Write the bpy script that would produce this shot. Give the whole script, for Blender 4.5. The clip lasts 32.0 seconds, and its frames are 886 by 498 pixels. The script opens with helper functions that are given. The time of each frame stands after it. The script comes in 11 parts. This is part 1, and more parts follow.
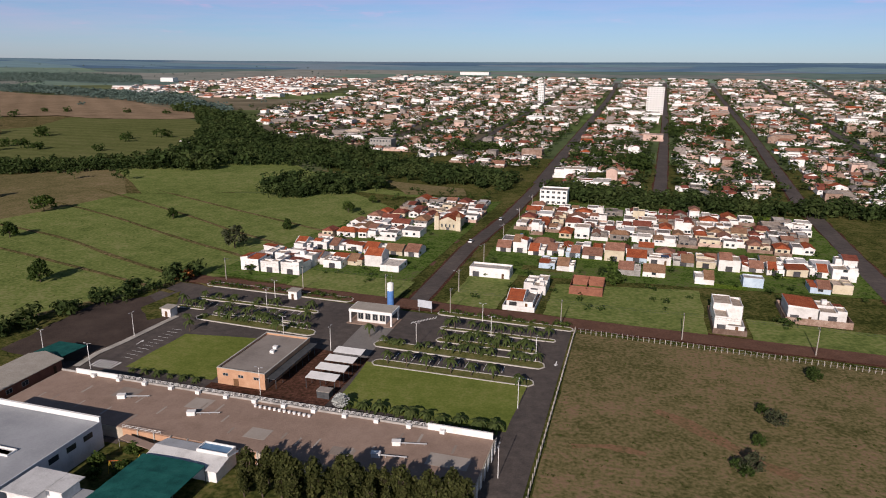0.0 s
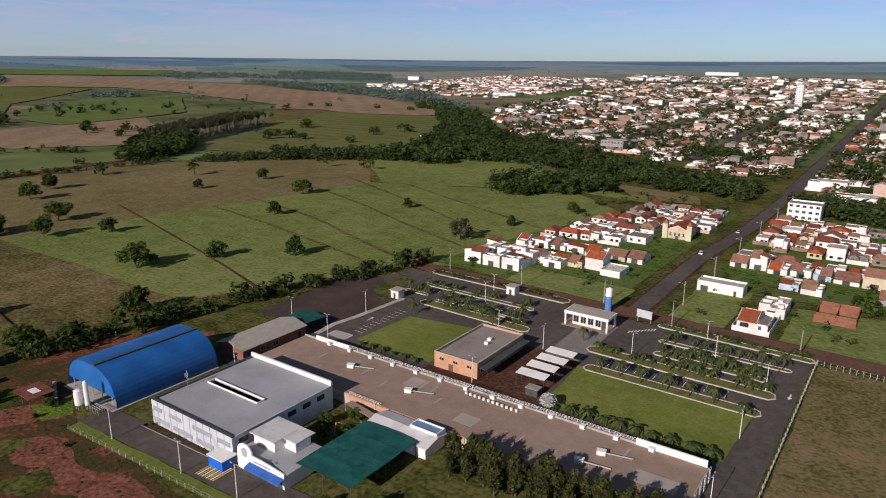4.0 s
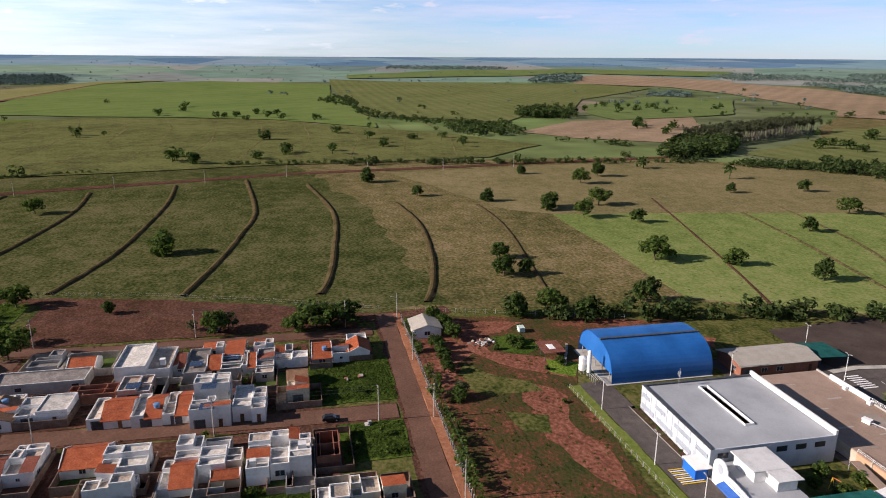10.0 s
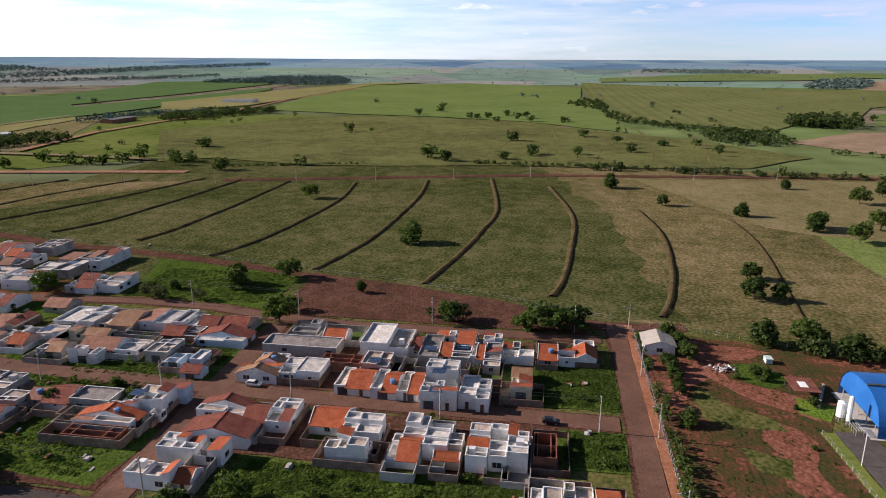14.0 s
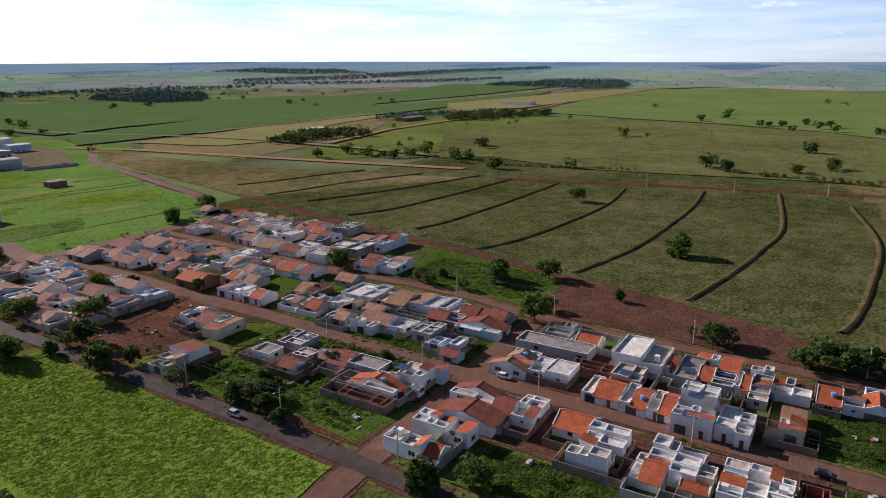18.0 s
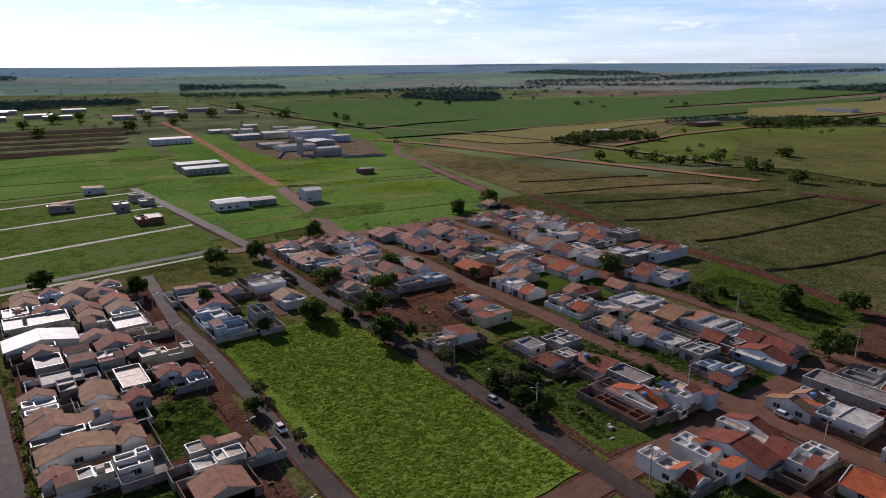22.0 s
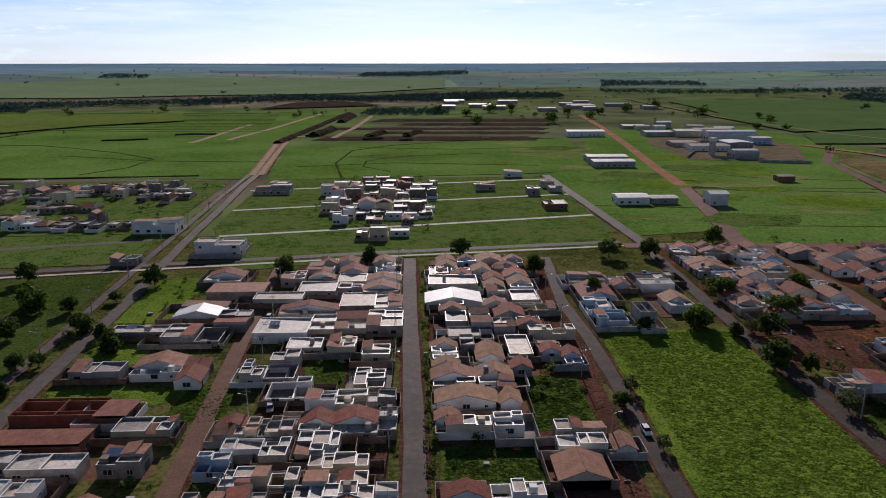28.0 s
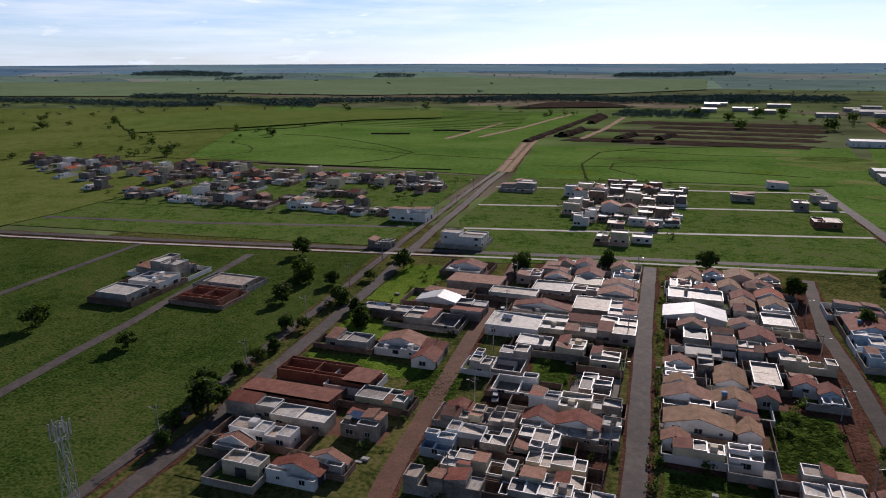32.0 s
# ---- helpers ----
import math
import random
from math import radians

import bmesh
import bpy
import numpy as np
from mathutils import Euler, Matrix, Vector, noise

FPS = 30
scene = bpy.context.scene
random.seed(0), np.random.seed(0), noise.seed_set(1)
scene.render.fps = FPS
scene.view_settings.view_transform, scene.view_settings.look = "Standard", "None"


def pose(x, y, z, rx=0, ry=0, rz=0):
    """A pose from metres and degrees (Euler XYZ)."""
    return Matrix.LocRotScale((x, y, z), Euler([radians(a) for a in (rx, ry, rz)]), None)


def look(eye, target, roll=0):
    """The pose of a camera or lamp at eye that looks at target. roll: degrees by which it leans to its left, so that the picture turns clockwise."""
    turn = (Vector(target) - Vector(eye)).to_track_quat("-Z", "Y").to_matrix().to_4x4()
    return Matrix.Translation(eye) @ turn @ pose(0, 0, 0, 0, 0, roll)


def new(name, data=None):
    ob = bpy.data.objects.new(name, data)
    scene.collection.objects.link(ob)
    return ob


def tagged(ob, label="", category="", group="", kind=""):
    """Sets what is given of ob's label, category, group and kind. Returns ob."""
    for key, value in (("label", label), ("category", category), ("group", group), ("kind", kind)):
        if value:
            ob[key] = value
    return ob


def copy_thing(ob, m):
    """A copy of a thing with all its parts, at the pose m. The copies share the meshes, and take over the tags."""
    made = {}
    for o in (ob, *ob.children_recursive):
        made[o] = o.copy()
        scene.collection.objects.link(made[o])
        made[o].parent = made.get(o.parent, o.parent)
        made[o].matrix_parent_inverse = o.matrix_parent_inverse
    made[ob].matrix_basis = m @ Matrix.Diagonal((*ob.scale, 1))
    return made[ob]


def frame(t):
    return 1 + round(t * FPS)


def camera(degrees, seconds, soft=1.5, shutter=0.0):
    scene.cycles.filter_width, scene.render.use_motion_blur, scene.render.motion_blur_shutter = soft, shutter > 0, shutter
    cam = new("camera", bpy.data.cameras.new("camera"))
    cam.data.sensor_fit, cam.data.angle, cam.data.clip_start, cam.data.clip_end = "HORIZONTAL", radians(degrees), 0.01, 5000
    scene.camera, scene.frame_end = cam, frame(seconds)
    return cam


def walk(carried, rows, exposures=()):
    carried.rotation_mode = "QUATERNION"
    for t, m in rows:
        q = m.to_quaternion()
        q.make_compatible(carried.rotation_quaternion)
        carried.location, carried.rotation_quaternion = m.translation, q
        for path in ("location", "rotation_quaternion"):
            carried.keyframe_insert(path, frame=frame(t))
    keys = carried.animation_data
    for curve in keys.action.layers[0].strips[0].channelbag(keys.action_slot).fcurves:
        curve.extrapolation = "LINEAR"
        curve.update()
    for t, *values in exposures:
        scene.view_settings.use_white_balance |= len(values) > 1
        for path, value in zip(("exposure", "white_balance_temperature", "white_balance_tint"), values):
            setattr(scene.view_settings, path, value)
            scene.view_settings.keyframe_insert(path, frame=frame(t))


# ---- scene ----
H_EYE = 82.0
cam = camera(66.0, 32.0, soft=1.0, shutter=0.25)
PATH = [
    (0.0, 74.59, -0.45, 16.40), (0.5, 74.58, -0.45, 18.34), (1.0, 74.57, -0.45, 20.29), (1.5, 74.56, -0.44, 22.34),
    (2.0, 74.54, -0.42, 24.50), (2.5, 74.53, -0.40, 26.77), (4.5, 74.41, -0.33, 39.20), (5.0, 74.40, -0.35, 43.37),
    (5.5, 74.40, -0.34, 47.53), (6.0, 74.39, -0.31, 51.61), (6.5, 74.39, -0.26, 55.74), (7.0, 74.39, -0.24, 60.10),
    (7.5, 74.38, -0.23, 64.50), (8.0, 74.36, -0.23, 68.38), (8.5, 74.34, -0.22, 71.25), (9.0, 74.33, -0.21, 73.70),
    (9.5, 74.33, -0.21, 76.11), (10.0, 74.33, -0.21, 78.55), (10.5, 74.34, -0.20, 80.98), (11.0, 74.35, -0.18, 83.44),
    (11.5, 74.36, -0.16, 85.92), (12.0, 74.38, -0.14, 88.46), (12.5, 74.41, -0.13, 91.05), (13.0, 74.44, -0.13, 93.66),
    (13.5, 74.48, -0.13, 96.27), (14.0, 74.53, -0.10, 98.88), (14.5, 74.58, -0.03, 101.50), (16.5, 74.75, 0.06, 112.66),
    (17.0, 74.77, 0.09, 115.52), (17.5, 74.79, 0.13, 118.40), (18.0, 74.81, 0.14, 121.29), (18.5, 74.85, 0.14, 124.17),
    (19.0, 74.89, 0.17, 127.07), (19.5, 74.93, 0.18, 129.97), (20.0, 74.96, 0.19, 132.88), (20.5, 74.99, 0.18, 135.73),
    (21.0, 75.01, 0.17, 138.66), (21.5, 75.01, 0.17, 141.63), (22.0, 75.00, 0.15, 144.63), (22.5, 75.00, 0.12, 147.61),
    (23.0, 74.98, 0.12, 150.58), (23.5, 74.97, 0.11, 153.53), (24.0, 74.97, 0.08, 156.52), (24.5, 74.95, 0.05, 159.50),
    (25.0, 74.92, 0.01, 162.45), (25.5, 74.89, -0.01, 165.29), (27.5, 74.74, 0.07, 175.35), (28.0, 74.75, 0.06, 177.91),
    (28.5, 74.75, 0.07, 180.44), (29.0, 74.75, 0.09, 183.00), (29.5, 74.74, 0.15, 185.55), (30.0, 74.74, 0.18, 188.11),
    (30.5, 74.75, 0.18, 190.68), (31.0, 74.75, 0.17, 193.24), (31.5, 74.77, 0.15, 195.80), (32.0, 74.80, 0.12, 198.38),
]
walk(cam, [(t, pose(0, 0, H_EYE, rx, ry, rz)) for t, rx, ry, rz in PATH],
     [(t, e, 6520 if t < 15 else 6200, k) for t, e, k in ((0, -0.1, 20), (2.5, -0.1, 20), (4.5, -0.05, 21), (6, 0.14, 20), (9, 0.52, 20), (13, 0.64, 21), (17, 0.56, 22), (19, 0.42, 22), (21, 0.15, 23), (23, -0.02, 22), (25, -0.12, 21), (28, -0.15, 20.5), (32, -0.09, 20.5))])

# ---- sky and sun ----
SUN_EL, SUN_ROT = radians(25), radians(182)
world = bpy.data.worlds.new("sky")
scene.world = world
world.use_nodes = True


def build_sky():
    nt = world.node_tree
    n, l = nt.nodes, nt.links
    bg = n["Background"]
    sky = n.new("ShaderNodeTexSky")
    sky.sky_type = "NISHITA"
    sky.sun_disc = False
    sky.sun_elevation, sky.sun_rotation = SUN_EL, SUN_ROT
    sky.altitude, sky.air_density, sky.dust_density, sky.ozone_density = 400, 1.0, 0.25, 2.5
    co = n.new("ShaderNodeTexCoord")
    sep = n.new("ShaderNodeSeparateXYZ")
    l.new(co.outputs["Generated"], sep.inputs[0])
    # flat cloud streaks a few degrees above the horizon
    mp = n.new("ShaderNodeMapping")
    mp.inputs["Scale"].default_value = (4.0, 4.0, 46.0)
    l.new(co.outputs["Generated"], mp.inputs[0])
    nz = n.new("ShaderNodeTexNoise")
    nz.inputs["Scale"].default_value, nz.inputs["Detail"].default_value, nz.inputs["Roughness"].default_value = 1.3, 9, 0.62
    l.new(mp.outputs[0], nz.inputs["Vector"])
    ramp = n.new("ShaderNodeValToRGB")
    ramp.color_ramp.elements[0].position, ramp.color_ramp.elements[1].position = 0.32, 0.68
    ramp.color_ramp.elements[1].color = (0.8, 0.8, 0.8, 1)
    l.new(nz.outputs["Fac"], ramp.inputs[0])
    # small bright heaped clouds
    mp2 = n.new("ShaderNodeMapping")
    mp2.inputs["Scale"].default_value = (13.0, 13.0, 60.0)
    l.new(co.outputs["Generated"], mp2.inputs[0])
    nz2 = n.new("ShaderNodeTexNoise")
    nz2.inputs["Scale"].default_value, nz2.inputs["Detail"].default_value, nz2.inputs["Roughness"].default_value = 1.1, 8, 0.55
    l.new(mp2.outputs[0], nz2.inputs["Vector"])
    ramp2 = n.new("ShaderNodeValToRGB")
    ramp2.color_ramp.elements[0].position, ramp2.color_ramp.elements[1].position = 0.58, 0.68
    l.new(nz2.outputs["Fac"], ramp2.inputs[0])
    add = n.new("ShaderNodeMath")
    add.operation, add.use_clamp = "MAXIMUM", True
    l.new(ramp.outputs["Color"], add.inputs[0])
    l.new(ramp2.outputs["Color"], add.inputs[1])
    # deeper blue a few degrees up, pale at the rim
    el = n.new("ShaderNodeMapRange")
    el.inputs["From Min"].default_value, el.inputs["From Max"].default_value = 0.0, 0.26
    l.new(sep.outputs["Z"], el.inputs["Value"])
    tint = n.new("ShaderNodeValToRGB")
    tint.color_ramp.elements[0].color = (1.02, 1.42, 2.15, 1)
    tint.color_ramp.elements[1].position = 0.35
    tint.color_ramp.elements[1].color = (0.92, 1.28, 1.85, 1)
    top = tint.color_ramp.elements.new(0.62)
    top.color = (0.97, 0.91, 0.87, 1)
    l.new(el.outputs[0], tint.inputs[0])
    pale = n.new("ShaderNodeValToRGB")
    pale.color_ramp.elements[0].color = (1.05, 1.30, 1.92, 1)
    pale.color_ramp.elements[1].position = 0.4
    pale.color_ramp.elements[1].color = (1.12, 1.25, 1.55, 1)
    high = pale.color_ramp.elements.new(0.65)
    high.color = (0.97, 0.91, 0.87, 1)
    l.new(el.outputs[0], pale.inputs[0])
    # bright summer haze widening round the sun's side
    dot = n.new("ShaderNodeVectorMath")
    dot.operation = "DOT_PRODUCT"
    l.new(co.outputs["Generated"], dot.inputs[0])
    dot.inputs[1].default_value = (math.sin(SUN_ROT), math.cos(SUN_ROT), 0.0)
    haze = n.new("ShaderNodeValToRGB")
    haze.color_ramp.interpolation = "EASE"
    for i, (p, c) in enumerate(((0.0, 0.90), (0.45, 1.12), (0.70, 1.45), (1.0, 1.2))):
        e = haze.color_ramp.elements[i] if i < 2 else haze.color_ramp.elements.new(p)
        e.position, e.color = p, (c, c, c, 1)
    half = n.new("ShaderNodeMapRange")
    half.inputs["From Min"].default_value, half.inputs["From Max"].default_value = -1.0, 1.0
    l.new(dot.outputs["Value"], half.inputs["Value"])
    l.new(half.outputs[0], haze.inputs[0])
    hz = n.new("ShaderNodeMix")
    hz.data_type, hz.blend_type = "RGBA", "MULTIPLY"
    hz.inputs["Factor"].default_value = 1.0
    side = n.new("ShaderNodeMapRange")
    side.interpolation_type = "SMOOTHSTEP"
    side.inputs["From Min"].default_value, side.inputs["From Max"].default_value = 0.30, 0.72
    l.new(half.outputs[0], side.inputs["Value"])
    both = n.new("ShaderNodeMix")
    both.data_type = "RGBA"
    l.new(side.outputs[0], both.inputs["Factor"])
    l.new(tint.outputs[0], both.inputs["A"])
    l.new(pale.outputs[0], both.inputs["B"])
    l.new(both.outputs["Result"], hz.inputs["A"])
    l.new(haze.outputs[0], hz.inputs["B"])
    mul = n.new("ShaderNodeMix")
    mul.data_type, mul.blend_type = "RGBA", "MULTIPLY"
    mul.inputs["Factor"].default_value = 1.0
    l.new(sky.outputs[0], mul.inputs["A"])
    l.new(hz.outputs["Result"], mul.inputs["B"])
    lum = n.new("ShaderNodeMix")
    lum.data_type, lum.blend_type = "RGBA", "LIGHTEN"
    glow = n.new("ShaderNodeMapRange")
    glow.inputs["From Min"].default_value = 0.42
    glow.inputs["To Min"].default_value, glow.inputs["To Max"].default_value = 1.0, 2.3
    l.new(half.outputs[0], glow.inputs["Value"])
    white = n.new("ShaderNodeMix")
    white.data_type, white.blend_type = "RGBA", "MULTIPLY"
    white.inputs["Factor"].default_value = 1.0
    white.inputs["A"].default_value = (8.0, 9.1, 9.7, 1)
    l.new(glow.outputs[0], white.inputs["B"])
    l.new(white.outputs["Result"], lum.inputs["B"])
    # the clouds lie low over the horizon and thin out overhead
    low = n.new("ShaderNodeMapRange")
    low.interpolation_type = "SMOOTHSTEP"
    low.inputs["From Min"].default_value, low.inputs["From Max"].default_value = 0.10, 0.22
    low.inputs["To Min"].default_value, low.inputs["To Max"].default_value = 1.0, 0.0
    l.new(sep.outputs["Z"], low.inputs["Value"])
    thin = n.new("ShaderNodeMath")
    thin.operation = "MULTIPLY"
    l.new(add.outputs[0], thin.inputs[0])
    l.new(low.outputs[0], thin.inputs[1])
    l.new(thin.outputs[0], lum.inputs["Factor"])
    l.new(mul.outputs["Result"], lum.inputs["A"])
    l.new(lum.outputs["Result"], bg.inputs["Color"])
    bg.inputs["Strength"].default_value = 0.054


build_sky()
sun = new("sun", bpy.data.lights.new("sun", "SUN"))
sun.data.energy, sun.data.angle, sun.data.color = 5.0, radians(0.6), (1.0, 0.91, 0.79)
sun.matrix_world = look((0, 0, 0), (math.sin(SUN_ROT) * -math.cos(SUN_EL), math.cos(SUN_ROT) * -math.cos(SUN_EL), -math.sin(SUN_EL)))

# ---- materials ----
MATS = {}


def mat(name, stops, scale=0.2, rough=0.85, fine=6.0, fine_amt=0.25, bump=0.3, metal=0.0, rand=0.0, island=0.0, spec=0.08, detail=6, tile=None, mid=0.0, tight=0.0, leafy=0.0):
    """A surface: large and small noise through a colour ramp, roughness, bump; rand: brightness spread from piece to piece."""
    if name in MATS:
        return MATS[name]
    m = bpy.data.materials.new(name)
    m.use_nodes = True
    nt = m.node_tree
    n, l = nt.nodes, nt.links
    b = n["Principled BSDF"]
    b.inputs["Roughness"].default_value, b.inputs["Metallic"].default_value = rough, metal
    b.inputs["Specular IOR Level"].default_value = spec
    geo = n.new("ShaderNodeNewGeometry")
    big = n.new("ShaderNodeTexNoise")
    big.inputs["Scale"].default_value, big.inputs["Detail"].default_value, big.inputs["Roughness"].default_value = scale, detail, 0.6
    l.new(geo.outputs["Position"], big.inputs["Vector"])
    small = n.new("ShaderNodeTexNoise")
    small.inputs["Scale"].default_value, small.inputs["Detail"].default_value = fine, 4
    l.new(geo.outputs["Position"], small.inputs["Vector"])
    mixv = n.new("ShaderNodeMix")
    mixv.data_type = "FLOAT"
    mixv.inputs["Factor"].default_value = fine_amt
    if mid:
        mn = n.new("ShaderNodeTexNoise")
        mn.inputs["Scale"].default_value, mn.inputs["Detail"].default_value, mn.inputs["Roughness"].default_value = mid, 6, 0.65
        l.new(geo.outputs["Position"], mn.inputs["Vector"])
        mb = n.new("ShaderNodeMix")
        mb.data_type = "FLOAT"
        mb.inputs["Factor"].default_value = 0.5
        l.new(big.outputs["Fac"], mb.inputs["A"])
        l.new(mn.outputs["Fac"], mb.inputs["B"])
        l.new(mb.outputs["Result"], mixv.inputs["A"])
    else:
        l.new(big.outputs["Fac"], mixv.inputs["A"])
    l.new(small.outputs["Fac"], mixv.inputs["B"])
    ramp = n.new("ShaderNodeValToRGB")
    cr = ramp.color_ramp
    lo, hi = 0.35 + tight, 0.65 - tight
    for i, c in enumerate(stops):
        p = lo + (hi - lo) * i / max(1, len(stops) - 1)
        e = cr.elements[i] if i < 2 else cr.elements.new(p)
        e.position, e.color = p, (*c, 1)
    l.new(mixv.outputs["Result"], ramp.inputs[0])
    out = ramp.outputs["Color"]
    if tile:
        sp, axis_w, dark = tile
        wv = n.new("ShaderNodeTexWave")
        wv.wave_type, wv.bands_direction = "BANDS", axis_w
        wv.inputs["Scale"].default_value, wv.inputs["Distortion"].default_value = sp, 0.3
        tc = n.new("ShaderNodeTexCoord")
        l.new(tc.outputs["Object"], wv.inputs["Vector"])
        mx = n.new("ShaderNodeMix")
        mx.data_type, mx.blend_type = "RGBA", "MULTIPLY"
        mr = n.new("ShaderNodeMapRange")
        mr.inputs["To Min"].default_value, mr.inputs["To Max"].default_value = dark, 1.0
        l.new(wv.outputs["Fac"], mr.inputs["Value"])
        mx.inputs["Factor"].default_value = 1.0
        l.new(out, mx.inputs["A"])
        l.new(mr.outputs[0], mx.inputs["B"])
        out = mx.outputs["Result"]
    if rand or island:
        src = n.new("ShaderNodeObjectInfo").outputs["Random"] if rand else geo.outputs["Random Per Island"]
        hv = n.new("ShaderNodeHueSaturation")
        mr = n.new("ShaderNodeMapRange")
        amt = rand or island
        mr.inputs["To Min"].default_value, mr.inputs["To Max"].default_value = 1 - amt, 1 + amt
        l.new(src, mr.inputs["Value"])
        l.new(mr.outputs[0], hv.inputs["Value"])
        l.new(out, hv.inputs["Color"])
        out = hv.outputs["Color"]
    l.new(out, b.inputs["Base Color"])
    if bump:
        bp = n.new("ShaderNodeBump")
        bp.inputs["Strength"].default_value, bp.inputs["Distance"].default_value = bump, 0.3
        l.new(small.outputs["Fac"], bp.inputs["Height"])
        l.new(bp.outputs[0], b.inputs["Normal"])
    if leafy:
        tr = n.new("ShaderNodeBsdfTranslucent")
        gain = n.new("ShaderNodeMix")
        gain.data_type, gain.blend_type = "RGBA", "MULTIPLY"
        gain.inputs["Factor"].default_value = 1.0
        gain.inputs["B"].default_value = (1.5, 1.6, 0.8, 1)
        l.new(out, gain.inputs["A"])
        l.new(gain.outputs["Result"], tr.inputs["Color"])
        ms = n.new("ShaderNodeMixShader")
        ms.inputs[0].default_value = leafy
        l.new(b.outputs[0], ms.inputs[1])
        l.new(tr.outputs[0], ms.inputs[2])
        l.new(ms.outputs[0], n["Material Output"].inputs["Surface"])
    MATS[name] = m
    return m

# ---- geometry helpers ----


class Geo:
    """Gathers vertices and faces, with a material slot per face."""

    def __init__(self):
        self.v, self.f, self.s = [], [], []

    def face(self, pts, slot=0):
        k = len(self.v)
        self.v.extend(pts)
        self.f.append(tuple(range(k, k + len(pts))))
        self.s.append(slot)

    def box(self, x0, y0, z0, x1, y1, z1, slot=0, bottom=False):
        k = len(self.v)
        self.v += [(x0, y0, z0), (x1, y0, z0), (x1, y1, z0), (x0, y1, z0), (x0, y0, z1), (x1, y0, z1), (x1, y1, z1), (x0, y1, z1)]
        fs = [(4, 5, 6, 7), (0, 1, 5, 4), (1, 2, 6, 5), (2, 3, 7, 6), (3, 0, 4, 7)] + ([(3, 2, 1, 0)] if bottom else [])
        self.f += [tuple(k + i for i in f) for f in fs]
        self.s += [slot] * len(fs)

    def bar(self, a, b, r0, r1, n=6, slot=0, cap=True):
        """A tapered round bar from a to b."""
        a, b = Vector(a), Vector(b)
        d = (b - a).normalized()
        p = d.orthogonal().normalized()
        q = d.cross(p)
        k = len(self.v)
        for c, r in ((a, r0), (b, r1)):
            for i in range(n):
                w = 2 * math.pi * i / n
                self.v.append(tuple(c + p * (r * math.cos(w)) + q * (r * math.sin(w))))
        for i in range(n):
            j = (i + 1) % n
            self.f.append((k + i, k + j, k + n + j, k + n + i))
            self.s.append(slot)
        if cap:
            self.f.append(tuple(k + n + i for i in range(n)))
            self.s.append(slot)

    def ring(self, x0, y0, x1, y1, z0, z1, t, slot=0):
        """Four wall slabs round a rectangle, t thick inwards."""
        k = len(self.v)
        for e, z in ((0, z0), (0, z1), (t, z1), (t, z0)):
            self.v += [(x0 + e, y0 + e, z), (x1 - e, y0 + e, z), (x1 - e, y1 - e, z), (x0 + e, y1 - e, z)]
        for a in range(3):
            for i in range(4):
                j = (i + 1) % 4
                self.f.append((k + 4 * a + i, k + 4 * a + j, k + 4 * a + 4 + j, k + 4 * a + 4 + i))
                self.s.append(slot)

    def mesh(self, name, *mats):
        me = bpy.data.meshes.new(name)
        me.from_pydata(self.v, [], self.f)
        for m in mats:
            me.materials.append(m)
        if len(mats) > 1:
            me.polygons.foreach_set("material_index", self.s)
        me.update()
        return me


def part(name, geo, material, parent, label=""):
    """One mesh object under a thing or under a part."""
    me = geo if isinstance(geo, bpy.types.Mesh) else geo.mesh(name, *(material if isinstance(material, (list, tuple)) else [material]))
    ob = new(name, me)
    ob.parent = parent
    return tagged(ob, label) if label else ob


def thing(name, m, label, category, group=""):
    ob = new(name)
    ob.matrix_world = m
    ob.empty_display_size = 0.5
    return tagged(ob, label, category, group)


def setting(name, geo, material, label="", category="", kind="structure"):
    ob = new(name, geo.mesh(name, *(material if isinstance(material, (list, tuple)) else [material])))
    return tagged(ob, label, category, "", kind)


# ---- ground ----
def smooth(a, b, x):
    u = min(1.0, max(0.0, (x - a) / (b - a)))
    return u * u * (3 - 2 * u)


def rim(az):
    """The far rim's height above the eye, in degrees, round the compass."""
    return 0.03 + 0.10 * math.sin(az * 2 + 0.4) + 0.05 * math.sin(az * 5 + 1.0)


def zg(x, y):
    """Height of the ground: level round the place, rising gently into far low ridges."""
    r = math.hypot(x, y)
    if r < 1400:
        return 0.0
    az = math.atan2(y, x)
    top = H_EYE + 4950 * math.tan(radians(rim(az)))
    s = smooth(1400, 4950, r)
    roll = noise.noise((x * 0.0011, y * 0.0011, 3.0)) * 5 + noise.noise((x * 0.004, y * 0.004, 9.0)) * 1.2
    return top * s + roll * smooth(1500, 2600, r) * (1.0 - 0.55 * smooth(3500, 4950, r))


SHEETS = [0]


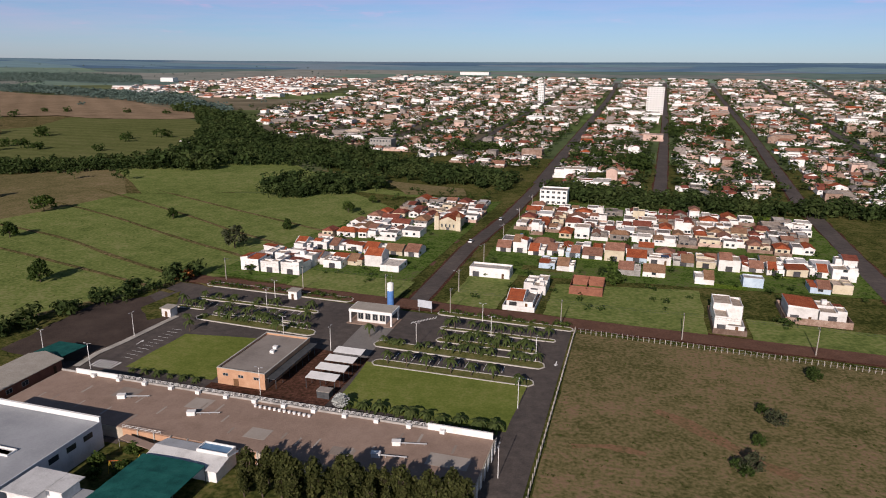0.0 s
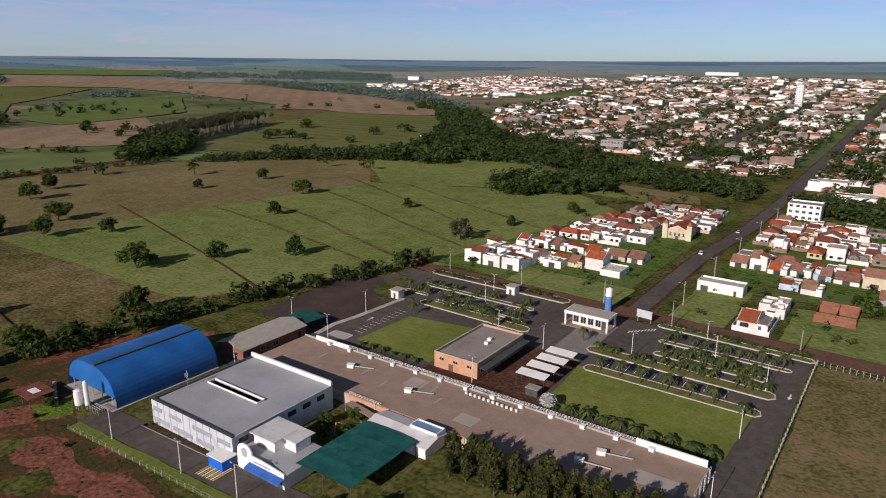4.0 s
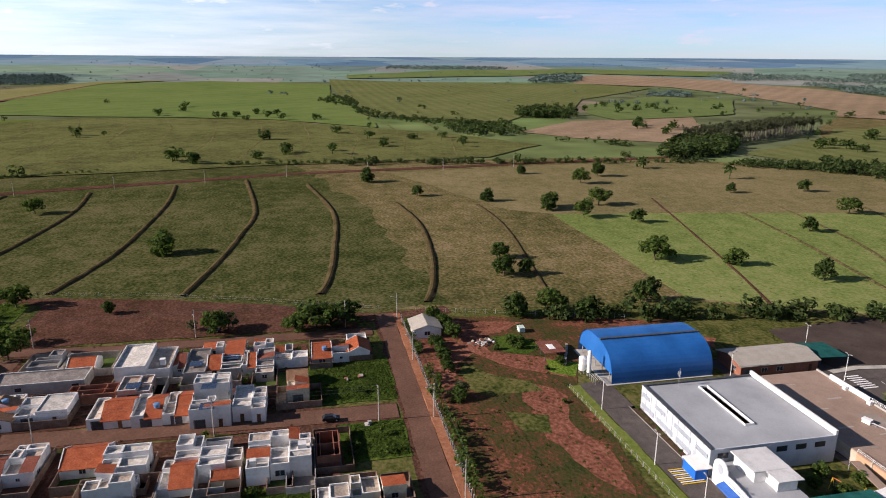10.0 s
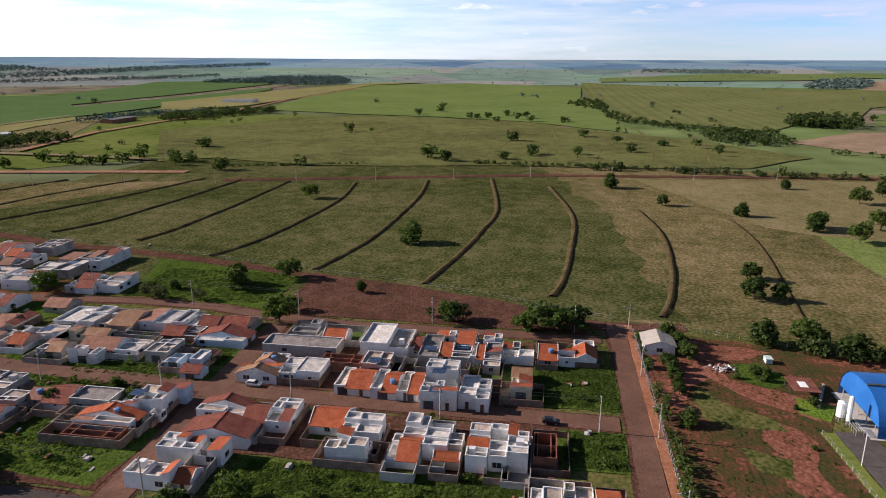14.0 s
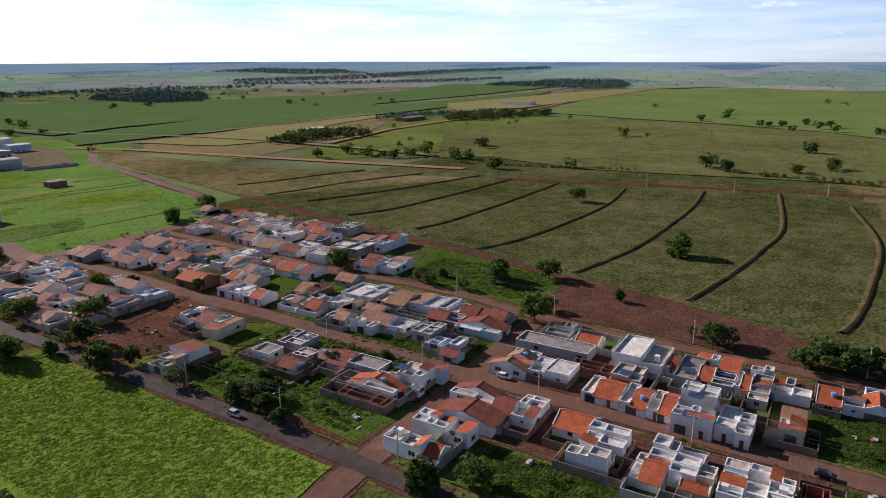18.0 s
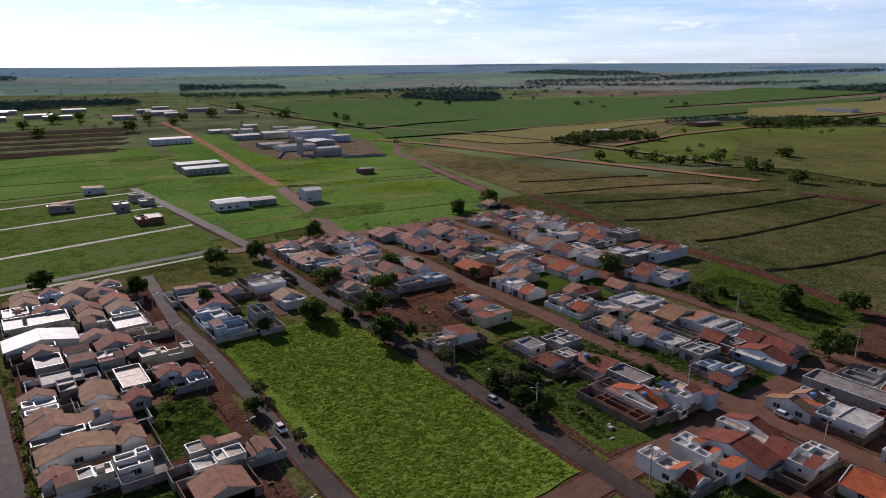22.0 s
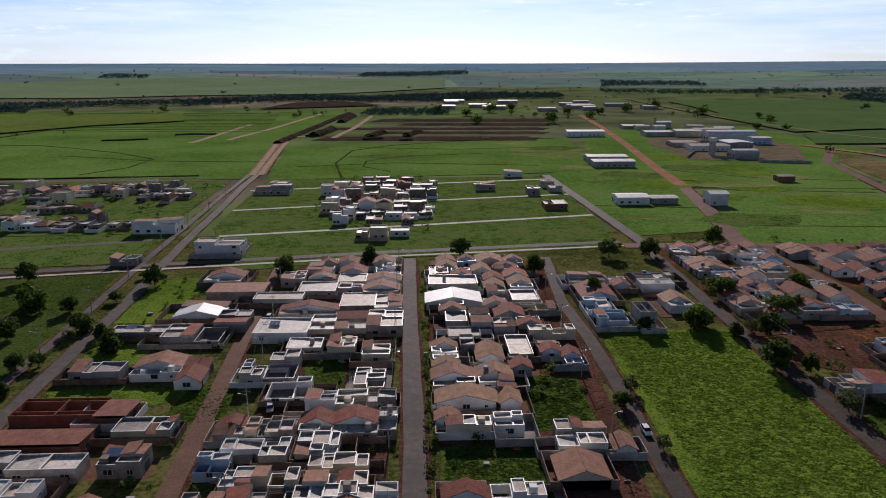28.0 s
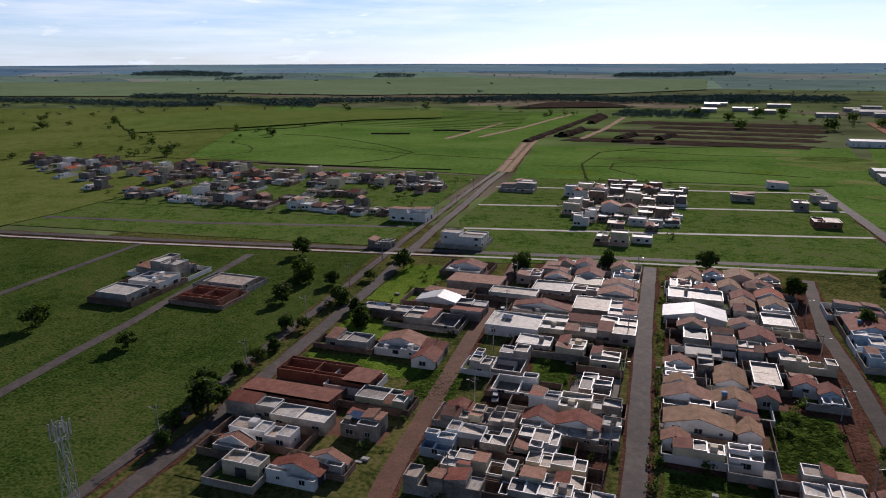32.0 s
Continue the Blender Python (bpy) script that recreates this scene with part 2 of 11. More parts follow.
def sheet(name, pts, z, material, label="", category="", seg=0, kind="structure"):
    """A level patch of ground with its outline given; seg: cut it fine enough to follow the far ground."""
    SHEETS[0] += 1
    z += 0.0011 * SHEETS[0]
    bm = bmesh.new()
    bm.faces.new([bm.verts.new((x, y, 0)) for x, y in pts])
    if seg:
        bmesh.ops.triangulate(bm, faces=bm.faces[:])
        for _ in range(7):
            long = [e for e in bm.edges if e.calc_length() > seg]
            if not long:
                break
            bmesh.ops.subdivide_edges(bm, edges=long, cuts=1)
            bmesh.ops.triangulate(bm, faces=[f for f in bm.faces if len(f.verts) > 3])
    for v in bm.verts:
        v.co.z = zg(v.co.x, v.co.y) + z + (0.0007 * math.hypot(v.co.x, v.co.y) if seg else 0)
    bm.normal_update()
    if bm.faces[:][0].normal.z < 0:
        bmesh.ops.reverse_faces(bm, faces=bm.faces[:])
    me = bpy.data.meshes.new(name)
    bm.to_mesh(me)
    bm.free()
    me.materials.append(material)
    return tagged(new(name, me), label, category, "", kind)


def wavy(pts, step=8.0, amp=0.8, seed=0):
    """An outline with uneven edges."""
    out = []
    for i, (x0, y0) in enumerate(pts):
        x1, y1 = pts[(i + 1) % len(pts)]
        n = max(1, int(math.hypot(x1 - x0, y1 - y0) / step))
        for k in range(n):
            x, y = x0 + (x1 - x0) * k / n, y0 + (y1 - y0) * k / n
            a = amp if k else 0
            out.append((x + a * noise.noise((x * 0.15, y * 0.15, seed)), y + a * noise.noise((x * 0.15, y * 0.15, seed + 9))))
    return out


def strip(name, line, w, z, material, label="", category="", h=0.0, step=10.0, amp=0.0, seed=0, crown=False):
    """A road or path along a line, w wide, with h of thickness; crown: a rounded bank instead."""
    g = Geo()
    rows = []
    for i in range(len(line) - 1):
        (x0, y0), (x1, y1) = line[i], line[i + 1]
        d = math.hypot(x1 - x0, y1 - y0)
        n = max(1, int(d / step))
        for k in range(n + (i == len(line) - 2)):
            rows.append((x0 + (x1 - x0) * k / n, y0 + (y1 - y0) * k / n))
    prof = [(-0.5, 0.0), (-0.25, 0.7), (0.0, 1.0), (0.25, 0.7), (0.5, 0.0)] if crown else [(-0.5, 0), (-0.5, 1), (0.5, 1), (0.5, 0)] if h else [(-0.5, 1), (0.5, 1)]
    k = len(prof)
    for i, (x, y) in enumerate(rows):
        a, b = rows[max(0, i - 1)], rows[min(len(rows) - 1, i + 1)]
        d = math.hypot(b[0] - a[0], b[1] - a[1]) or 1
        nx, ny = -(b[1] - a[1]) / d, (b[0] - a[0]) / d
        for j, (u, v) in enumerate(prof):
            off = w * u + amp * noise.noise((x * 0.11 + j * 7, y * 0.11, seed)) * (1 if abs(u) > 0.3 else 0.3)
            hh = v * (h or 0) * (1 + 0.35 * noise.noise((x * 0.3, y * 0.3, seed + 4)) if crown else 1)
            px_, py_ = x + nx * off, y + ny * off
            g.v.append((px_, py_, zg(px_, py_) + z + hh))
    for i in range(len(rows) - 1):
        for j in range(k - 1):
            g.f.append((i * k + j, i * k + j + 1, (i + 1) * k + j + 1, (i + 1) * k + j))
            g.s.append(0)
    g.f = [tuple(reversed(f)) for f in g.f]
    return setting(name, g, material, label, category)


GRASS = mat("pasture_grass", [(0.036, 0.046, 0.013), (0.080, 0.088, 0.025), (0.135, 0.120, 0.045)], 0.02, 0.95, 0.9, 0.4, 0.5, spec=0, mid=0.16, tight=0.08)
GRASS_OLIVE = mat("dry_olive_pasture", [(0.055, 0.055, 0.021), (0.101, 0.092, 0.035), (0.152, 0.123, 0.056), (0.226, 0.167, 0.094)], 0.012, 0.95, 0.75, 0.42, 0.5, spec=0, mid=0.11, tight=0.07)
WEED = mat("dark_weeds", [(0.025, 0.044, 0.009), (0.052, 0.086, 0.014), (0.088, 0.125, 0.026)], 0.05, 0.95, 1.3, 0.45, 0.8, spec=0, mid=0.35, tight=0.05)
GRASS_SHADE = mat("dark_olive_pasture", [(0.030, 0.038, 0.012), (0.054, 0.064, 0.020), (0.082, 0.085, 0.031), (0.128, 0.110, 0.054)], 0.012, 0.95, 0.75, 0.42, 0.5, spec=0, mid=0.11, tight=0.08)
PLOUGH = mat("dark_ploughed_soil", [(0.028, 0.022, 0.018), (0.050, 0.038, 0.031), (0.085, 0.060, 0.047)], 0.02, 0.95, 0.4, 0.4, 0.6, spec=0, mid=0.1, tight=0.04)
GRASS_DRY = mat("pale_dry_pasture", [(0.100, 0.096, 0.040), (0.168, 0.143, 0.067), (0.250, 0.192, 0.110)], 0.015, 0.95, 0.7, 0.4, 0.5, spec=0, mid=0.13, tight=0.04)
GRASS_BRIGHT = mat("bright_pasture", [(0.091, 0.125, 0.036), (0.154, 0.194, 0.056), (0.225, 0.233, 0.094)], 0.012, 0.95, 0.7, 0.38, 0.5, spec=0, mid=0.12, tight=0.06)
GRASS_LUSH = mat("lush_weeds", [(0.058, 0.102, 0.014), (0.106, 0.168, 0.022), (0.160, 0.215, 0.036)], 0.03, 0.95, 1.6, 0.45, 0.8, spec=0, mid=0.2, tight=0.08)
LAWN = mat("mown_lawn", [(0.103, 0.138, 0.029), (0.150, 0.182, 0.042), (0.213, 0.222, 0.073)], 0.05, 0.95, 1.4, 0.3, 0.3, spec=0, mid=0.3, tight=0.03)
MEADOW = mat("green_meadow_grass", [(0.055, 0.112, 0.022), (0.103, 0.182, 0.037), (0.152, 0.228, 0.062)], 0.012, 0.95, 0.7, 0.38, 0.5, spec=0, mid=0.22, tight=0.06)
WEED_DARK = mat("shaded_weeds", [(0.018, 0.035, 0.007), (0.036, 0.064, 0.013), (0.064, 0.094, 0.021), (0.096, 0.096, 0.036)], 0.03, 0.95, 1.3, 0.45, 0.8, spec=0, mid=0.25, tight=0.05)
ESTATE = mat("estate_weeds", [(0.029, 0.057, 0.012), (0.068, 0.117, 0.022), (0.111, 0.157, 0.040), (0.111, 0.110, 0.056)], 0.05, 0.95, 1.0, 0.42, 0.6, spec=0, mid=0.2, tight=0.06)
DUSTY = mat("dusty_pink_earth", [(0.200, 0.104, 0.064), (0.300, 0.165, 0.105), (0.385, 0.240, 0.165)], 0.05, 0.95, 1.1, 0.4, 0.5, spec=0, mid=0.3, tight=0.04)
FAR_GRASS = mat("wide_far_pasture", [(0.066, 0.092, 0.021), (0.112, 0.142, 0.034), (0.160, 0.174, 0.056)], 0.008, 0.95, 0.6, 0.38, 0.5, spec=0, mid=0.08, tight=0.05)
STUBBLE = mat("pale_stubble", [(0.130, 0.112, 0.062), (0.210, 0.165, 0.100), (0.260, 0.200, 0.130)], 0.01, 0.95, 0.4, 0.3, 0.3, spec=0, mid=0.07)
SOIL = mat("red_earth", [(0.100, 0.044, 0.029), (0.190, 0.074, 0.048), (0.280, 0.122, 0.082)], 0.05, 0.95, 1.1, 0.4, 0.6, spec=0, mid=0.3, tight=0.06)
PATCHY = mat("patchy_red_yard", [(0.034, 0.042, 0.014), (0.054, 0.052, 0.019), (0.074, 0.050, 0.023), (0.118, 0.050, 0.029), (0.205, 0.080, 0.050)], 0.045, 0.95, 1.1, 0.3, 0.6, spec=0, mid=0.16, tight=0.07)
SOIL_DARK = mat("dark_red_earth", [(0.046, 0.027, 0.016), (0.089, 0.044, 0.031), (0.151, 0.074, 0.053)], 0.06, 0.95, 1.2, 0.4, 0.6, spec=0, mid=0.3, tight=0.035)
DIRT = mat("brown_bank_earth", [(0.041, 0.033, 0.016), (0.072, 0.055, 0.027), (0.103, 0.082, 0.042)], 0.2, 0.95, 1.5, 0.4, 0.6, spec=0)
ASPHALT = mat("worn_asphalt", [(0.060, 0.053, 0.050), (0.094, 0.081, 0.074), (0.142, 0.119, 0.105)], 0.05, 0.8, 3.0, 0.25, 0.2, mid=0.4, spec=0.06)
ASPHALT_RED = mat("dusty_red_asphalt", [(0.093, 0.051, 0.036), (0.131, 0.070, 0.049), (0.176, 0.097, 0.067)], 0.05, 0.8, 2.0, 0.3, 0.2, mid=0.25, tight=0.02, spec=0.06)
ASPHALT_DARK = mat("dark_street_asphalt", [(0.035, 0.030, 0.027), (0.058, 0.048, 0.042), (0.104, 0.070, 0.056)], 0.05, 0.8, 2.0, 0.3, 0.2, mid=0.2, spec=0.06)
PAVER = mat("brown_paving", [(0.218, 0.156, 0.121), (0.297, 0.213, 0.167), (0.370, 0.275, 0.220)], 0.03, 0.9, 4.0, 0.3, 0.2, mid=0.3)
CONCRETE = mat("pale_concrete", [(0.300, 0.280, 0.250), (0.420, 0.395, 0.350), (0.500, 0.475, 0.430)], 0.2, 0.85, 3.0, 0.3, 0.2)


def fields_material(name, cols, lo=0.55, hi=1.3):
    """Far farmland: a patchwork of pasture, crops and bare soil."""
    m = bpy.data.materials.new(name)
    m.use_nodes = True
    n, l = m.node_tree.nodes, m.node_tree.links
    b = n["Principled BSDF"]
    b.inputs["Roughness"].default_value, b.inputs["Specular IOR Level"].default_value = 0.95, 0.0
    geo = n.new("ShaderNodeNewGeometry")
    mp = n.new("ShaderNodeMapping")
    mp.inputs["Rotation"].default_value = (0, 0, 0.3)
    mp.inputs["Scale"].default_value = (0.0016, 0.0030, 0.0)
    l.new(geo.outputs["Position"], mp.inputs[0])
    vo = n.new("ShaderNodeTexVoronoi")
    vo.inputs["Scale"].default_value, vo.inputs["Randomness"].default_value = 1.0, 0.85
    l.new(mp.outputs[0], vo.inputs["Vector"])
    sx = n.new("ShaderNodeSeparateColor")
    l.new(vo.outputs["Color"], sx.inputs[0])
    ramp = n.new("ShaderNodeValToRGB")
    ramp.color_ramp.interpolation = "CONSTANT"
    for i, c in enumerate(cols):
        e = ramp.color_ramp.elements[i] if i < 2 else ramp.color_ramp.elements.new(0.5)
        e.color = (*c, 1)
    for i, e in enumerate(ramp.color_ramp.elements):
        e.position = i / len(cols)
    for i, c in enumerate(cols):
        ramp.color_ramp.elements[i].color = (*c, 1)
    l.new(sx.outputs[0], ramp.inputs[0])
    nz = n.new("ShaderNodeTexNoise")
    nz.inputs["Scale"].default_value, nz.inputs["Detail"].default_value = 0.012, 8
    l.new(geo.outputs["Position"], nz.inputs["Vector"])
    mr = n.new("ShaderNodeMapRange")
    mr.inputs["From Min"].default_value, mr.inputs["From Max"].default_value = 0.3, 0.7
    mr.inputs["To Min"].default_value, mr.inputs["To Max"].default_value = lo, hi
    l.new(nz.outputs["Fac"], mr.inputs["Value"])
    mx = n.new("ShaderNodeMix")
    mx.data_type, mx.blend_type = "RGBA", "MULTIPLY"
    mx.inputs["Factor"].default_value = 1.0
    l.new(ramp.outputs[0], mx.inputs["A"])
    l.new(mr.outputs[0], mx.inputs["B"])
    l.new(mx.outputs["Result"], b.inputs["Base Color"])
    return m


def build_ground():
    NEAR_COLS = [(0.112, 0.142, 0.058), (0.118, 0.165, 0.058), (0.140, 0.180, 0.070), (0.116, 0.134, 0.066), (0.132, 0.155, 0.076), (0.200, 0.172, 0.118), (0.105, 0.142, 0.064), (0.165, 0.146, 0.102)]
    # haze is painted into these base colours, bluer in the outermost ring
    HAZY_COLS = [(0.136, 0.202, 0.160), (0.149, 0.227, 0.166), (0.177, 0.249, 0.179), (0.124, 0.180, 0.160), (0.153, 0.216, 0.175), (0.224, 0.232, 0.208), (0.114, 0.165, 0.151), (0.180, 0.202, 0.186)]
    FAR_HAZE_COLS = [(0.130, 0.219, 0.283), (0.146, 0.237, 0.287), (0.164, 0.259, 0.287), (0.105, 0.183, 0.262), (0.141, 0.230, 0.290), (0.183, 0.246, 0.292), (0.091, 0.160, 0.237), (0.154, 0.217, 0.273)]
    g, hazy, far = Geo(), Geo(), Geo()
    radii = [0, 60, 150, 300, 500, 700, 900, 1100, 1300] + [1400 + 110 * i for i in range(33)]
    na = 160
    for r in radii:
        for i in range(na):
            w = 2 * math.pi * i / na
            x, y = r * math.cos(w), r * math.sin(w)
            g.v.append((x, y, zg(x, y) - (0.15 if r < 1300 else 0)))
    for a in range(len(radii) - 1):
        for i in range(na):
            j = (i + 1) % na
            p, q = a * na, (a + 1) * na
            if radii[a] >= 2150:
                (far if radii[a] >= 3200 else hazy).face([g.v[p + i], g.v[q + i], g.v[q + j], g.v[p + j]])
                continue
            if a:
                g.f.append((p + i, q + i, q + j, p + j))
            else:
                g.f.append((p, q + i, q + j))
            g.s.append(0)
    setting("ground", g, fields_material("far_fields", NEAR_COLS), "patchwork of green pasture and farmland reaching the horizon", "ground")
    setting("far_ground", hazy, fields_material("haze_tinted_fields", HAZY_COLS, 0.9, 1.25), "far hazy patchwork of fields and pasture", "ground")
    setting("backdrop", far, fields_material("haze_tinted_ridges", FAR_HAZE_COLS, 0.95, 1.2), "distant hazy blue-green ridges at the horizon", "backdrop")


build_ground()
# near pastures and open land
sheet("pasture", wavy([(-1000, -330), (-260, -330), (-215, 30), (-205, 131), (-160, 215), (-150, 330), (-390, 440), (-540, 300), (-560, 60), (-1000, 0)], 30, 4), 0.0, GRASS_OLIVE, "brownish olive pasture between the town and the far road", "pasture")
sheet("near_land", wavy([(-260, -330), (260, -330), (300, 600), (-300, 600), (-150, 330), (-205, 131), (-215, 30)], 30, 2), -0.04, GRASS, "green rough grass under the town's edge", "ground")
sheet("dark_pasture", wavy([(-262, -330), (-560, -330), (-560, -10), (-400, 30), (-216, 48), (-214, 20)], 12, 9), 0.015, GRASS_SHADE, "dark olive pasture with contour banks", "pasture")
sheet("far_pasture", wavy([(-985, -325), (-590, -325), (-575, -180), (-575, 40), (-985, -15)], 25, 6), 0.02, mat("green_olive_pasture", [(0.055, 0.072, 0.020), (0.098, 0.114, 0.033), (0.148, 0.146, 0.052), (0.20, 0.17, 0.08)], 0.012, 0.95, 0.7, 0.42, 0.5, spec=0, mid=0.09, tight=0.07), "olive green pasture beyond the far road", "pasture")
sheet("bright_field", wavy([(-345, 131), (-207, 131), (-165, 215), (-112, 240), (-100, 330), (-180, 400), (-310, 350)], 20, 3), 0.04, GRASS_BRIGHT, "bright green pasture with a few lone trees", "field")
sheet("stubble_field", wavy([(-500, 60), (-360, 110), (-345, 131), (-310, 350), (-390, 430), (-520, 300)], 25, 5), 0.04, GRASS_DRY, "pale dry pasture", "field")

# low contour banks across the pasture
def eased(pts, n=7):
    """A smooth line through a few points."""
    p = [Vector(q) for q in (pts[0], *pts, pts[-1])]
    out = []
    for a, b, c, d in zip(p, p[1:], p[2:], p[3:]):
        for k in range(n):
            u = k / n
            out.append(tuple(0.5 * (2 * b + (c - a) * u + (2 * a - 5 * b + 4 * c - d) * u * u + (3 * b - a - 3 * c + d) * u ** 3)))
    return out + [tuple(pts[-1])]


BANKS = [
    [(-376, 97), (-342, 98), (-307, 96), (-263, 90), (-213, 83)],
    [(-389, 51), (-336, 56), (-280, 52), (-239, 45), (-220, 39)],
    [(-459, 1), (-370, 14), (-294, 11), (-253, 7), (-235, 3)],
    [(-483, -40), (-381, -28), (-325, -32), (-285, -37), (-242, -45)],
    [(-469, -84), (-405, -79), (-316, -81), (-280, -86), (-253, -92)],
    [(-453, -132), (-396, -125), (-335, -128), (-291, -134), (-265, -143)],
]
BANKS += [
    [(-451, -179), (-372, -180), (-333, -182), (-305, -184), (-284, -189)],
    [(-450, -215), (-388, -220), (-352, -224), (-317, -229), (-292, -240)],
    [(-452, -243), (-397, -257), (-372, -264), (-339, -276), (-311, -287)],
    [(-439, -286), (-398, -303), (-370, -312), (-341, -317), (-313, -325)],
    [(-430, -335), (-400, -347), (-371, -355), (-353, -360), (-330, -370)],
]
for i, line in enumerate(BANKS):
    strip("contour_bank", eased(line), 2.2 if i == 0 else 3.2, 0.02, DIRT, "low brown earth bank across the pasture", "bank", h=0.5 if i == 0 else 0.8, step=4, amp=0.8, seed=i, crown=True)

# faint tracks over the bright field, old banks beyond the main road
TRACKS = [[(-375, 206), (-293, 184), (-231, 167), (-190, 154)], [(-330, 236), (-273, 226), (-206, 210), (-160, 198)], [(-345, 268), (-264, 250), (-213, 230), (-150, 208)], [(-350, 322), (-270, 293), (-214, 268), (-138, 238)], [(-340, 358), (-242, 312), (-188, 284), (-128, 258)], [(-300, 366), (-220, 330), (-150, 300)]]
for k, line in enumerate(TRACKS):
    strip("field_track", eased(line), 1.5 if k == 0 else 2.4, 0.10, SOIL_DARK if k == 0 else GRASS_OLIVE, "worn brownish track across the pasture", "track", h=0.1, step=6, amp=0.6, seed=k, crown=True)
for k in range(11):
    y = -330 + 46 * k
    strip("old_bank", [(-580 - 20 * noise.noise((k, 0, 0)), y), (-720, y - 6 + 3 * k), (-860, y - 25 + 5 * k), (-960 - 6 * k, y - 60 + 7 * k)], 1.4, 0.62, GRASS_OLIVE, "old overgrown contour bank", "bank", h=0.12, step=10, amp=1.2, seed=k + 60, crown=True)

# roads and streets
ROADS = [
    ("dirt_road", [(-330, -420), (-284, -262), (-271, -212), (-264, -164), (-255, -126), (-246, -95), (-239, -60), (-226, -20), (-209, 20), (-212, 45)], 5.5, SOIL_DARK, "dark reddish dirt road along the pasture fence"),
    ("street", [(-214, -304), (-211, -225), (-205.5, -190), (-206, -165), (-208, -140), (-206, -110), (-201, -90), (-198, -60), (-198, 18)], 5.2, ASPHALT_RED, "dusty reddish street behind the houses"),
    ("street", [(-212, 23.2), (-60, 23.4)], 5.6, ASPHALT_RED, "dusty red street beside a long fence"),
    ("street", [(-158, -304), (-158, -236), (-155, -205), (-154.5, -160), (-152, -120), (-149, -60), (-147, 19)], 6.6, ASPHALT_RED, "dusty residential street between house rows"),
    ("street", [(-196, -84), (-60, -80)], 7, ASPHALT_RED, "dusty cross street"),
    ("street", [(-99, -60), (-101, -106), (-102, -172), (-102, -226), (-104, -302)], 5.2, ASPHALT_DARK, "narrow street beside a green field"),
    ("street", [(-51, -84), (-51, -111), (-51, -138), (-52, -158), (-52, -197), (-50.5, -229), (-55, -285)], 4.2, ASPHALT_DARK, "narrow street with parked car"),
    ("street", [(1, -60), (1.5, -135), (3.5, -220), (4, -285)], 5, ASPHALT, "grey asphalt residential street"),
    ("street", [(46, -80), (49.5, -113), (53.5, -180), (57, -246), (58, -285)], 4.6, ASPHALT_RED, "reddish residential street"),
    ("avenue", [(97.5, -80), (98, -117), (100, -150), (102, -190), (104, -235), (107.5, -272), (112, -330), (116, -400), (121, -470), (123, -540)], 4.6, ASPHALT, "two-lane avenue with planted median"),
    ("avenue", [(105, -80), (106.5, -115), (109.5, -152), (111.5, -195), (114.5, -240), (117.5, -283), (121, -345), (125.5, -430), (129, -530)], 3.2, ASPHALT, "two-lane avenue with planted median"),
    ("canal_road", [(330, -240), (230, -253), (12, -289), (-95, -303)], 2.2, CONCRETE, "pale concrete strip beside an open canal"),
    ("street", [(330, -247), (230, -260), (12, -296), (-95, -310)], 5, ASPHALT, "grey street along the canal"),
    ("street", [(-95, -303), (-252, -297), (-291, -364), (-352, -575), (-420, -680)], 8, ASPHALT_RED, "street at the edge of the estate"),
    ("dirt_road", [(-153, -203), (-132, -200), (-103, -195)], 4.6, SOIL_DARK, "short reddish dirt lane between plots"),
    ("street", [(-150, -302), (-157, -335), (-167, -380), (-182, -460)], 9, ASPHALT_RED, "dark asphalt street past the storehouse"),
    ("dirt_road", [(-182, -460), (-192, -544), (-215, -697), (-244, -918), (-264, -1119)], 9, DUSTY, "pinkish dirt road to the sheds"),
    ("street", [(-106, -300), (-96, -509)], 6, ASPHALT, "grey street through empty lots"),
    ("dirt_road", [(-540, 330), (-522, 160), (-505, -13), (-448, -227)], 9, SOIL_DARK, "reddish main road across the pasture"),
    ("dirt_road", [(123, -520), (136, -640), (150, -760)], 14, STUBBLE, "wide bare earth road under construction"),
    ("street", [(156, -90), (162, -143), (163.5, -166), (168, -197), (174, -251)], 4, ASPHALT, "thin street across vacant land"),
    ("street", [(230, -150), (232, -194), (234, -251)], 3.6, ASPHALT, "thin street across vacant land"),
    ("boulevard", [(-72, 212), (-73, 290), (-68, 362), (-67, 470)], 6.6, ASPHALT, "straight asphalt boulevard from the gate"),
    ("boulevard", [(-67, 470), (-76, 1014), (-94, 1990), (-104, 2400)], 10, ASPHALT, "long straight asphalt boulevard into town"),
    ("street", [(12, 440), (24, 919), (50, 2400)], 8.5, ASPHALT, "long straight town street"),
    ("street", [(91, 210), (92, 300), (94, 455), (121, 883), (161, 1660), (185, 2300)], 8.5, ASPHALT, "long straight town street"),
    ("street", [(-164, 214), (-60, 212), (200, 205)], 8, ASPHALT_RED, "cross street in front of the gate"),
]
for i, (nm, line, w, m, lab) in enumerate(ROADS):
    strip(nm, line, w + (1 if nm == "avenue" else 2), 0.02 + 0.004 * i, SOIL_DARK, "reddish dirt verge beside the street", "verge", step=6, amp=1.6, seed=i)
    strip(nm, line, w, 0.12 + 0.006 * i, m, lab, "road", step=8, amp=0.35, seed=i + 40)

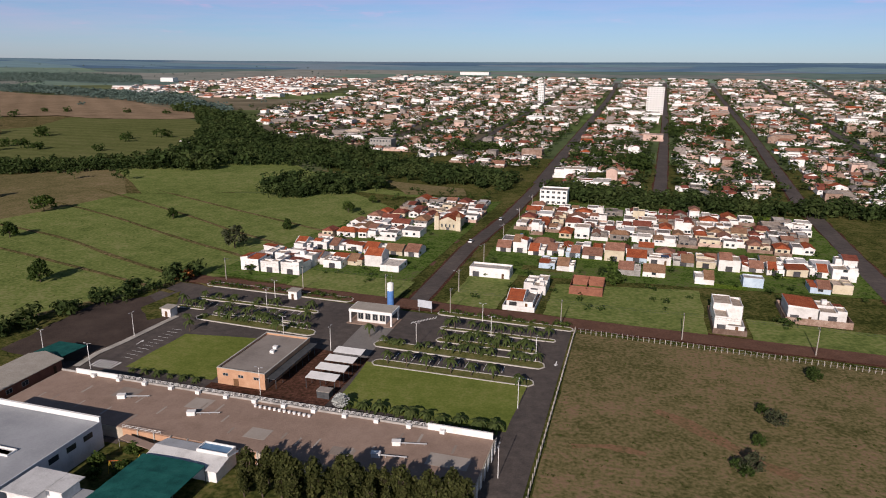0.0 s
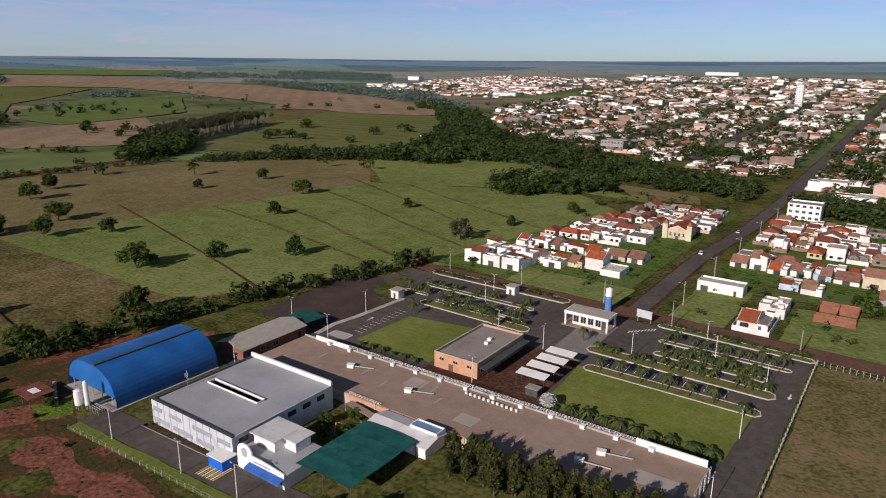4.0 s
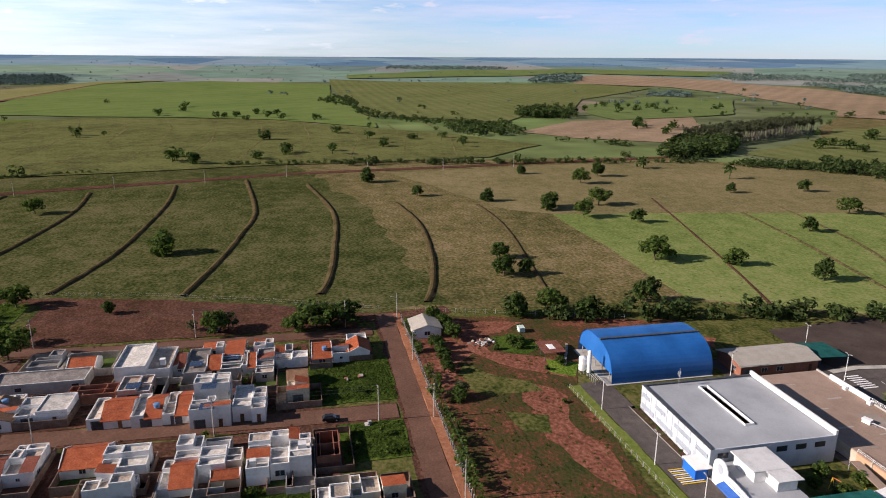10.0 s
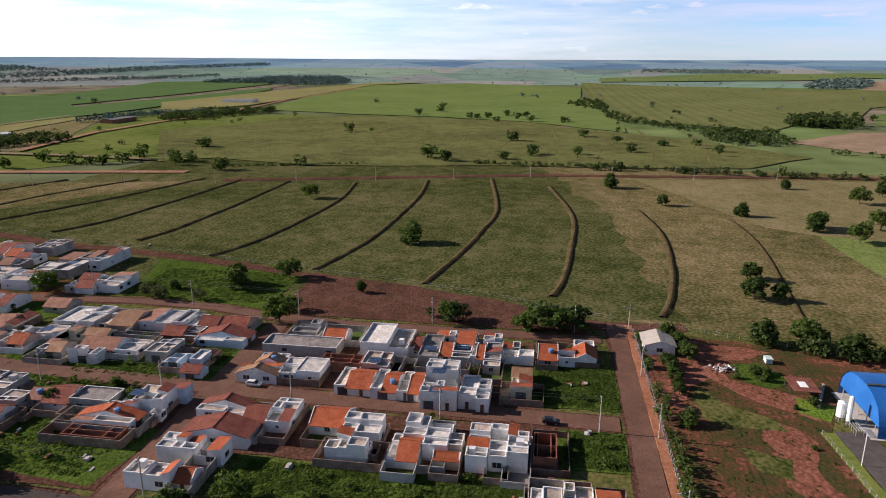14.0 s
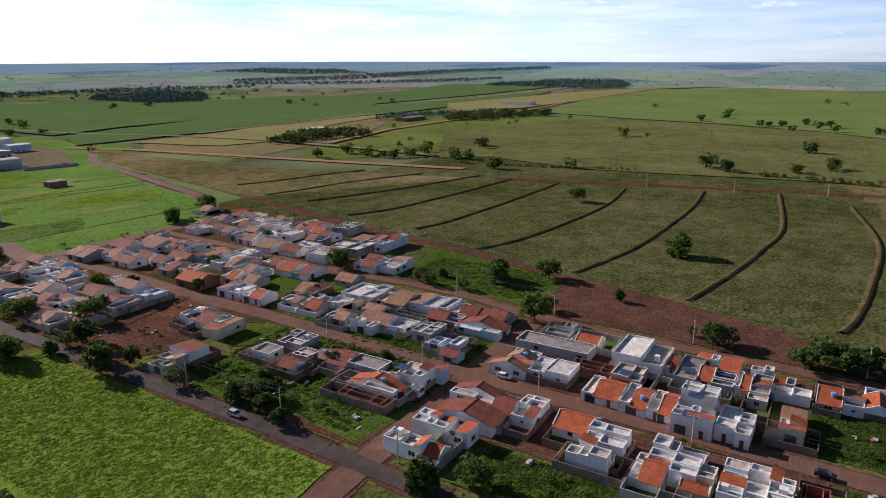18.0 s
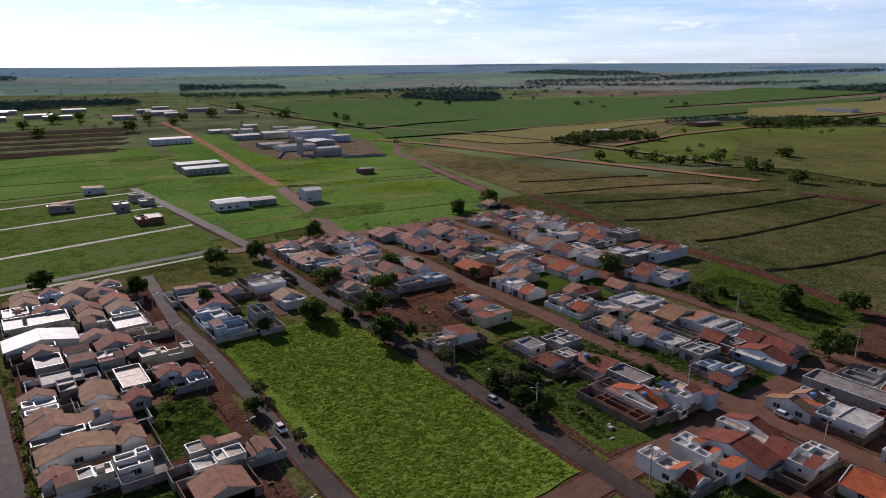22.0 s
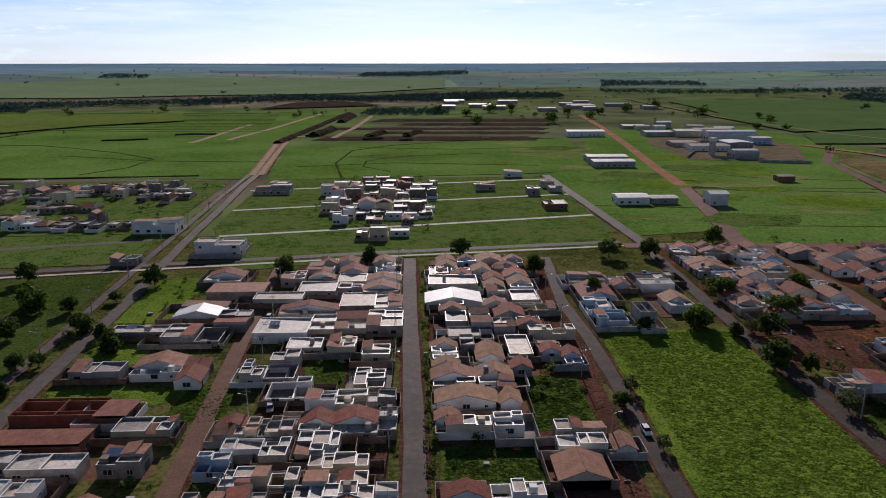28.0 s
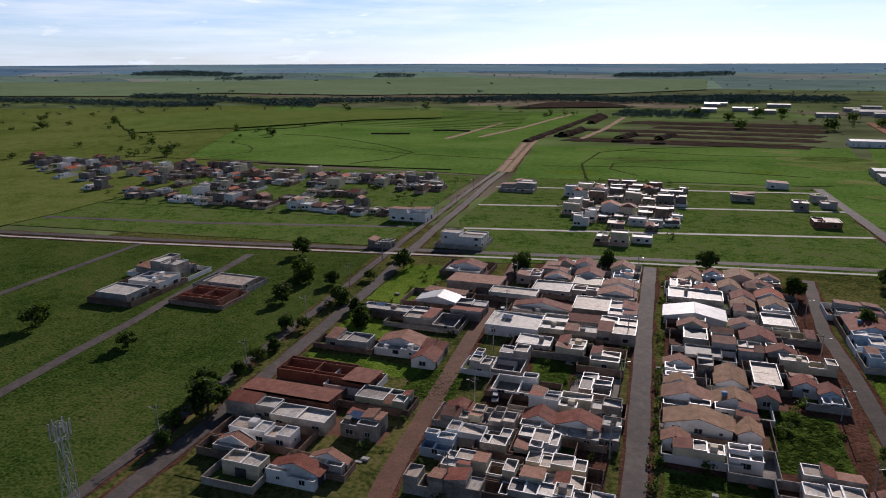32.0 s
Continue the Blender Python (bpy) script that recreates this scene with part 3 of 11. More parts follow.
# ---- houses ----
WALLS = {
    "w": (mat("white_plaster", [(0.551, 0.535, 0.514), (0.700, 0.687, 0.669), (0.774, 0.763, 0.749)], 0.25, 0.8, 1.5, 0.3, 0.1, rand=0.12), "white plastered"),
    "g": (mat("grey_plaster", [(0.22, 0.21, 0.20), (0.33, 0.32, 0.30), (0.42, 0.40, 0.38)], 0.3, 0.85, 1.5, 0.3, 0.15, rand=0.15), "bare grey cement"),
    "y": (mat("cream_plaster", [(0.42, 0.36, 0.26), (0.56, 0.49, 0.36), (0.62, 0.56, 0.44)], 0.25, 0.8, 1.5, 0.3, 0.1, rand=0.1), "cream plastered"),
    "p": (mat("pinkish_plaster", [(0.40, 0.28, 0.23), (0.52, 0.37, 0.31), (0.58, 0.44, 0.37)], 0.25, 0.8, 1.5, 0.3, 0.1, rand=0.1), "pinkish plastered"),
    "l": (mat("light_blue_plaster", [(0.30, 0.38, 0.46), (0.42, 0.52, 0.62), (0.50, 0.60, 0.68)], 0.25, 0.8, 1.5, 0.3, 0.1, rand=0.12), "pale blue plastered"),
    "r": (mat("raw_red_brick", [(0.17, 0.075, 0.050), (0.25, 0.105, 0.070), (0.32, 0.150, 0.100)], 0.4, 0.9, 5.0, 0.4, 0.4, rand=0.12), "raw red brick"),
    "b": (mat("beige_plaster", [(0.36, 0.31, 0.24), (0.46, 0.40, 0.32), (0.54, 0.48, 0.40)], 0.25, 0.8, 1.5, 0.3, 0.1, rand=0.1), "beige plastered"),
    "o": (mat("olive_plaster", [(0.26, 0.27, 0.19), (0.34, 0.34, 0.25), (0.40, 0.40, 0.31)], 0.25, 0.8, 1.5, 0.3, 0.1, rand=0.1), "dull olive plastered"),
}
TILES = {
    "T": (mat("orange_clay_tile", [(0.25, 0.062, 0.030), (0.38, 0.098, 0.042), (0.47, 0.150, 0.070)], 0.5, 0.75, 3.5, 0.45, 0.5, rand=0.14, spec=0.08, tile=(1.6, "X", 0.62)), "orange clay tile"),
    "R": (mat("weathered_red_tile", [(0.14, 0.045, 0.032), (0.23, 0.074, 0.050), (0.31, 0.115, 0.080)], 0.5, 0.75, 3.5, 0.45, 0.5, rand=0.16, spec=0.08, tile=(1.6, "X", 0.62)), "weathered red tile"),
    "B": (mat("ochre_brown_tile", [(0.20, 0.112, 0.065), (0.31, 0.176, 0.104), (0.40, 0.250, 0.158)], 0.5, 0.75, 3.5, 0.45, 0.5, rand=0.14, spec=0.08, tile=(1.6, "X", 0.66)), "ochre brown tile"),
    "P": (mat("faded_pink_tile", [(0.20, 0.100, 0.067), (0.305, 0.152, 0.104), (0.40, 0.220, 0.158)], 0.5, 0.75, 3.5, 0.45, 0.5, rand=0.14, spec=0.08, tile=(1.6, "X", 0.66)), "faded pinkish tile"),
    "W": (mat("white_metal_roof", [(0.50, 0.50, 0.49), (0.66, 0.66, 0.65), (0.72, 0.72, 0.71)], 0.3, 0.5, 3.0, 0.3, 0.1, spec=0.25, tile=(2.2, "X", 0.8)), "white metal"),
}
DULL = mat("weathered_dimmed_plaster", [(0.20, 0.17, 0.145), (0.33, 0.29, 0.255), (0.46, 0.43, 0.39)], 0.25, 0.85, 1.5, 0.35, 0.15, rand=0.3)
FIBRE = [
    mat("pale_fibre_cement", [(0.324, 0.292, 0.259), (0.518, 0.481, 0.432), (0.713, 0.670, 0.616)], 0.5, 0.6, 2.0, 0.35, 0.2, rand=0.18, spec=0.18, tile=(2.8, "X", 0.80)),
    mat("grey_fibre_cement", [(0.13, 0.112, 0.10), (0.21, 0.185, 0.168), (0.31, 0.28, 0.255)], 0.5, 0.6, 2.0, 0.35, 0.2, rand=0.18, spec=0.18, tile=(2.8, "X", 0.78)),
    mat("cream_fibre_cement", [(0.29, 0.23, 0.180), (0.46, 0.375, 0.300), (0.60, 0.51, 0.425)], 0.5, 0.6, 2.0, 0.35, 0.2, rand=0.15, spec=0.18, tile=(2.8, "X", 0.80)),
]
CAP = mat("white_parapet_paint", [(0.55, 0.53, 0.50), (0.72, 0.71, 0.685), (0.80, 0.79, 0.765)], 0.5, 0.48, 2.0, 0.3, 0.1, spec=0.35)
RUST = mat("rusty_red_sheet", [(0.12, 0.045, 0.032), (0.20, 0.075, 0.052), (0.27, 0.120, 0.085)], 0.6, 0.7, 3.0, 0.4, 0.2, tile=(2.5, "X", 0.75))
GLASS = mat("dark_window_glass", [(0.020, 0.025, 0.030), (0.035, 0.042, 0.050)], 0.5, 0.12, 1.0, 0.1, 0.0, spec=0.6)
FRAME = mat("grey_window_frame", [(0.35, 0.35, 0.34), (0.48, 0.48, 0.47)], 1.0, 0.5, 3.0, 0.2, 0.0)
DOOR = mat("brown_door_wood", [(0.10, 0.055, 0.030), (0.17, 0.095, 0.050)], 1.0, 0.6, 6.0, 0.3, 0.1, rand=0.3)
GATE = mat("dark_metal_gate", [(0.05, 0.05, 0.055), (0.09, 0.09, 0.095)], 1.0, 0.5, 4.0, 0.2, 0.1, rand=0.4)
TANK = mat("blue_water_tank", [(0.10, 0.20, 0.36), (0.16, 0.28, 0.46)], 0.8, 0.6, 3.0, 0.2, 0.0)
SOLAR = mat("solar_panel_glass", [(0.020, 0.035, 0.075), (0.035, 0.055, 0.100)], 0.8, 0.18, 3.0, 0.2, 0.0, spec=0.6)
YARD = {
    "s": mat("yard_red_earth", [(0.080, 0.040, 0.026), (0.130, 0.062, 0.040), (0.170, 0.090, 0.060)], 0.3, 0.95, 2.0, 0.4, 0.4, rand=0.2),
    "c": mat("yard_concrete", [(0.150, 0.130, 0.115), (0.215, 0.190, 0.170), (0.280, 0.250, 0.225)], 0.3, 0.9, 2.0, 0.4, 0.2, rand=0.2),
    "v": mat("yard_grass", [(0.035, 0.060, 0.014), (0.060, 0.095, 0.022), (0.090, 0.115, 0.035)], 0.3, 0.95, 2.0, 0.4, 0.6, rand=0.2),
}
BRICKWALL = mat("garden_wall_render", [(0.14, 0.090, 0.068), (0.22, 0.150, 0.115), (0.31, 0.240, 0.200)], 0.4, 0.9, 3.0, 0.35, 0.3, rand=0.35)

PANE = Geo()
PANE.box(-0.5, -0.03, -0.5, 0.5, 0.03, 0.5, bottom=True)
PANE = PANE.mesh("glass", GLASS)
SASH = Geo()
for q in ((-0.56, -0.56, 0.56, -0.5), (-0.56, 0.5, 0.56, 0.56), (-0.56, -0.5, -0.5, 0.5), (0.5, -0.5, 0.56, 0.5), (-0.03, -0.5, 0.03, 0.5)):
    SASH.box(q[0], -0.06, q[1], q[2], 0.06, q[3], bottom=True)
PLAINWIN = Geo()
PLAINWIN.box(-0.56, -0.04, -0.56, 0.56, 0.04, 0.56, 0, True)
PLAINWIN.box(-0.47, -0.06, -0.47, 0.47, 0.06, 0.47, 1, True)
PLAINWIN = PLAINWIN.mesh("window", FRAME, GLASS)
SASH = SASH.mesh("window_frame", FRAME)
LEAF = Geo()
LEAF.box(-0.45, -0.05, 0, 0.45, 0.05, 2.1)
for k in range(3):
    LEAF.box(-0.35, -0.08, 0.15 + 0.65 * k, 0.35, 0.08, 0.65 + 0.65 * k)
LEAF = LEAF.mesh("door", DOOR)
PANELS = Geo()
for k in range(14):
    PANELS.v += [(-1.4 + 0.2 * k, s * (0.10 if k % 4 in (1, 2) else 0.05), z) for s in (-1, 1) for z in (0, 2.3)]
for k in range(13):
    PANELS.f += [(4 * k, 4 * k + 4, 4 * k + 5, 4 * k + 1), (4 * k + 6, 4 * k + 2, 4 * k + 3, 4 * k + 7), (4 * k + 1, 4 * k + 5, 4 * k + 7, 4 * k + 3)]
    PANELS.s += [0, 0, 0]
PANELS = PANELS.mesh("garage_gate", GATE)
CISTERN = Geo()
CISTERN.bar((0, 0, 0), (0, 0, 0.9), 0.62, 0.75, 12)
CISTERN.bar((0, 0, 0.9), (0, 0, 1.05), 0.8, 0.5, 12)
CISTERN = CISTERN.mesh("water_tank", TANK)
ARRAY = Geo()
ARRAY.box(-0.52, -0.84, 0.1, 0.52, 0.84, 0.15, bottom=True)
ARRAY = ARRAY.mesh("solar_panel", SOLAR)
COUNT = [0]
RECTS = []


def place(mesh, name, parent, x, y, z, rz=0, sx=1, sy=1, sz=1):
    ob = new(name, mesh)
    ob.parent = parent
    ob.matrix_local = pose(x, y, z, 0, 0, rz) @ Matrix.Diagonal((sx, sy, sz, 1))
    return ob


def openings(ob, w, d, h, rr, front, floors=1, plain=False):
    """Windows and doors on the four sides; front: the side with door and garage."""
    sides = {"+x": (w / 2, 0, 90, d), "-x": (-w / 2, 0, 90, d), "+y": (0, d / 2, 0, w), "-y": (0, -d / 2, 0, w)}
    for s, (cx, cy, rz, ln) in sides.items():
        n = max(1, int(ln / 4.4))
        for fl in range(floors):
            for k in range(n):
                o = (k + 0.5) / n * ln - ln / 2
                x, y = (cx, o) if rz else (o, cy)
                if s == front and fl == 0 and k == 0 and ln > 5:
                    place(PANELS, "garage_gate", ob, x, y, 0.05, rz)
                elif s == front and fl == 0 and k == n - 1 and ln > 3:
                    place(LEAF, "door", ob, x, y, 0.05, rz)
                elif rr.random() < (0.35 if plain else 0.62):
                    ww, wh = rr.choice([(1.2, 1.0), (1.6, 1.1), (0.7, 0.6), (1.8, 1.2)])
                    if plain:
                        place(PLAINWIN, "window", ob, x, y, 1.65 + 2.9 * fl, rz, ww, 1, wh)
                        continue
                    f = place(SASH, "window", ob, x, y, 1.65 + 2.9 * fl, rz, ww, 1, wh)
                    place(PANE, "glass", f, 0, 0, 0)


def cells(x0, y0, x1, y1, rr, depth):
    """Cut a plan into rooms and bays of uneven size."""
    w, d = x1 - x0, y1 - y0
    if depth == 0 or max(w, d) < 4.6 or depth < 3 and rr.random() < 0.22:
        return [(x0, y0, x1, y1)]
    k = rr.uniform(0.32, 0.68)
    if w > d * rr.uniform(0.8, 1.25):
        c = x0 + w * k
        return cells(x0, y0, c, y1, rr, depth - 1) + cells(c, y0, x1, y1, rr, depth - 1)
    c = y0 + d * k
    return cells(x0, y0, x1, c, rr, depth - 1) + cells(x0, c, x1, y1, rr, depth - 1)


def flat_house(ob, x0, y0, x1, y1, h, wm, wall, rr, depth=3):
    """Stepped parapet walls round sunken sheet roofs, with an open patio or a tiled lean-to here and there."""
    wg = Geo()
    cs = cells(x0, y0, x1, y1, rr, depth)
    base = {"w": 0, "l": 0, "g": 1, "y": 2, "p": 2, "o": 1, "b": 2}.get(wall, 1)
    base = 2 if base == 0 and rr.random() < 0.4 else base
    old = ob.matrix_basis.translation.y < -95
    if old:
        base = rr.choice([0, 0, 2, 2, base])
        # duller plaster stands in for deep shade on these backlit walls, besides weathering
        wm = DULL if wall in "wgp" and rr.random() < (0.3 if ob.matrix_basis.translation.x < -100 else 0.55) else wm
    for i, (p, q, r, s) in enumerate(cs):
        k = rr.random()
        hc = h * rr.choice([1, 1, 0.93, 0.84, 1.08, 0.78]) * rr.uniform(0.99, 1.01)
        if h > 5.8 and k < 0.35:
            hc = h * 0.55
        patio = len(cs) > 2 and k > 0.88
        if patio:
            hc = 2.2 * rr.uniform(0.95, 1.05)
        wg.ring(p, q, r, s, 0, hc, 0.17)
        wg.ring(p, q, r, s, hc, hc + 0.07, 0.2, 1)
        if patio:
            rg = Geo()
            rg.box(p + 0.17, q + 0.17, 0.1, r - 0.17, s - 0.17, 0.16)
            part("patio_floor", rg, YARD["c"], ob)
            continue
        t = rr.uniform(0.12, 0.32)
        z = hc - t - rr.uniform(0.12, 0.4)
        zs = rr.choice([(t, -t, -t, t), (t, t, -t, -t), (-t, -t, t, t), (-t, t, t, -t)])
        slot = 3 if k < 0.13 else 5 if k < 0.20 else base if k < 0.6 else rr.choice([0, 0, 1, 2, 2])
        if slot in (3, 5):
            z, zs = hc + 0.1, [v * 1.5 for v in zs]
            m = 0.12
        else:
            m = -0.17
        qd = [(p - m, q - m), (r + m, q - m), (r + m, s + m), (p - m, s + m)]
        if slot in (3, 5):
            z += t * 1.5
        rg = Geo()
        rg.v = [(x, y, z + v) for (x, y), v in zip(qd, zs)] + [(x, y, z + v - 0.1) for (x, y), v in zip(qd, zs)]
        rg.f = [(0, 1, 2, 3), (7, 6, 5, 4), (0, 4, 5, 1), (1, 5, 6, 2), (2, 6, 7, 3), (3, 7, 4, 0)]
        rg.s = [0, 1, 1, 1, 1, 1]
        if slot in (3, 5):
            rg.v[4:] = [(x, y, hc - 0.03) for x, y in qd]
        part("roof", rg, (FIBRE + [TILES["P" if old else "T"][0], YARD["c"], TILES["R"][0]])[slot:slot + 1] + [wm], ob)
        if slot < 3 and min(r - p, s - q) > 3.4 and rr.random() < 0.2:
            u, v, e = rr.uniform(p + 1.3, r - 1.3), rr.uniform(q + 1.3, s - 1.3), rr.uniform(0.6, 1.0)
            tg = Geo()
            tg.box(u - e, v - e, hc - 0.9, u + e, v + e, hc + rr.uniform(0.5, 1.3))
            part("tank_housing", tg, wm, ob)
    me = wg.mesh("wall", wm, CAP if rr.random() < 0.75 else wm)
    bm = bmesh.new()
    bm.from_mesh(me)
    bmesh.ops.remove_doubles(bm, verts=bm.verts[:], dist=0.001)
    bm.to_mesh(me)
    bm.free()
    part("wall", me, None, ob)


def road_gap(x, y):
    """Distance from a spot to the edge of the nearest street."""
    best = 99.0
    for nm, line, w, m, lab in ROADS:
        for (xa, ya), (xb, yb) in zip(line, line[1:]):
            u = ((x - xa) * (xb - xa) + (y - ya) * (yb - ya)) / ((xb - xa) ** 2 + (yb - ya) ** 2)
            u = min(1, max(0, u))
            best = min(best, math.hypot(x - xa - u * (xb - xa), y - ya - u * (yb - ya)) - w / 2)
    return best


def back_lot(x0, y0, x1, y1, front, rr):
    """A walled yard behind and before a house, kept clear of the streets."""
    back, fore, side = rr.uniform(3.5, 7), rr.uniform(0.8, 2.5), rr.uniform(0.1, 0.9)
    p = {"+x": (x0 - back, y0 - side, x1 + fore, y1 + side), "-x": (x0 - fore, y0 - side, x1 + back, y1 + side),
         "+y": (x0 - side, y0 - back, x1 + side, y1 + fore), "-y": (x0 - side, y0 - fore, x1 + side, y1 + back)}[front]
    cx, cy = (p[0] + p[2]) / 2, (p[1] + p[3]) / 2
    spots = ((p[0], p[1]), (p[2], p[1]), (p[0], p[3]), (p[2], p[3]), (p[0], cy), (p[2], cy), (cx, p[1]), (cx, p[3]))
    return p if min(road_gap(*c) for c in spots) > 0.4 else None


def house(x0, y0, x1, y1, h, style="F", wall="w", front="+x", lot=None, yard="s", plain=False):
    """A one or two storey house on its lot: walls, roof, openings, tank, garden wall."""
    COUNT[0] += 1
    RECTS.append((x0, y0, x1, y1))
    rr = random.Random(COUNT[0] * 13 + 5)
    w, d = x1 - x0, y1 - y0
    wm, wlab = WALLS[wall]
    roofs = {"F": "flat roof behind a parapet", "U": "no roof yet, open rooms", "M": "rusty sheet roof"}
    rlab = roofs.get(style) or "a gabled %s roof" % TILES[style][1]
    lab = "%s house with %s" % (wlab, rlab)
    if style == "U":
        lab = "unfinished %s house, roofless with open rooms" % wlab
    elif h > 5.8:
        lab = "two-storey " + lab
    ob = thing("house", pose((x0 + x1) / 2, (y0 + y1) / 2, 0), lab, "house", "houses of the town")
    a, b = w / 2, d / 2
    floors = 2 if h > 5.8 else 1
    if style == "F":
        flat_house(ob, -a, -b, a, b, h, wm, wall, rr, 3 if math.hypot(x0, y0) < 175 else 2)
        if rr.random() < 0.12 and min(w, d) > 5:
            for i in range(6):
                place(ARRAY, "solar_panel", ob, a * 0.2 + 1.08 * (i % 3), -b * 0.3 + 1.72 * (i // 3), h + 0.05)
    elif style == "U":
        g = Geo()
        g.ring(-a, -b, a, b, 0, h, 0.18)
        for c in (-0.33, 0.25):
            g.box(-a + 0.2, 2 * b * c - 0.08, 0, a - 0.2, 2 * b * c + 0.08, h * 0.95)
        g.box(-0.08, -b + 0.2, 0, 0.08, b - 0.2, h * 0.97)
        part("wall", g, wm, ob)
        g = Geo()
        g.box(-a - 0.3, -b - 0.3, 0, a + 0.3, b + 0.3, 0.14)
        part("floor_slab", g, YARD["c"], ob)
        if floors == 2:
            g = Geo()
            g.box(-a + 0.2, -b + 0.2, 3.0, a - 0.2, b - 0.2, 3.15)
            part("upper_slab", g, YARD["c"], ob)
    elif style == "M":
        g = Geo()
        g.ring(-a, -b, a, b, 0, h, 0.15)
        part("wall", g, wm, ob)
        g = Geo()
        z = h + 0.1
        for t in (0.0, 0.08):
            p = [(-a - 0.4, -b - 0.4, z + t), (a + 0.4, -b - 0.4, z + t), (a + 0.4, b + 0.4, z + 0.7 + t), (-a - 0.4, b + 0.4, z + 0.7 + t)]
            g.face(p if t else p[::-1])
        part("roof", g, RUST if wall == "r" else FIBRE[0], ob)
    else:
        eave = h - 0.9
        along_x = front[1] == "y"
        ox = oy = 0.0
        if max(w, d) > 7 and rr.random() < 0.6:
            # a flat-roofed annex takes one end
            cut = rr.uniform(0.28, 0.45)
            s = rr.choice((-1, 1))
            if along_x:
                e = 2 * a * cut
                flat_house(ob, a - e if s > 0 else -a, -b, a if s > 0 else e - a, b, h * 0.86, wm, wall, rr, 1)
                a, ox = a - e / 2, -s * e / 2
            else:
                e = 2 * b * cut
                flat_house(ob, -a, b - e if s > 0 else -b, a, b if s > 0 else e - b, h * 0.86, wm, wall, rr, 1)
                b, oy = b - e / 2, -s * e / 2
        span = b if along_x else a
        rise = min(1.9, 0.36 * span + 0.35)
        g = Geo()
        g.ring(-a, -b, a, b, 0, eave, 0.18)
        for s in (-1, 1):
            if along_x:
                g.face([(s * a, -b, eave), (s * a, b, eave), (s * a, 0, eave + rise)][:: s])
            else:
                g.face([(a, s * b, eave), (-a, s * b, eave), (0, s * b, eave + rise)][:: s])
        part("wall", g, wm, ob).location = (ox, oy, 0)
        o, t = 0.55, 0.14
        tm = TILES["P" if style == "T" and y1 < -95 and rr.random() < 0.6 else style][0]
        rl = Geo()
        L = (a if along_x else b) + 0.02
        S = span + o
        dz = rise * o / span
        # one slope, ridge along its own x
        rl.face([(-L, 0, rise + t), (-L, -S, -dz + t), (L, -S, -dz + t), (L, 0, rise + t)])
        rl.face([(-L, 0, rise), (L, 0, rise), (L, -S, -dz), (-L, -S, -dz)])
        rl.face([(-L, -S, -dz), (L, -S, -dz), (L, -S, -dz + t), (-L, -S, -dz + t)])
        rl.face([(-L, 0, rise), (-L, -S, -dz), (-L, -S, -dz + t), (-L, 0, rise + t)])
        rl.face([(L, -S, -dz), (L, 0, rise), (L, 0, rise + t), (L, -S, -dz + t)])
        me = rl.mesh("roof_slope", tm)
        for k in (0, 180):
            place(me, "roof_slope", ob, ox, oy, eave + 0.02, k + (0 if along_x else 90))
        if style == "T" and rr.random() < 0.7:
            for s in (-1, 1):
                g = Geo()
                zt, zb, ou = eave + rise + 0.38, eave + 0.25, span + 0.1
                lo = (a if along_x else b) * s
                for e0, e1 in ((lo - 0.09, lo + 0.09),):
                    ring = [(-ou, 0), (-ou, zb), (0, zt), (ou, zb), (ou, 0)]
                    P = [[(e, u, z) if along_x else (u, e, z) for u, z in ring] for e in (e0, e1)]
                    g.face(P[0])
                    g.face(P[1][::-1])
                    for i in range(5):
                        j = (i + 1) % 5
                        g.face([P[0][i], P[1][i], P[1][j], P[0][j]])
                part("party_wall", g, WALLS["w"][0], ob).location = (ox, oy, 0)
        g = Geo()
        e = L + 0.02
        g.bar((-e, 0, eave + rise + t), (e, 0, eave + rise + t), 0.13, 0.13, 6) if along_x else g.bar((0, -e, eave + rise + t), (0, e, eave + rise + t), 0.13, 0.13, 6)
        part("ridge_tiles", g, tm, ob).location = (ox, oy, 0)
        if rr.random() < 0.08:
            place(CISTERN, "water_tank", ob, ox + a * 0.5, oy + b * 0.3, eave + rise * 0.6)
    if style != "U":
        openings(ob, w, d, h, rr, front, floors, math.hypot(x0, y0) > 190)
    if not lot and math.hypot(x0, y0) < 265 and y1 < 20 and rr.random() < 0.85:
        lot, yard = back_lot(x0, y0, x1, y1, front, rr), rr.choice("sscv")
    if lot:
        lx0, ly0, lx1, ly1 = [p - q for p, q in zip(lot, ((x0 + x1) / 2, (y0 + y1) / 2) * 2)]
        g = Geo()
        g.box(lx0 + 0.05, ly0 + 0.05, 0, lx1 - 0.05, ly1 - 0.05, 0.10)
        part("yard_floor", g, YARD[yard], ob)
        if rr.random() < 0.85:
            g = Geo()
            hh = rr.uniform(1.6, 2.3)
            g.ring(lx0, ly0, lx1, ly1, 0, hh, 0.15)
            part("garden_wall", g, rr.choice([BRICKWALL, BRICKWALL, BRICKWALL, DULL, WALLS["g"][0], WALLS["w"][0]]), ob)
    return ob


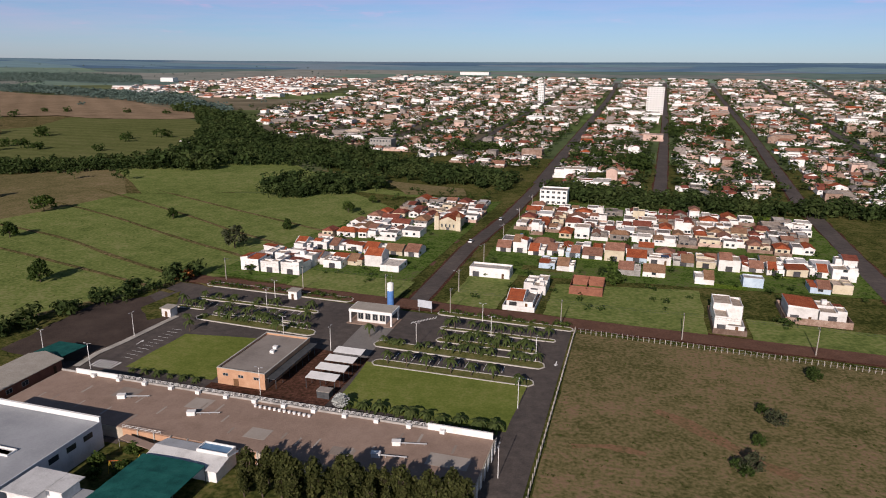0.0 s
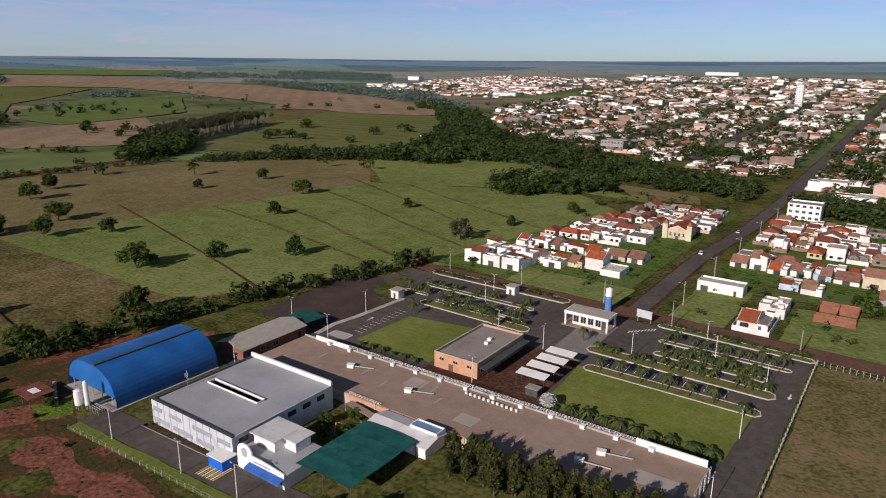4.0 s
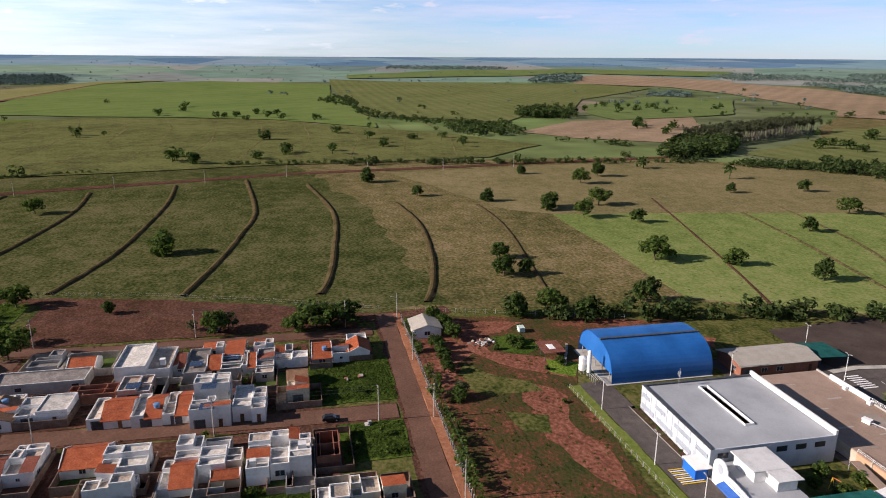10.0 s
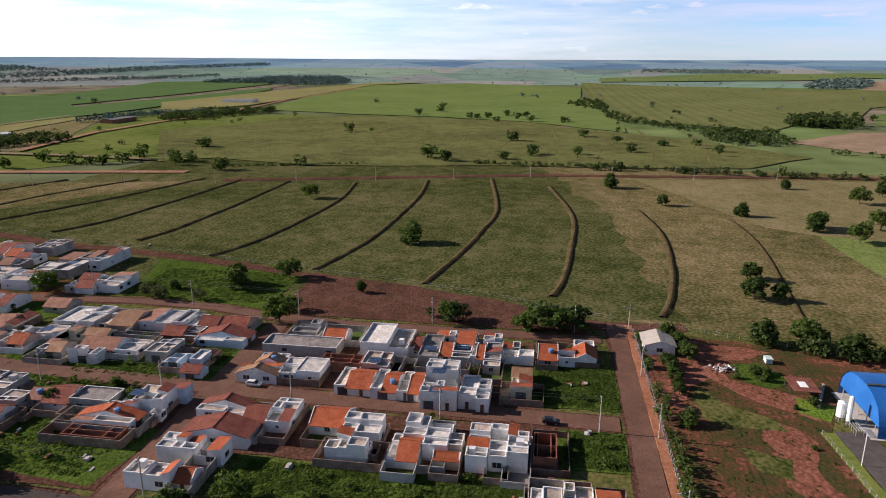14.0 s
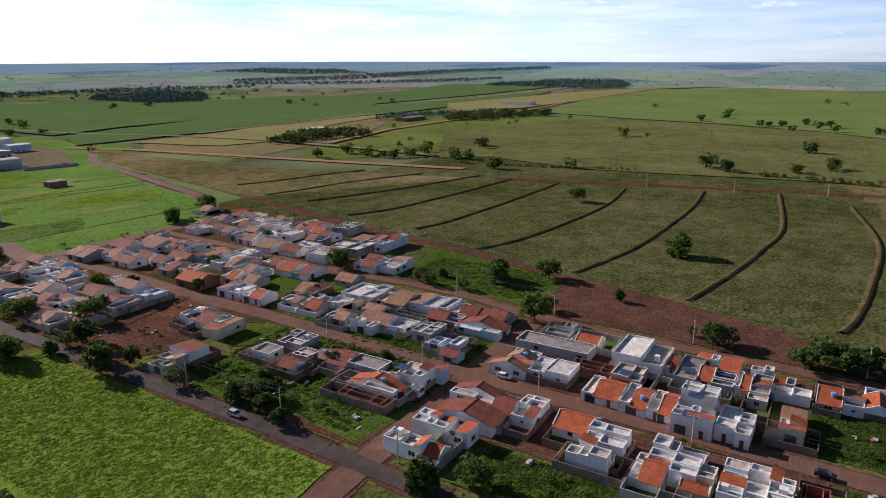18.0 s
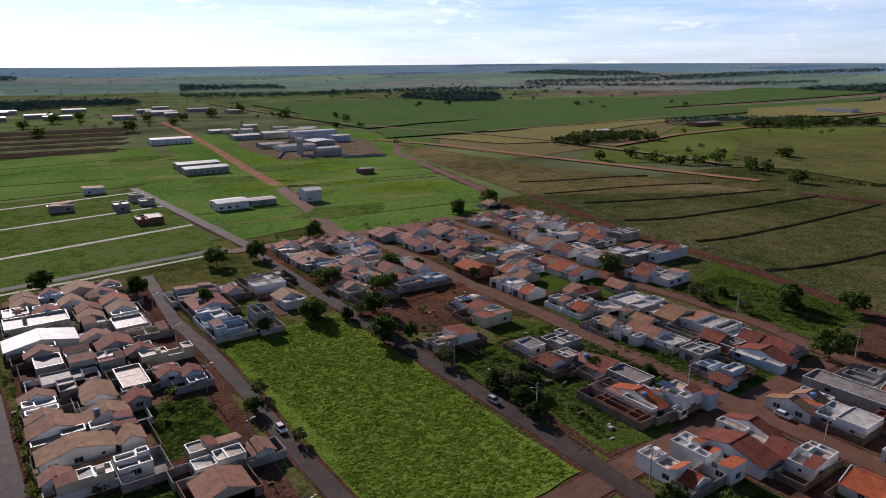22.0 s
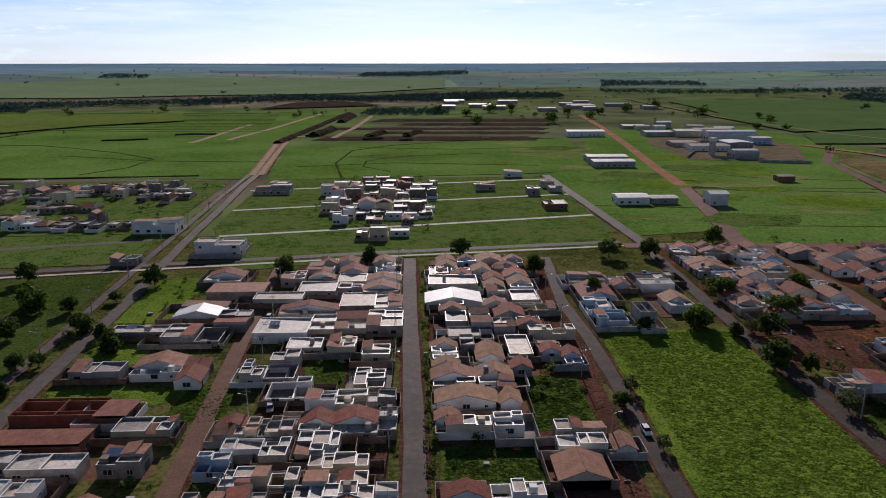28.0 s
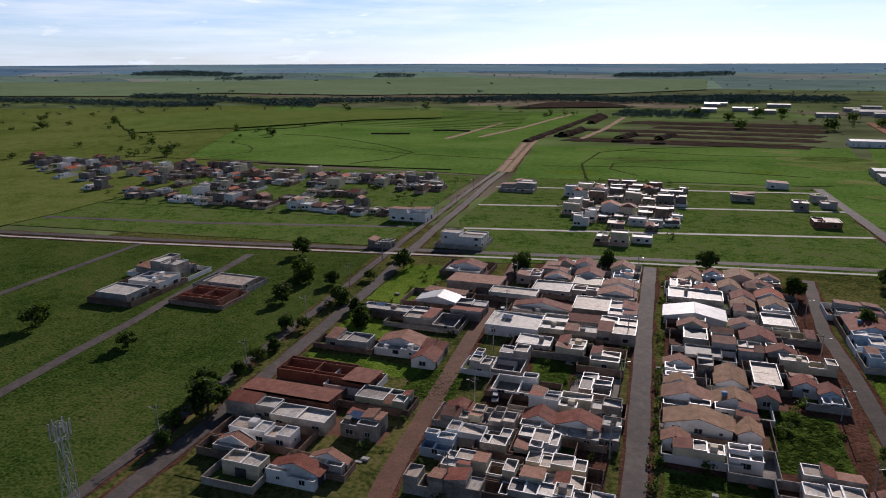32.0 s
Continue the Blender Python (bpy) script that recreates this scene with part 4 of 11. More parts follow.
house(-187.3, -50.5, -172.4, -42.8, 5.5, "F", "w", "-x")
house(-186.8, -42.8, -172.8, -37.1, 5.5, "F", "w", "-x")
house(-185.5, -37, -176.4, -33.8, 3.5, "R", "w", "-x")
house(-186.6, -33.8, -171.1, -28.2, 3.2, "F", "g", "-x")
house(-182.7, -28.1, -173.5, -24.4, 3.5, "T", "w", "-x")
house(-190.4, -30.6, -186.6, -25.2, 3.5, "F", "w", "-x")
house(-190.8, -24.4, -171.6, -19.2, 3.5, "F", "g", "-x")
house(-182.5, -19.1, -173, -15.4, 3.5, "T", "w", "-x")
house(-189.6, -16.7, -183.6, -11.4, 3.7, "F", "w", "-x", lot=(-192.6, -18.8, -183.6, -11.1), yard="c")
house(-183.3, -15.4, -168.6, -10.8, 3.5, "F", "g", "-x")
house(-185.5, -10.7, -181.1, -5.9, 3.0, "F", "g", "-x")
house(-180.3, -10.7, -175.9, -1.9, 3.0, "F", "w", "-x")
house(-186.3, -0.8, -175.4, 4.7, 3.4, "T", "g", "-x", lot=(-190.5, -1.4, -173.6, 4.7))
house(-182.2, 5, -176.5, 9.4, 3.0, "F", "w", "+y")
house(-189.6, 9.4, -177, 15.1, 3.5, "T", "w", "+y")
house(-161.6, -51.5, -151.1, -42, 3.3, "T", "w", "+x")
house(-161.4, -41.9, -150.3, -35.2, 3.3, "T", "w", "+x")
house(-161.9, -35.1, -150.5, -28.8, 3.3, "T", "w", "+x")
house(-162.6, -28.7, -152.6, -20.6, 6.5, "F", "w", "+x")
house(-152.6, -28.7, -147.3, -19.6, 5.0, "F", "w", "+x")
house(-160.2, -19.4, -148.7, -15.1, 4.0, "F", "w", "+x")
house(-158.5, -15, -147.8, -11.9, 4.0, "F", "w", "+x")
house(-169.6, -7.4, -162.7, -2, 3.2, "B", "w", "+x", lot=(-173.8, -9.8, -162.4, -1.7), yard="v")
house(-161.9, -7.1, -155.3, -1.8, 3.2, "F", "y", "+x", lot=(-161.9, -9.8, -152.6, 1.2), yard="c")
house(-140.4, -51.2, -131.9, -42.7, 3.5, "T", "w", "-x")
house(-134.9, -42.7, -128.3, -34, 5.0, "F", "w", "-x")
house(-127.4, -44, -121.2, -35.2, 5.0, "F", "w", "-x", lot=(-128.0, -46.1, -119.4, -31.3))
house(-137.7, -29.1, -130.5, -24, 4.0, "F", "w", "-x")
house(-130.4, -30.9, -121.7, -24.3, 3.2, "T", "w", "-x")
house(-137.5, -23.9, -125.5, -18.7, 4.0, "F", "w", "-x")
house(-131.8, -18.7, -126.6, -15.6, 3.5, "F", "b", "-x")
house(-125.4, -21.2, -122.8, -15.7, 3.5, "T", "y", "-x")
house(-134.7, -14.5, -122.6, -10, 4.8, "F", "w", "-x")
house(-135, -9.9, -123.7, -6.1, 4.8, "F", "w", "-x")
house(-135.2, -6.1, -124, -1.7, 4.8, "F", "w", "-x")
house(-135.8, -0.7, -126, 4.2, 3.0, "U", "r", "-x", lot=(-139.4, -1.3, -123.9, 6.9))
house(-114.8, -0.8, -110.4, 5.1, 3.5, "F", "w", "+x")
house(-117.3, 5.5, -112.2, 11, 3.5, "F", "y", "+y", lot=(-120.3, 5.5, -108.6, 11.0), yard="v")
house(-116.5, 11.5, -112.1, 15.9, 3.5, "F", "y", "+y", lot=(-118.6, 11.5, -110.0, 17.4), yard="c")
house(-110.4, -1.2, -107.4, 3.2, 3.2, "T", "w", "+x")
house(-194.2, -125.6, -183.1, -110.3, 3.5, "F", "w", "-x")
house(-192.6, -110.3, -183.4, -99.4, 3.2, "R", "w", "-x")
house(-193.2, -99.4, -184.1, -90, 3.2, "R", "p", "-x")
house(-182.8, -113.3, -176, -101.8, 3.2, "R", "r", "-x")
house(-182.6, -101.7, -173.9, -86.3, 3.2, "R", "l", "+y")
house(-180.1, -79.7, -172.4, -57.6, 3.7, "F", "g", "-y")
house(-166, -76.1, -159.5, -68.4, 4.0, "B", "w", "-y")
house(-159.4, -79, -153.9, -68, 3.5, "B", "w", "-y")
house(-164.1, -68, -155.6, -56.6, 3.7, "F", "w", "+x")
house(-169.7, -59.7, -164.2, -48.5, 2.8, "U", "r", "+x")
house(-164.1, -102, -157.9, -91, 3.5, "F", "l", "+x")
house(-157.8, -94.9, -153.5, -88.9, 3.0, "R", "l", "+x")
house(-193.2, -152.9, -180.3, -138.7, 3.2, "F", "w", "-x")
house(-193.6, -138.6, -180.6, -133.8, 3.2, "F", "g", "-x")
house(-194, -133.8, -180.5, -125.6, 3.2, "B", "p", "-x")
house(-177.1, -141.3, -172.2, -128.5, 3.2, "B", "y", "-x", lot=(-179.8, -143.4, -171.9, -124.3), yard="c")
house(-162.4, -130.7, -157.7, -122, 3.4, "F", "w", "+x")
house(-171.6, -131.3, -162.5, -113, 3.2, "P", "w", "+x")
house(-140.4, -99.9, -133.9, -88, 5.0, "F", "w", "-x")
house(-133.9, -101.3, -131.3, -87.2, 3.5, "F", "w", "+y")
house(-143.7, -93.6, -140.4, -85.7, 3.5, "F", "l", "-x")
house(-139.6, -111.9, -133.1, -101.4, 3.5, "F", "g", "-x")
house(-141.2, -119, -132.6, -112, 3.2, "R", "w", "-x")
house(-131.2, -105.2, -124.9, -90.7, 3.5, "T", "w", "+y")
house(-124.8, -104.3, -119.7, -91, 2.4, "U", "r", "+y")
house(-140.2, -79.7, -134, -67.2, 3.3, "R", "w", "-y")
house(-139, -67.1, -130.9, -61.5, 3.3, "R", "w", "-x")
house(-141, -61.4, -131.2, -55.6, 3.7, "F", "w", "-x")
house(-130.7, -77.5, -123.4, -62.4, 3.7, "R", "w", "-y")
house(-121.8, -79.3, -116.5, -64.8, 3.7, "F", "w", "-y")
house(-111.2, -80.5, -106.8, -70.5, 3.5, "F", "w", "-y")
house(-112.1, -70.4, -107.3, -66.5, 3.3, "T", "w", "+x")
house(-132.7, -141.9, -126.6, -135, 3.7, "F", "w", "-x", lot=(-134.5, -144.6, -124.5, -131.7), yard="c")
house(-143.2, -139.4, -134.8, -130.6, 3.7, "F", "g", "-x", lot=(-143.2, -142.4, -134.8, -129.4))
house(-135.3, -129, -129.8, -123.5, 3.5, "F", "g", "-x")
house(-138.6, -123.4, -133.1, -119.1, 3.5, "P", "g", "-x")
house(-129.2, -128.7, -123.7, -123.1, 3.4, "R", "w", "-x", lot=(-129.5, -131.4, -121.6, -120.4), yard="v")
house(-176.7, -150.7, -170.1, -143.7, 3.5, "F", "w", "-x", lot=(-180.0, -150.7, -167.4, -143.7))
house(-165.8, -141.6, -159.1, -133.8, 3.5, "B", "g", "+x", lot=(-169.1, -143.4, -155.5, -131.7), yard="v")
house(41.5, -173.1, 47.3, -164.4, 4.0, "F", "w", "+x")
house(33.3, -179.5, 41.4, -165.5, 4.0, "F", "w", "+x")
house(27.8, -163.1, 38.5, -153.9, 4.0, "F", "w", "+x")
house(8.6, -185.7, 16.5, -177.4, 3.5, "F", "y", "-x", lot=(7.1, -189.9, 19.8, -175.0), yard="v")
house(20.6, -155.4, 27.7, -148.5, 4.0, "F", "w", "-x")
house(13, -155.4, 20.5, -148.4, 4.0, "F", "y", "-x")
house(6, -156.4, 13, -149.6, 4.0, "F", "w", "-x")
house(20.1, -145.8, 27.5, -137.4, 3.5, "R", "w", "-x")
house(9.7, -146.1, 20, -136.3, 3.5, "R", "w", "-x")
house(5.5, -146.5, 9.7, -137.5, 3.2, "F", "w", "-x")
house(39.3, -143.8, 46, -136, 3.5, "R", "w", "+x")
house(36.5, -142.8, 39.3, -136.4, 3.5, "F", "y", "+x")
house(28.5, -143.2, 36.5, -136.2, 3.5, "F", "w", "+x")
house(33.9, -133.6, 42.4, -129.4, 3.5, "F", "w", "+x")
house(28.1, -134.1, 33.8, -126, 3.5, "F", "w", "+x")
house(39.5, -128.1, 46.3, -122.7, 3.5, "F", "l", "+x")
house(33.1, -122.3, 39.3, -115.9, 3.5, "F", "g", "+x")
house(24.3, -122.1, 33.1, -117.7, 3.5, "F", "y", "+x")
house(10.8, -126.4, 23, -122.1, 3.7, "F", "y", "-x", lot=(7.5, -126.4, 23.9, -120.9))
house(10.5, -120.4, 22.9, -115.9, 3.7, "F", "y", "-x")
house(29.3, -114, 36.6, -109.6, 4.0, "F", "w", "+x")
house(36.6, -113.6, 44.8, -109.2, 4.0, "F", "w", "+x")
house(15.7, -115.8, 26.2, -111.7, 3.5, "F", "g", "-x")
house(9.1, -115.8, 15.7, -111.7, 4.0, "F", "w", "-x")
house(8.8, -111.1, 19.1, -106.7, 3.5, "T", "w", "-x")
house(4.5, -115.6, 8.8, -110, 4.0, "F", "w", "-x")
house(40.7, -231.9, 57.6, -224.5, 3.5, "F", "g", "-x")
house(30.3, -245.5, 44, -234.1, 3.5, "F", "w", "+x")
house(27.4, -220.7, 46.4, -211.8, 3.5, "R", "w", "+x")
house(15.2, -232.4, 27.3, -219, 3.5, "F", "w", "-x")
house(6, -227.9, 15.1, -214.6, 3.5, "F", "w", "-x")
house(7.2, -256, 20.2, -246, 3.5, "P", "w", "-x")
house(7.6, -242.9, 20.3, -232.4, 3.5, "P", "w", "-x")
house(34.2, -206.5, 50.7, -193.6, 3.7, "F", "w", "+x")
house(26.4, -208.4, 34.1, -196.1, 3.7, "F", "y", "+x")
house(16.6, -209.6, 26.4, -196.5, 3.7, "F", "g", "-x")
house(5.4, -211, 16.6, -197.5, 3.7, "F", "p", "-x")
house(34.4, -269.1, 44.3, -257.3, 3.5, "F", "w", "+x")
house(20.2, -255.4, 30.8, -245.8, 3.5, "F", "y", "+x")
house(-21.5, -250.3, -3.3, -239.1, 3.5, "F", "g", "+x", lot=(-23.6, -250.6, -2.7, -235.8), yard="v")
house(-21.1, -232.1, -2.3, -221, 3.5, "W", "w", "+x")
house(-31.1, -244, -24.1, -231, 3.5, "B", "g", "-x", lot=(-31.7, -245.5, -24.1, -229.2), yard="c")
house(-41.6, -247.3, -33.3, -235.4, 3.5, "B", "w", "-x")
house(-41.4, -233, -32.1, -222, 3.5, "F", "w", "-x")
house(-45.7, -219.4, -34.1, -213.6, 3.5, "F", "y", "-x")
house(-15, -211.2, -8.2, -202.1, 3.5, "F", "g", "+x", lot=(-15.6, -211.5, -4.3, -199.4))
house(-22.4, -210, -16, -198.7, 4.0, "F", "g", "+x", lot=(-22.7, -214.2, -16.0, -198.7), yard="v")
house(-33.9, -216, -24.7, -207.1, 3.5, "R", "g", "-x")
house(-29.5, -204.6, -23, -196.2, 3.5, "F", "g", "-x", lot=(-30.4, -206.7, -23.0, -193.8), yard="v")
house(-10.5, -187, -3.2, -178.8, 3.5, "P", "w", "+x", lot=(-11.1, -189.4, -2.6, -177.6), yard="v")
house(-10.6, -177.1, -3.5, -170, 3.5, "B", "w", "+x", lot=(-14.8, -177.4, -2.9, -170.0), yard="c")
house(-15.8, -190.3, -11.6, -182.6, 3.5, "F", "w", "+x")
house(-23.2, -184.6, -15.9, -173.8, 3.5, "B", "w", "+x")
house(-32.1, -191.3, -25.3, -177.2, 3.5, "F", "g", "-x", lot=(-34.2, -192.5, -23.5, -176.6), yard="c")
house(-47.5, -197.4, -33.3, -193, 3.5, "F", "y", "-x")
house(-40.1, -187.2, -34.6, -178.3, 3.5, "R", "w", "-x")
house(-45, -181, -40.2, -171.2, 3.5, "R", "l", "-x")
house(-30, -176.2, -24.5, -167.8, 3.5, "R", "g", "-x", lot=(-32.7, -176.2, -24.5, -164.5))
house(-14.1, -169, -3.2, -159.2, 3.5, "P", "w", "+x", lot=(-14.7, -169.6, -2.9, -157.1), yard="c")
house(-24.1, -169.5, -15, -159.3, 3.5, "B", "w", "+x")
house(-18.3, -156.6, -3.8, -149.2, 3.5, "B", "w", "+x", lot=(-18.9, -156.9, -2.6, -147.1), yard="c")
house(-24.3, -158.7, -19.4, -148.7, 3.5, "B", "w", "+x", lot=(-27.0, -158.7, -19.1, -144.8))
house(-8.8, -145.8, -3.5, -141.1, 3.5, "P", "w", "+x")
house(-15.9, -141, -5.6, -136.8, 3.7, "F", "y", "+x")
house(-23.4, -142.6, -16.7, -137.4, 3.7, "F", "w", "+x", lot=(-26.4, -144.4, -16.4, -133.2), yard="c")
house(-41.3, -139.1, -30.1, -134.7, 3.5, "F", "w", "-x")
house(-40.1, -133, -29.5, -128.6, 3.5, "F", "w", "-x")
house(-45.9, -133.4, -41.5, -127.2, 3.5, "T", "w", "-x")
house(-12.8, -115.7, -4.1, -111.3, 3.5, "R", "w", "+x", lot=(-12.8, -118.7, -2.6, -107.7))
house(-23.9, -116.5, -13.3, -112.1, 3.5, "F", "w", "+x", lot=(-27.8, -116.8, -13.3, -109.4), yard="c")
house(-69.9, -250.3, -56.4, -242.3, 3.5, "F", "g", "+x", lot=(-72.0, -252.7, -53.4, -240.2))
house(-69, -239.4, -57.3, -224.6, 3.5, "R", "l", "+x", lot=(-71.7, -240.0, -55.2, -222.2), yard="v")
house(-78, -247.1, -72.3, -237.3, 3.5, "R", "w", "-x", lot=(-80.4, -250.1, -72.3, -235.2))
house(-97.6, -251.8, -82.6, -246, 3.5, "F", "g", "-x", lot=(-101.2, -254.5, -80.8, -242.4), yard="v")
house(-93.8, -241.4, -81.4, -235.2, 3.5, "F", "w", "-x", lot=(-95.9, -242.0, -80.8, -231.0), yard="c")
house(-64.2, -221.8, -56.2, -213.1, 3.5, "F", "l", "+x", lot=(-66.3, -221.8, -55.3, -209.5), yard="v")
house(-66.7, -209.1, -56.8, -201.2, 3.5, "F", "l", "+x", lot=(-69.1, -209.1, -55.3, -198.5), yard="v")
house(-74.8, -208.9, -69.4, -199.4, 6.5, "U", "g", "+x", lot=(-77.2, -211.0, -69.4, -196.4))
house(-93.2, -226.7, -84.6, -214, 3.5, "B", "w", "-x", lot=(-95.3, -230.6, -80.4, -210.7))
house(67.8, -260.8, 81.4, -248.2, 3.5, "R", "w", "-x", lot=(64.5, -265.0, 84.1, -247.6))
house(55.9, -245.6, 76.2, -233.7, 3.5, "F", "w", "-x")
house(64.8, -224.3, 79.9, -210.6, 3.5, "W", "w", "-x")
house(54.7, -214, 64.8, -202.6, 3.5, "F", "w", "-x")
house(77.2, -202.8, 94.6, -197.1, 3.5, "F", "g", "+x")
house(60, -202.2, 77.2, -191.1, 3.5, "F", "g", "-x")
house(79.7, -174.9, 93, -168.5, 3.2, "F", "g", "+x", lot=(77.9, -175.2, 96.9, -167.6), yard="v")
house(64, -179.6, 77.4, -168.7, 3.5, "P", "w", "-x")
house(57.3, -176.9, 63.9, -163.6, 3.5, "R", "w", "-x")
house(75.2, -154.9, 96, -146.2, 3.0, "U", "r", "+x")
house(68.1, -152.8, 75.2, -144.2, 3.0, "M", "r", "-x")
house(72.9, -138.6, 96.8, -131.6, 3.4, "M", "r", "+x", lot=(70.8, -141.6, 101.0, -130.4))
house(55.6, -143.7, 68.6, -137.3, 3.5, "F", "o", "-x")
house(57.2, -131.1, 66.1, -124.4, 4.0, "F", "w", "-x")
house(83.7, -129.9, 97.3, -125.4, 3.5, "F", "w", "+x")
house(69.4, -128.9, 83.6, -123.1, 3.5, "F", "g", "+x")
house(73.8, -119.9, 89.4, -115.4, 3.5, "F", "w", "+x", lot=(70.8, -122.6, 93.3, -113.6))
house(80.9, -113.1, 88.8, -108.7, 3.5, "T", "w", "+x", lot=(78.8, -113.1, 92.7, -108.1), yard="v")
house(73.9, -107.7, 82.6, -103.4, 3.5, "F", "y", "+y", lot=(72.7, -107.7, 84.7, -99.2), yard="v")
house(61.5, -109.1, 72.4, -103.7, 3.5, "R", "w", "-x")
house(58.2, -113.3, 66.3, -109.2, 3.5, "T", "w", "-x")
house(-261.6, -316.2, -252.4, -308.6, 3.2, "B", "p", "+x", lot=(-264.3, -318.6, -249.4, -308.6), yard="c")
house(-37.5, -126.1, -27.5, -117, 3.3, "P", "y", "-x", lot=(-39.3, -128.2, -25.4, -117.0))
house(-34, -278.9, -23.8, -268.6, 3.9, "B", "p", "-x", lot=(-37.0, -282.8, -23.5, -266.2), yard="c")
house(-20, -260.7, -12.6, -251, 3.4, "R", "l", "+x", lot=(-20.6, -261.9, -8.7, -251.0))
house(-39.4, -265.7, -29.7, -257.5, 3.7, "R", "g", "-x", lot=(-43.0, -266.0, -28.5, -253.9))
house(-15, -278.7, -7.4, -271.2, 3.3, "P", "w", "+x", lot=(-15.3, -281.1, -4.7, -270.0))
house(-31.8, -253.4, -24.7, -245.8, 3.4, "R", "w", "-x", lot=(-33.0, -253.7, -23.8, -245.8), yard="v")
house(-14.9, -269.6, -6.9, -262.2, 3.5, "B", "y", "+x", lot=(-15.2, -269.6, -3.6, -262.2), yard="c")
house(-14.9, -220.3, -6.7, -211.8, 3.8, "P", "y", "+x", lot=(-15.5, -220.6, -3.1, -211.8))
house(-23.2, -277.1, -15.6, -269.8, 3.5, "R", "l", "+x", lot=(-23.2, -280.7, -15.6, -267.4))
house(-18.4, -198.3, -8.5, -190.7, 3.6, "F", "g", "+x", lot=(-22.3, -198.3, -4.9, -190.7))
house(-28.3, -265.8, -21.1, -257.5, 3.3, "B", "w", "-x", lot=(-28.3, -265.8, -21.1, -254.5))
house(-29.8, -225.1, -22, -217.4, 3.5, "P", "w", "-x", lot=(-31.6, -227.8, -21.4, -216.5), yard="v")
house(-38.3, -205.9, -30.8, -198.3, 3.7, "R", "g", "-x", lot=(-39.8, -206.5, -30.8, -197.7), yard="c")
house(25.2, -276.8, 32.9, -268.7, 3.9, "R", "w", "+x", lot=(23.1, -280.4, 34.1, -266.9))
house(21, -265.4, 31.1, -256.8, 3.4, "R", "w", "+x", lot=(17.7, -266.6, 34.1, -256.5))
house(10.2, -276.8, 18.8, -269.2, 3.7, "P", "y", "-x", lot=(7.2, -280.7, 21.2, -268.0), yard="c")
house(9.3, -170, 17.1, -159, 3.5, "F", "g", "-x", lot=(7.5, -173.9, 19.8, -156.9), yard="c")
house(9.7, -267.5, 17.2, -259.2, 3.9, "F", "l", "-x", lot=(7.3, -267.5, 17.2, -256.5), yard="v")
house(20.9, -244.4, 29.6, -236.3, 3.5, "F", "p", "+x", lot=(20.6, -245.3, 29.9, -232.7), yard="c")
house(17.6, -135.3, 26.5, -127, 3.9, "F", "w", "-x", lot=(14.0, -135.9, 27.7, -127.0), yard="v")
house(-188, -64.5, -180.8, -57.4, 3.3, "T", "y", "-x", lot=(-192.2, -66.6, -180.5, -53.2), yard="v")
house(-190.8, -74.7, -182.8, -67.1, 3.8, "F", "g", "-y", lot=(-194.1, -76.8, -180.4, -67.1))
house(-171.1, -47.7, -163, -40.3, 3.6, "F", "p", "+x", lot=(-172.0, -48.0, -162.1, -37.3), yard="c")

# the old quarter between three straight streets
house(-120.2, -160.2, -113.4, -151.8, 4, "F", "w", "+x")
house(-112.8, -160.2, -105.9, -151.8, 4, "F", "g", "+x")
house(-143.8, -182.6, -134.2, -175.8, 3.6, "F", "w", "-x")
house(-143.8, -175.2, -134.2, -168.4, 3.6, "R", "w", "-x")
house(-141.6, -167.4, -130.4, -160.6, 3.6, "F", "y", "-x")
house(-167.6, -181.1, -159.5, -171.9, 3.6, "T", "w", "+x")
house(-168.7, -194.0, -159.5, -183.0, 3.8, "F", "w", "+x")
house(-147.8, -216.0, -138.2, -206.0, 4, "F", "l", "-x")
house(-137.6, -218.0, -126.4, -207.0, 3.6, "R", "w", "-x")
house(-127.2, -227.4, -120.8, -221.6, 3.4, "F", "w", "+x")
house(-169.7, -216.8, -159.5, -204.2, 4.2, "T", "r", "+x")
house(-151.1, -231.0, -143.9, -221.0, 3.5, "P", "w", "-x")
house(-124.2, -273.0, -109.8, -262.8, 3.5, "P", "w", "+x")
house(-124.2, -262.2, -109.8, -252.0, 3.5, "P", "g", "+x")
house(-122.0, -251.0, -114.0, -240.0, 3.5, "P", "l", "+x")
house(-133.8, -257.0, -124.2, -246.0, 3.5, "P", "w", "+x")
house(-116.1, -283.1, -108.9, -273.9, 3.6, "F", "w", "+x")
house(-143.6, -253.5, -134.1, -248.5, 3.6, "F", "w", "-x")
house(-141.8, -242.4, -132.2, -236.6, 3.6, "F", "w", "-x")
house(-151.5, -239.5, -144.9, -234.5, 3.4, "F", "w", "-x")
house(-173.2, -289.7, -159.5, -283.3, 3.6, "P", "y", "+x")
house(-173.2, -282.7, -159.5, -276.3, 3.6, "P", "g", "+x")
house(-189.6, -287.8, -178.4, -275.2, 3.5, "R", "w", "-x")
house(-180.0, -263.8, -172.3, -251.2, 3.5, "R", "w", "+x")
house(-171.7, -263.8, -164.0, -251.2, 3.5, "R", "w", "+x")
house(-187.0, -247.9, -179.3, -236.1, 3.5, "R", "p", "-x")
house(-178.7, -247.9, -171.0, -236.1, 3.5, "R", "w", "+x")
house(-201.0, -280.5, -189.9, -272.8, 3.5, "P", "w", "-x")
house(-201.0, -272.2, -185.0, -264.5, 3.5, "P", "w", "-x")
house(-203.2, -263.5, -188.8, -255.8, 3.5, "R", "w", "-x")
house(-203.2, -255.2, -188.8, -247.5, 3.5, "R", "w", "-x")
